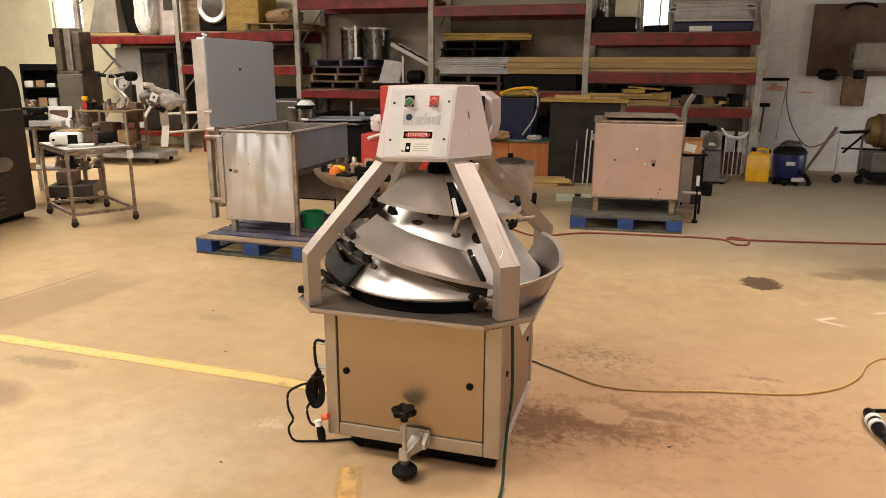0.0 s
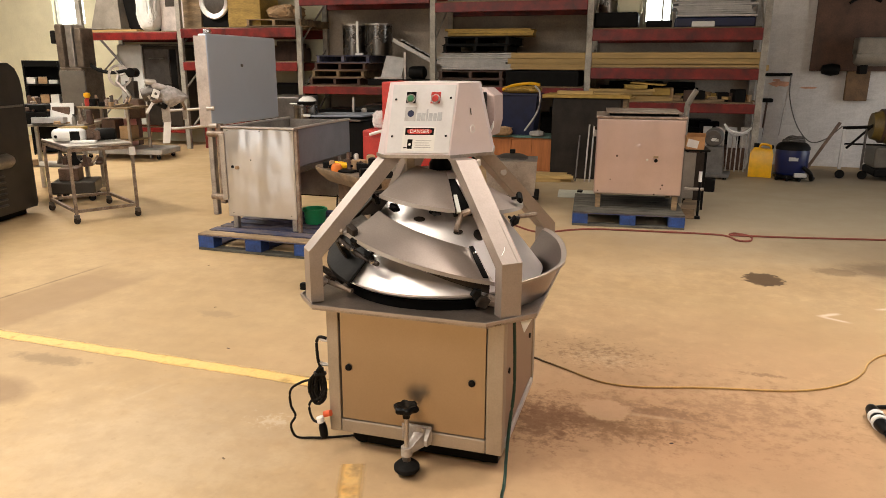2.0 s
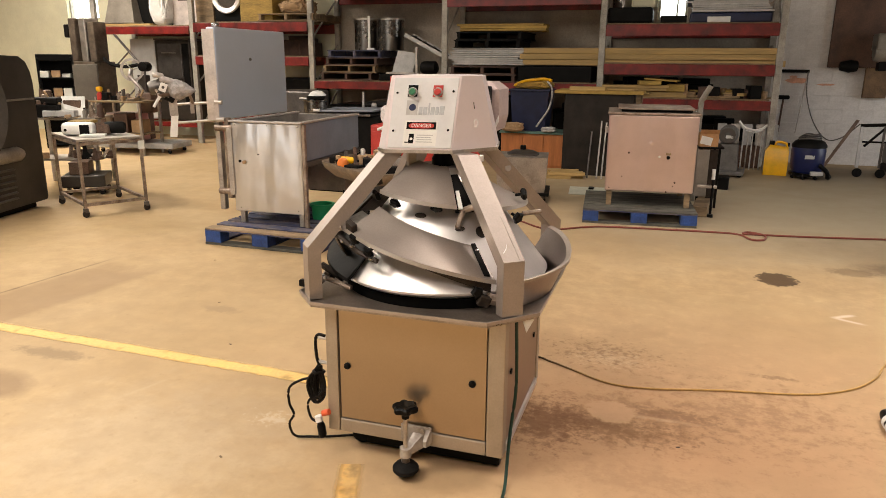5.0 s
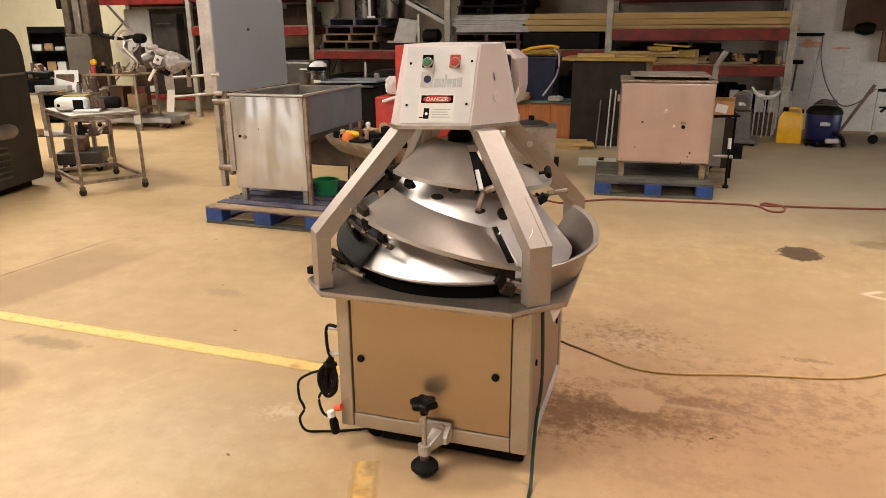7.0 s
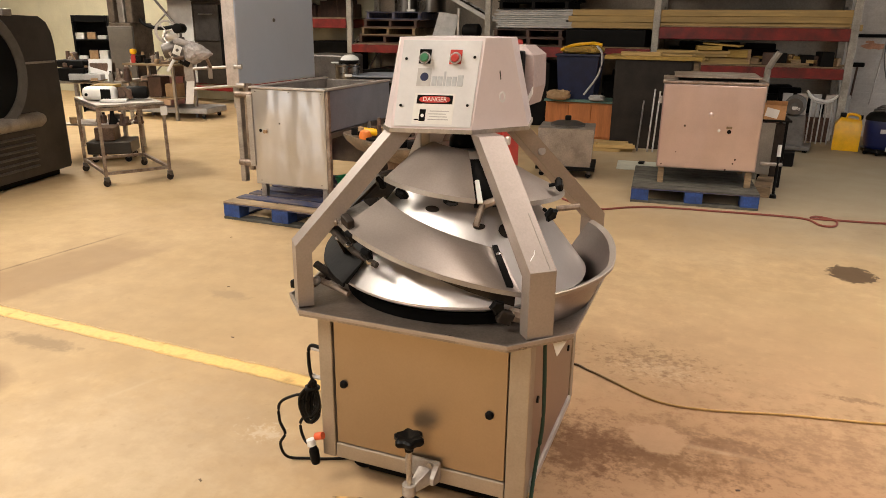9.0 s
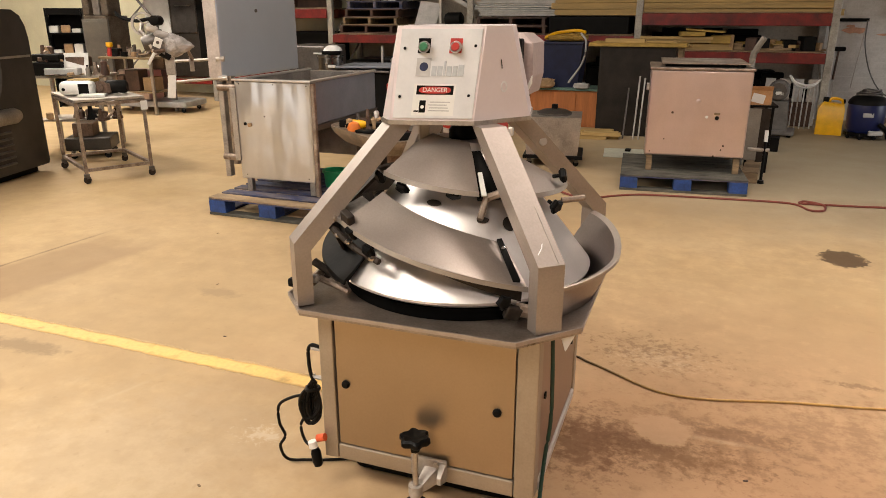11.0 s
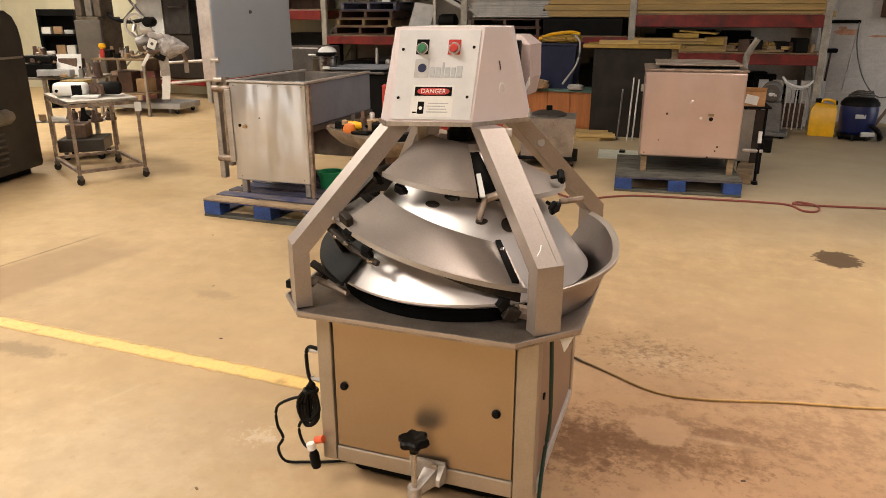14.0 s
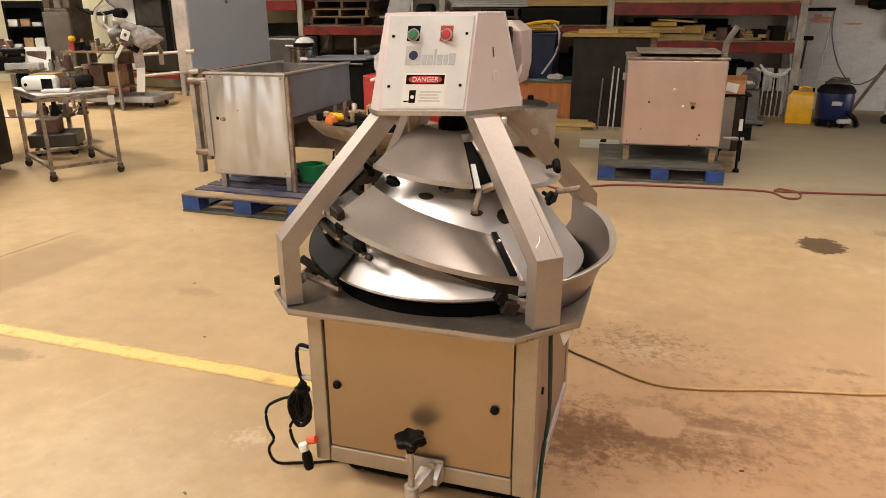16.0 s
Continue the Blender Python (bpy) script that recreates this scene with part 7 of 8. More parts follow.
# ---- between rounder and box ----
def lidded_bin():
    b = thing("grey_bin", pose(-1.53, 7.62, 0, 0, 0, 8), "grey steel bin with a dark pot lid on a dolly", "bin")
    part("body", soften(prism([(-0.25, -0.23, 0.11), (0.25, -0.23, 0.11), (0.25, 0.23, 0.11), (-0.25, 0.23, 0.11)], [(-0.27, -0.25, 0.48), (0.27, -0.25, 0.48), (0.27, 0.25, 0.48), (-0.27, 0.25, 0.48)]), 0.012), STEEL_OLD, b)
    part("dolly_plate", box((-0.28, -0.26, 0.075), (0.30, 0.26, 0.109), 0.006), CHARCOAL, b)
    for x in (-0.22, 0.24):
        for y in (-0.2, 0.2):
            caster(b, x, y, 0.028)
    part("pot_lid", lathe([(0, 0.481), (0.17, 0.481), (0.175, 0.50), (0.12, 0.525), (0.03, 0.535), (0, 0.535)], 28), STEEL_DARK, b, smooth=True)
    part("lid_knob", box((-0.03, -0.03, 0.536), (0.03, 0.03, 0.58), 0.008), BLACK, b)
    return b


lidded_bin()


def orange_cabinet():
    c = thing("wooden_cabinet", pose(-1.78, 10.0, 0), "orange brown wooden cabinet with a teal top", "cabinet")
    part("body", box((-0.55, 0, 0), (0.37, 0.5, 0.47), 0.006), ORANGE_WOOD, c)
    for k in range(3):
        part("door", box((-0.53 + 0.30 * k, -0.014, 0.03), (-0.24 + 0.30 * k, -0.001, 0.45), 0.003), ORANGE_WOOD, c)
    part("top", box((-0.57, -0.03, 0.471), (0.38, 0.5, 0.50), 0.004), TEAL, c, "worn teal top board")
    return c


orange_cabinet()
bin_ = thing("blue_tub", pose(-1.95, 10.3, 0.50), "dark blue plastic tub on the wooden cabinet", "tub")
part("body", soften(prism([(-0.24, -0.2, 0.0), (0.22, -0.2, 0.0), (0.22, 0.2, 0.0), (-0.24, 0.2, 0.0)], [(-0.28, -0.24, 0.55), (0.27, -0.24, 0.55), (0.27, 0.24, 0.55), (-0.28, 0.24, 0.55)]), 0.02), BLUE_DARK, bin_)
part("rim", box((-0.30, -0.26, 0.551), (0.29, 0.26, 0.58), 0.008), BLUE_DARK, bin_)
sack(pose(-1.93, 10.25, 1.082), (0.52, 0.4, 0.10), YELLOW_WOOD, "crumpled yellow cloth on the blue tub")
strap = thing("yellow_strap", pose(-1.93, 10.1, 1.13), "yellow strap hanging over the tub", "strap")
part("strap", tube(smooth_line([(-0.25, 0, 0.0), (-0.1, -0.02, 0.06), (0.15, 0, 0.09), (0.28, -0.02, 0.07)]), 0.02), YELLOW, strap, smooth=True)
part("hose", tube(smooth_line([(0.22, -0.05, 0.06), (0.30, -0.08, -0.05), (0.27, -0.1, -0.3), (0.10, -0.1, -0.56)]), 0.014), GREYBOX, strap, smooth=True)
sack(pose(-2.15, 9.93, 0.502), (0.3, 0.16, 0.12), CARD, "grey rag lying on the cabinet top")
sack(pose(-1.65, 9.97, 0.502), (0.2, 0.12, 0.07), GREYBOX, "crumpled grey cloth on the cabinet top")


def black_bench():
    b = thing("workbench", pose(-1.38, 9.5, 0), "black cabinet bench with a long wooden top", "workbench")
    part("body", box((0.0, 0, 0.0), (0.88, 0.6, 1.055), 0.006), BENCH_DARK, b)
    part("tabletop", box((-0.13, -0.04, 1.056), (0.99, 0.62, 1.10), 0.005), YELLOW_WOOD, b, "worn wooden bench top")
    part("leg", box((0.90, 0.02, 0), (0.96, 0.08, 1.055), 0.005), WOOD_OLD, b)
    part("leg", box((0.90, 0.5, 0), (0.96, 0.56, 1.055), 0.005), WOOD_OLD, b)
    return b


black_bench()
crate("wood_offcut", pose(-1.10, 9.6, 1.10), (0.46, 0.12, 0.045), WOOD, "pale wooden board on the bench top", "timber", 0.004)
lumber("lumber_stack", pose(-0.98, 9.68, 1.10, 0, 0, -3), 2, 1, (0.5, 0.1, 0.02), WOOD, "short thin boards on the bench top")
tubes = thing("leaning_tubes", pose(-0.86, 9.3, 0), "thin metal tubes leaning on the bench", "tube", "")
for x, h in ((-0.15, 0.58), (-0.03, 0.72), (0.03, 0.70)):
    part("tube", tube([(x, -0.04, 0.0), (x + 0.01, 0.17, h)], 0.010), STEEL_DARK if x < -0.1 else STEEL_OLD, tubes, smooth=True)
plate = thing("floor_plate", pose(-0.88, 8.3, 0.0, 0, 0, 6), "thin pale sheet lying on the floor", "sheet")
part("sheet", box((-0.22, -0.25, 0.001), (0.20, 0.25, 0.009), 0.002), PALE_SHEET, plate)
crate("grey_tool", pose(-0.86, 8.42, 0.010), (0.06, 0.1, 0.02), CHARCOAL, "small dark tool on the pale sheet", "tool", 0.004)
lumber("floor_lumber", pose(-1.50, 9.05, 0.0, 0, 0, 6), 4, 2, (0.42, 0.07, 0.045), WOOD, "short yellowed boards stacked on the floor", "")

# ---- beside and behind the steel box ----
stand = thing("steel_stand", pose(0.40, 7.95, 0, 0, 0, 4), "dark steel stand behind the box", "stand")
for x in (-0.14, 0.04):
    for y in (-0.2, 0.2):
        part("leg", box((x, y, 0), (x + 0.024, y + 0.024, 0.61), 0.004), CHARCOAL, stand)
part("top", box((-0.16, -0.22, 0.611), (0.09, 0.25, 0.63), 0.004), CHARCOAL, stand)
part("panel", box((-0.165, -0.225, 0.12), (-0.045, -0.205, 0.60), 0.004), CABINET_GREY, stand, "grey metal side sheet")
part("panel", box((-0.044, -0.19, 0.10), (0.06, -0.18, 0.60), 0.004), SHADE_STEEL, stand, "dark sheet between the legs")
crate("board_pile", pose(0.335, 7.55, 0, 0, 0, -6), (0.14, 0.6, 0.10), WOOD_OLD, "short weathered boards stacked beside the pallet", "timber", 0.008)


def cardboard(m, w, l, h, label):
    c = thing("cardboard_box", m, label, "box")
    t = 0.006
    for lo, hi in (((-w / 2, -l / 2, 0), (w / 2, l / 2, t)), ((-w / 2, -l / 2, t), (w / 2, -l / 2 + t, h)), ((-w / 2, l / 2 - t, t), (w / 2, l / 2, h)), ((-w / 2, -l / 2 + t, t), (-w / 2 + t, l / 2 - t, h)), ((w / 2 - t, -l / 2 + t, t), (w / 2, l / 2 - t, h))):
        part("panel", box(lo, hi), ORANGE_CARD, c)
    part("flap", box((-w / 2, 0, 0), (w / 2, 0.05, 0.004), 0, pose(0, -l / 2, h, 55, 0, 180)), ORANGE_CARD, c)
    part("paper", box((-0.06, 0, 0), (0.05, 0.004, 0.08), 0.001, pose(-0.03, -l / 2 - 0.006, 0.02, 0, 12)), WHITE, c, "white paper slip")
    return c


cardboard(pose(0.345, 7.84, 0.631, 0, 0, 4), 0.18, 0.2, 0.13, "open orange brown cardboard box on the stand")
jack = thing("pallet_jack_handle", pose(0.405, 7.28, 0, 0, 0, 0), "black iron post with a pale grip beside the pallet", "handle")
part("post", tube([(0, 0, 0.0), (0.0, 0.05, 0.36)], 0.013), BLACK, jack, smooth=True)
part("foot", lathe([(0, 0), (0.03, 0), (0.025, 0.03), (0, 0.03)], 14), BLACK, jack, smooth=True)
part("grip", tube([(0.0, 0.05, 0.36), (0.0, 0.07, 0.46)], 0.017), WHITE, jack, smooth=True)
part("cross_bar", box((-0.14, 0.03, 0.275), (0.04, 0.07, 0.305), 0.008), STEEL_OLD, jack)
pipe = thing("bent_pipe", pose(0.30, 8.0, 0.0), "bent grey pipe standing behind the box", "pipe")
part("pipe", tube(smooth_line([(-0.05, 0.1, 0.0), (-0.05, 0.1, 0.95), (-0.03, 0.08, 1.10), (0.03, 0.05, 1.22)]), 0.03), CABINET_GREY, pipe, smooth=True)


def grinder():
    g = thing("bench_grinder", pose(0.73, 10.2, 0, 0, 0, -8) @ Matrix.Diagonal((0.84, 0.84, 0.84, 1)), "grey pedestal grinder on a low base", "machine")
    part("foot", box((-0.2, -0.25, 0.03), (0.26, 0.2, 0.09), 0.012), GRINDER_GREY, g)
    for x in (-0.14, 0.2):
        part("foot_block", box((x - 0.03, -0.2, 0), (x + 0.03, 0.1, 0.029), 0.004), CHARCOAL, g)
    part("pedestal", soften(prism([(-0.16, -0.16, 0.091), (0.16, -0.16, 0.091), (0.16, 0.16, 0.091), (-0.16, 0.16, 0.091)], [(-0.13, -0.14, 0.50), (0.13, -0.14, 0.50), (0.13, 0.14, 0.50), (-0.13, 0.14, 0.50)]), 0.015), GRINDER_GREY, g)
    part("housing", lathe([(0, -0.15), (0.12, -0.15), (0.145, -0.1), (0.145, 0.12), (0.1, 0.16), (0, 0.17)], 26, m=pose(-0.02, 0, 0.645, 90)), GRINDER_GREY, g, smooth=True)
    part("visor", box((-0.05, -0.19, 0.58), (0.07, -0.155, 0.64), 0.01), WHITE, g)
    part("wheel_guard", lathe([(0.05, -0.02), (0.115, -0.02), (0.115, 0.02), (0.05, 0.02)], 24, m=pose(-0.02, -0.17, 0.645, 90)), STEEL_DARK, g, "dark grinding wheel", smooth=True)
    return g


grinder()

# ---- the right corner ----
def jug():
    j = thing("jerry_can", pose(1.36, 10.5, 0, 0, 0, -6), "yellow plastic jerry can with a black cap", "canister")
    body = part("body", soften(prism([(-0.145, -0.12, 0), (0.145, -0.12, 0), (0.145, 0.12, 0), (-0.145, 0.12, 0)], [(-0.145, -0.12, 0.32), (0.145, -0.12, 0.32), (0.145, 0.12, 0.32), (-0.145, 0.12, 0.32)], [(-0.09, -0.07, 0.40), (0.13, -0.08, 0.37), (0.13, 0.08, 0.37), (-0.09, 0.07, 0.40)]), 0.03, 3, 20), YELLOW, j, smooth=True)
    part("handle", tube(smooth_line([(-0.04, 0, 0.39), (0.0, 0, 0.435), (0.10, 0, 0.42), (0.125, 0, 0.36)]), 0.017), YELLOW, j, smooth=True)
    part("cap", lathe([(0, 0), (0.035, 0), (0.035, 0.05), (0.03, 0.06), (0, 0.06)], 16, at=(-0.07, 0, 0.39)), BLACK, j, smooth=True)
    part("spout", lathe([(0, 0), (0.018, 0), (0.014, 0.05), (0, 0.05)], 12, at=(0.13, 0, 0.38)), BLACK, j, smooth=True)
    return j


jug()


def vacuum():
    v = thing("shop_vacuum", pose(1.71, 10.3, 0, 0, 0, 8) @ Matrix.Diagonal((0.88, 0.88, 0.96, 1)), "dark blue wheeled shop vacuum with a black lid", "vacuum cleaner")
    part("drum", lathe([(0, 0.08), (0.19, 0.08), (0.225, 0.14), (0.235, 0.38), (0.225, 0.42), (0, 0.42)], 36), VAC_BLUE, v, smooth=True)
    part("lid", lathe([(0, 0.421), (0.24, 0.421), (0.236, 0.455), (0.20, 0.50), (0.12, 0.535), (0, 0.54)], 32), CHARCOAL, v, smooth=True)
    part("lid_handle", tube(smooth_line([(-0.09, 0, 0.53), (-0.05, 0, 0.57), (0.05, 0, 0.57), (0.09, 0, 0.53)]), 0.016), BLACK, v, smooth=True)
    part("base_ring", lathe([(0.12, 0.04), (0.24, 0.04), (0.24, 0.079), (0.12, 0.079)], 32), BLACK, v, smooth=True)
    for a in (20, 110, 200, 290, 335):
        p = around(a, 0.22, 0)
        caster(v, p.x, p.y, 0.03)
    for k, z in enumerate((0.536, 0.560, 0.584)):
        r = 0.15 - 0.02 * k
        part("hose_coil", tube(smooth_line([(r * math.cos(a * math.tau / 12) + 0.01 * k, 0.85 * r * math.sin(a * math.tau / 12), z + 0.006 * math.sin(a * 1.7 + k)) for a in range(13)], 4), 0.013, 7), STEEL_DARK, v, "grey brown hose coiled on the lid", smooth=True)
    part("label_plate", box((-0.11, -0.232, 0.28), (0.02, -0.222, 0.33), 0.002), GREYBOX, v)
    part("hose_nozzle", tube(smooth_line([(0.1, -0.22, 0.2), (0.2, -0.26, 0.12), (0.24, -0.2, 0.04), (0.30, -0.1, 0.035)]), 0.03), BLACK, v, smooth=True)
    part("side_bag", soften(box((-0.02, -0.27, 0.06), (0.16, -0.22, 0.12)), 0.015), GREYBOX, v)
    return v


vacuum()
broom = thing("broom", pose(1.46, 11.70, 0, 0, 0, 0), "broom standing head up against the wall", "broom")
part("stick", tube([(0.0, -0.12, 0.0), (0.06, 0.04, 0.94)], 0.014), WOOD_DARK, broom, smooth=True)
part("head", box((-0.03, -0.02, 0.94), (0.14, 0.07, 1.00), 0.02), BLACK, broom)
wp = thing("wall_pipe", pose(1.41, 11.80, 0), "dark pipe bracket on the wall with a hanging hose", "pipe")
part("pipe", tube([(0.0, 0, 1.345), (0.42, 0, 1.345)], 0.022), CHARCOAL, wp, smooth=True)
part("drop_hose", tube(smooth_line([(0.40, -0.03, 1.34), (0.42, -0.05, 1.0), (0.55, -0.08, 0.62), (0.75, -0.1, 0.38), (0.95, -0.12, 0.42), (1.15, -0.15, 0.62)]), 0.008), STEEL_DARK, wp, smooth=True)
part("down_pipe", tube([(0.40, -0.02, 1.33), (0.33, -0.04, 0.45)], 0.008), STEEL_OLD, wp, smooth=True)
bd = thing("wall_board", pose(2.05, 11.775, 0), "dark brown boarding fixed to the wall", "board")
part("board", box((0.0, 0.0, 1.40), (1.6, 0.05, 2.40), 0.008), BOARD_BROWN, bd)
part("patch", tube(smooth_line([(0.40, -0.005, 2.33), (0.50, -0.005, 2.39), (0.70, -0.005, 2.39), (0.80, -0.005, 2.35)]), 0.02), CHARCOAL, bd, "dark cable along the board's top")
part("bracket", box((0.50, -0.02, 0.98), (0.80, 0.05, 1.399), 0.01), BRACKET_WOOD, bd, "olive brown wooden bracket")
part("chain_bag", lathe([(0, -0.14), (0.06, -0.12), (0.09, 0.0), (0.07, 0.1), (0, 0.12)], 14, m=pose(0.27, -0.06, 1.42, 0, 90)), CHARCOAL, bd, smooth=True)
wm = thing("wall_machine", pose(2.62, 11.57, 1.50), "grey green motor unit fixed on the wall boarding", "machine")
part("motor", lathe([(0, -0.2), (0.10, -0.2), (0.13, -0.14), (0.13, 0.3), (0, 0.32)], 20, m=pose(0.15, 0, 0.1, 0, 90)), CABINET_GREY, wm, smooth=True)
part("casing", box((-0.05, -0.12, 0.12), (0.5, 0.2, 0.36), 0.03), CABINET_GREY, wm)
part("arm", box((0.02, -0.06, -0.14), (0.12, 0.1, 0.02), 0.01), CHARCOAL, wm)


def barrel_cart():
    b = thing("barrel_cart", pose(2.62, 10.75, 0), "olive brown banded barrel on a steel cart", "cart")
    part("barrel", lathe([(0, -0.32), (0.17, -0.32), (0.235, -0.12), (0.25, 0.0), (0.235, 0.12), (0.17, 0.32), (0, 0.32)], 28, m=pose(0.40, 0, 0.70, 0, 90)), BARREL_OLIVE, b, smooth=True)
    for c in (-0.20, -0.07, 0.07, 0.20):
        r = 0.252 - 0.9 * c * c
        part("hoop", lathe([(r - 0.01, c - 0.02), (r + 0.008, c - 0.018), (r + 0.008, c + 0.018), (r - 0.01, c + 0.02)], 28, m=pose(0.40, 0, 0.70, 0, 90)), WOOD_DARK, b, "dark band round the barrel", smooth=True)
    for x in (-0.27, 0.0):
        part("post", box((x, -0.1, 0.12), (x + (0.04 if x < -0.1 else 0.025), -0.06, 0.66), 0.006), GREYBOX if x < -0.1 else STEEL_DARK, b)
        part("tyre", lathe([(0.0, -0.02), (0.055, -0.02), (0.06, 0.0), (0.055, 0.02), (0.0, 0.02)], 20, m=pose(x + 0.02, -0.15, 0.06, 90)), RUBBER, b, smooth=True)
    part("top_bar", tube([(-0.27, -0.08, 0.67), (0.05, -0.08, 0.69), (0.25, -0.08, 0.80)], 0.022), CHARCOAL, b, smooth=True)
    part("brace", tube([(-0.20, -0.08, 0.40), (0.05, -0.08, 0.68)], 0.016), CHARCOAL, b, smooth=True)
    part("brace", tube([(-0.24, -0.08, 0.46), (0.55, -0.08, 0.46)], 0.012), CHARCOAL, b, smooth=True)
    part("base", box((0.12, -0.3, 0.06), (0.9, 0.3, 0.16), 0.02), CHARCOAL, b)
    part("cover", box((0.12, -0.22, 0.161), (0.9, 0.3, 0.44), 0.03), CABINET_DARK, b)
    return b


barrel_cart()
plank = thing("leaning_plank", pose(1.97, 10.86, 0), "thin reddish brown plank leaning on the cart", "plank")
part("plank", soften(prism([(-0.02, 0, 0.0), (0.02, 0, 0.0), (0.02, 0.02, 0.0), (-0.02, 0.02, 0.0)], [(0.34, -0.10, 0.74), (0.38, -0.10, 0.73), (0.38, -0.08, 0.73), (0.34, -0.08, 0.74)]), 0.004), PLANK_ROSE, plank)

# ---- hoses and cables ----
def floor_cable(name, points, r, material, label, category="cable"):
    c = thing(name, pose(points[0][0], points[0][1], 0), label, category)
    o = Vector((points[0][0], points[0][1], 0))
    part("cord", tube(smooth_line([Vector((p[0], p[1], p[2] if len(p) > 2 else r + 0.001)) - o for p in points]), r), material, c, smooth=True)
    return c


floor_cable("red_hose", [(-1.3, 6.45), (-1.0, 6.2), (-0.72, 6.38), (-0.51, 6.48), (-0.01, 6.54), (0.45, 6.58), (0.62, 6.55), (0.70, 6.40), (0.80, 6.42), (0.82, 6.60), (0.70, 6.68), (0.66, 6.60), (0.9, 6.62), (1.28, 6.68), (2.0, 6.82), (3.6, 7.1)], 0.0085, HOSE_RED, "dull red air hose lying on the floor", "hose")
floor_cable("extension_cord", [(-0.75, 3.10), (-0.60, 3.38), (-0.50, 3.36), (-0.39, 3.30), (-0.21, 3.205), (-0.02, 3.208), (0.28, 3.29), (0.65, 3.37), (0.87, 3.50), (1.01, 3.68), (1.08, 3.84), (1.21, 3.99), (1.5, 4.1), (2.2, 4.3)], 0.0050, CORD_SHADED, "tan extension cord, shade painted in near the machine")


def coupler():
    c = thing("cable_coupler", pose(0.93, 3.13, 0, 0, 0, -90), "black and white cable coupler lying on the floor", "connector")
    part("plug", lathe([(0, -0.09), (0.022, -0.09), (0.026, -0.07), (0.026, -0.02), (0, -0.02)], 18, m=pose(0, 0, 0.033, 0, 90)), BLACK, c, smooth=True)
    part("collar", lathe([(0, -0.019), (0.033, -0.019), (0.033, 0.008), (0, 0.008)], 18, m=pose(0, 0, 0.033, 0, 90)), WHITE, c, smooth=True)
    part("middle", lathe([(0, 0.009), (0.030, 0.009), (0.030, 0.03), (0, 0.03)], 18, m=pose(0, 0, 0.033, 0, 90)), BLACK, c, smooth=True)
    part("collar", lathe([(0, 0.031), (0.033, 0.031), (0.033, 0.055), (0, 0.055)], 18, m=pose(0, 0, 0.033, 0, 90)), WHITE, c, smooth=True)
    part("socket", lathe([(0, 0.056), (0.028, 0.056), (0.022, 0.10), (0.010, 0.13), (0, 0.13)], 18, m=pose(0, 0, 0.033, 0, 90)), BLACK, c, smooth=True)
    part("cord", tube(smooth_line([(0.12, 0, 0.032), (0.2, 0.02, 0.012), (0.3, 0.10, 0.009), (0.5, 0.2, 0.009)]), 0.009), CABLE, c, smooth=True)
    part("cord", tube(smooth_line([(-0.09, 0, 0.032), (-0.14, 0.02, 0.012), (-0.18, 0.1, 0.009), (-0.16, 0.3, 0.009)]), 0.009), CABLE, c, smooth=True)
    return c


coupler()


# ---- paint marks and loose clutter ----
mark = thing("paint_mark", pose(1.52, 11.838, 1.16), "faded orange paint smeared on the block wall", "paint mark", kind="structure")
for k, (x, z, w, h) in enumerate(((0.0, 0.0, 0.34, 0.10), (0.42, -0.02, 0.28, 0.035), (0.05, 0.08, 0.12, 0.05))):
    random.seed(40 + k)
    pts = [(x + w * 0.5 * (1 + math.cos(j * math.tau / 16) * random.uniform(0.75, 1.0)), z + h * 0.5 * (1 + math.sin(j * math.tau / 16) * random.uniform(0.6, 1.0))) for j in range(16)]
    part("smear", prism([(px_, 0, pz) for px_, pz in pts], [(px_, 0.003, pz) for px_, pz in pts]), PAINT_MARK, mark)


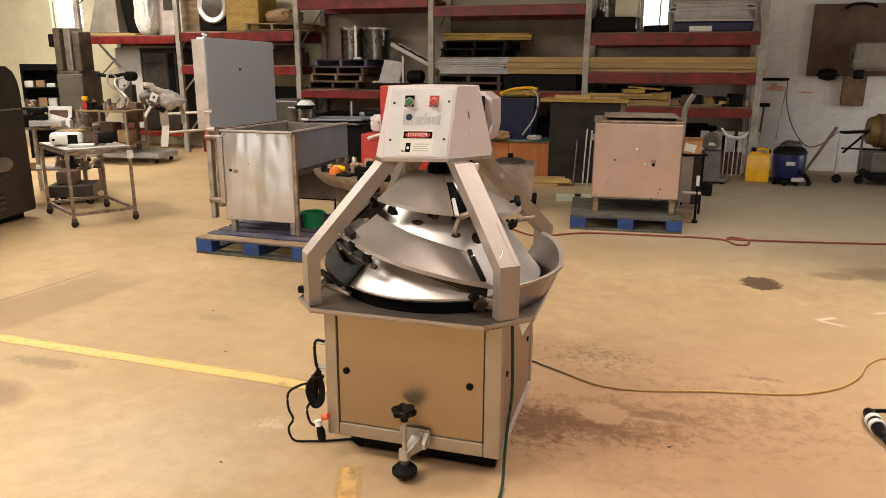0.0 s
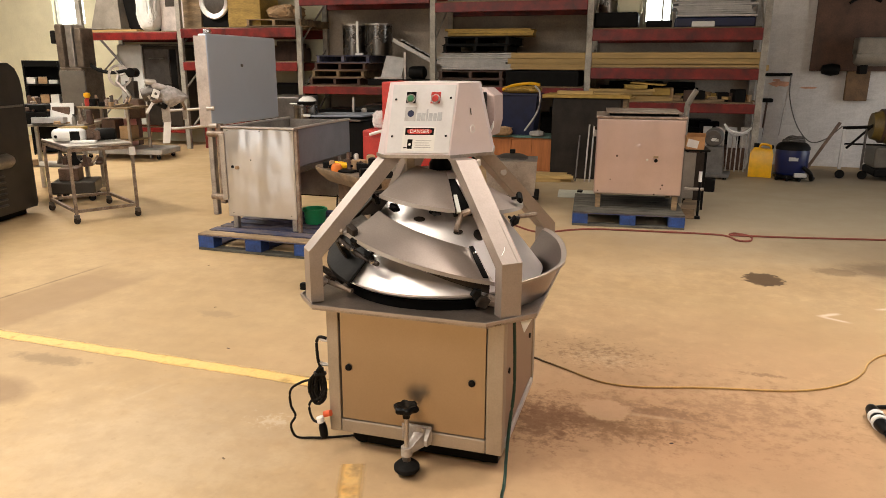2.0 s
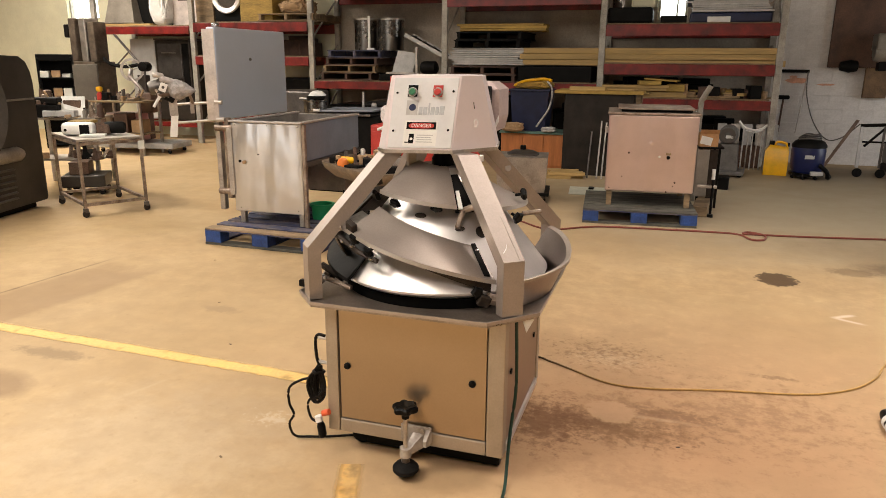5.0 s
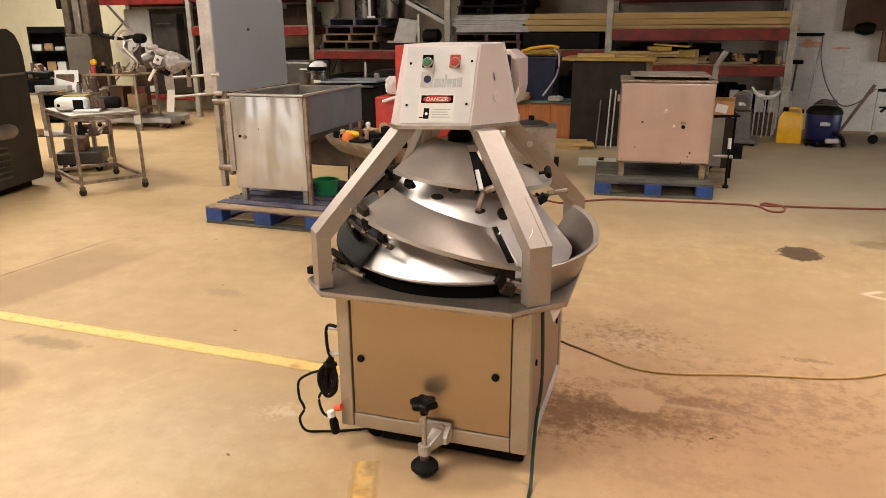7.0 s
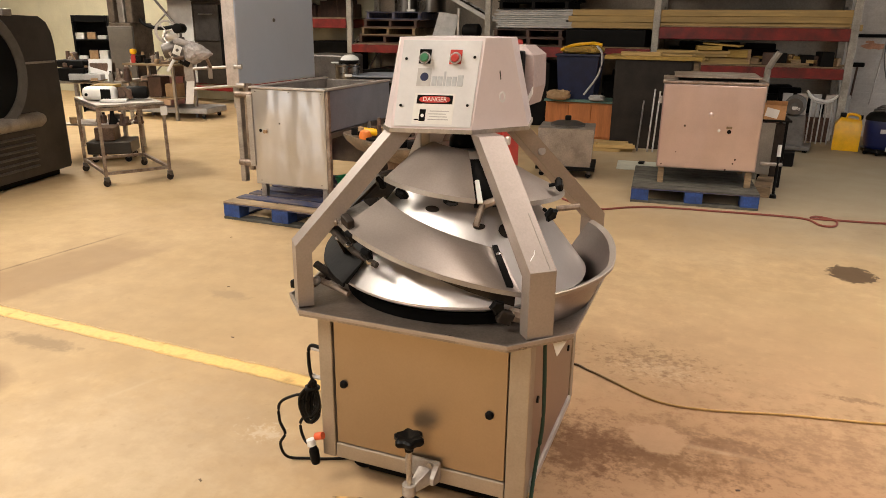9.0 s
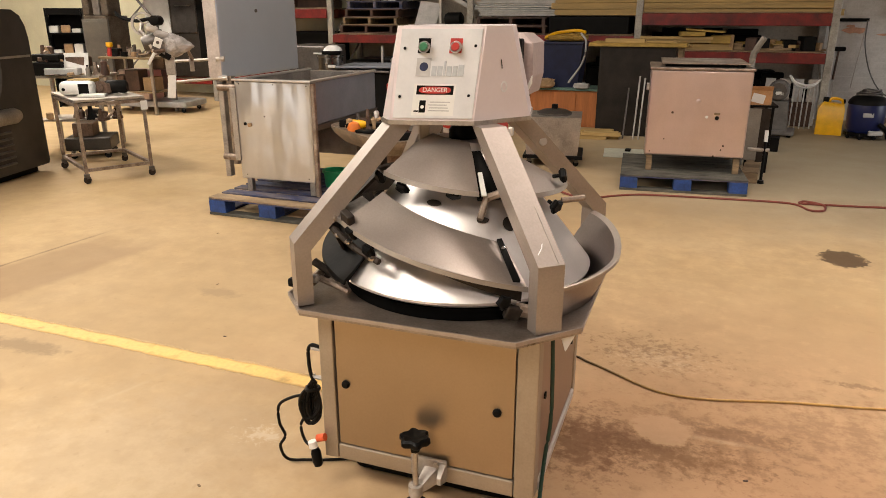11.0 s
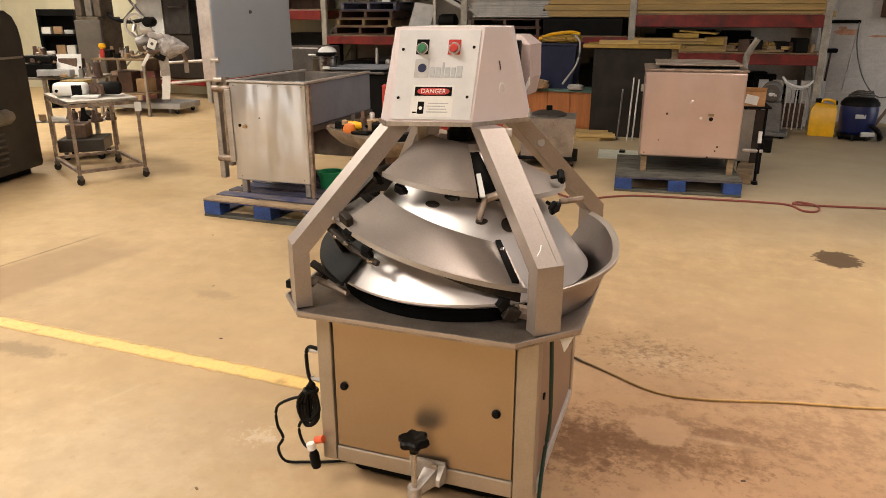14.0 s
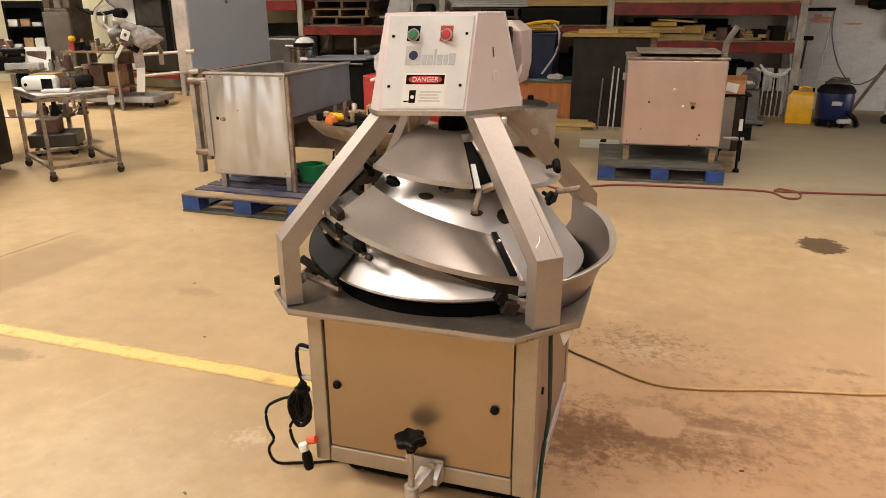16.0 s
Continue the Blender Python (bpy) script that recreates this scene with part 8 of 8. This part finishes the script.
def bottle(m, r, h, a, b, label):
    t = thing("bottle", m, label, "bottle", "bottles among the clutter")
    part("body", lathe([(0, 0), (r, 0), (r, h * 0.65), (r * 0.45, h * 0.82), (r * 0.4, h * 0.88), (0, h * 0.88)], 16), a, t, smooth=True)
    part("cap", lathe([(0, h * 0.881), (r * 0.5, h * 0.881), (r * 0.48, h), (0, h)], 12), b, t, smooth=True)
    return t


random.seed(52)
SPOTS = ((-6.9, 6.45, 0.331), (-6.6, 6.6, 0.331), (-6.45, 6.72, 0.331), (-6.33, 6.52, 0.80), (-6.5, 6.45, 0.80), (-8.4, 9.15, 0.831), (-8.25, 9.1, 0.831), (-8.1, 9.12, 0.831), (-5.62, 5.66, 0.735))
for i, (x, y, z) in enumerate(SPOTS):
    if i % 2:
        bottle(pose(x, y, z), random.uniform(0.02, 0.035), random.uniform(0.09, 0.17), (WHITE, WOOD_DARK, CHARCOAL, CABINET_GREY)[i % 4], (BLACK, BLACK, RED)[i % 3], "small plastic bottle standing among the clutter")
    else:
        crate("small_box", pose(x, y, z, 0, 0, random.uniform(0, 60)), (random.uniform(0.06, 0.13), random.uniform(0.05, 0.1), random.uniform(0.04, 0.1)), (CARD, WOOD_DARK, CHARCOAL, WOOD_OLD)[i % 4], "small box lying among the clutter", "box", 0.006, group="small boxes among the clutter")
for k in range(7):
    a = Vector((-6.95 + 0.09 * k, 6.42 + 0.05 * (k % 3), 0.81))
    rod = thing("metal_rod", pose(a.x, a.y, a.z, 0, 0, 15 * k), "thin metal rod lying on the steel table", "rod", "rods on the steel table")
    part("rod", tube([(-0.10, 0, 0.002), (0.10, 0.02, 0.004)], 0.008, 6), (STEEL, STEEL_DARK, CARD)[k % 3], rod)
for k, (x, y) in enumerate(((-2.15, 3.05), (-3.2, 4.4), (-2.05, 4.0), (-1.55, 2.1), (0.1, 2.72), (-2.6, 3.6))):
    chip = thing("debris", pose(x, y, 0.0, 0, 0, 50 * k), "tiny dark chip lying on the floor", "debris", "chips on the floor")
    part("chip", box((-0.008, -0.004, 0), (0.008, 0.004, 0.003), 0.0015), WOOD_OLD if k % 2 else WOOD_DARK, chip)
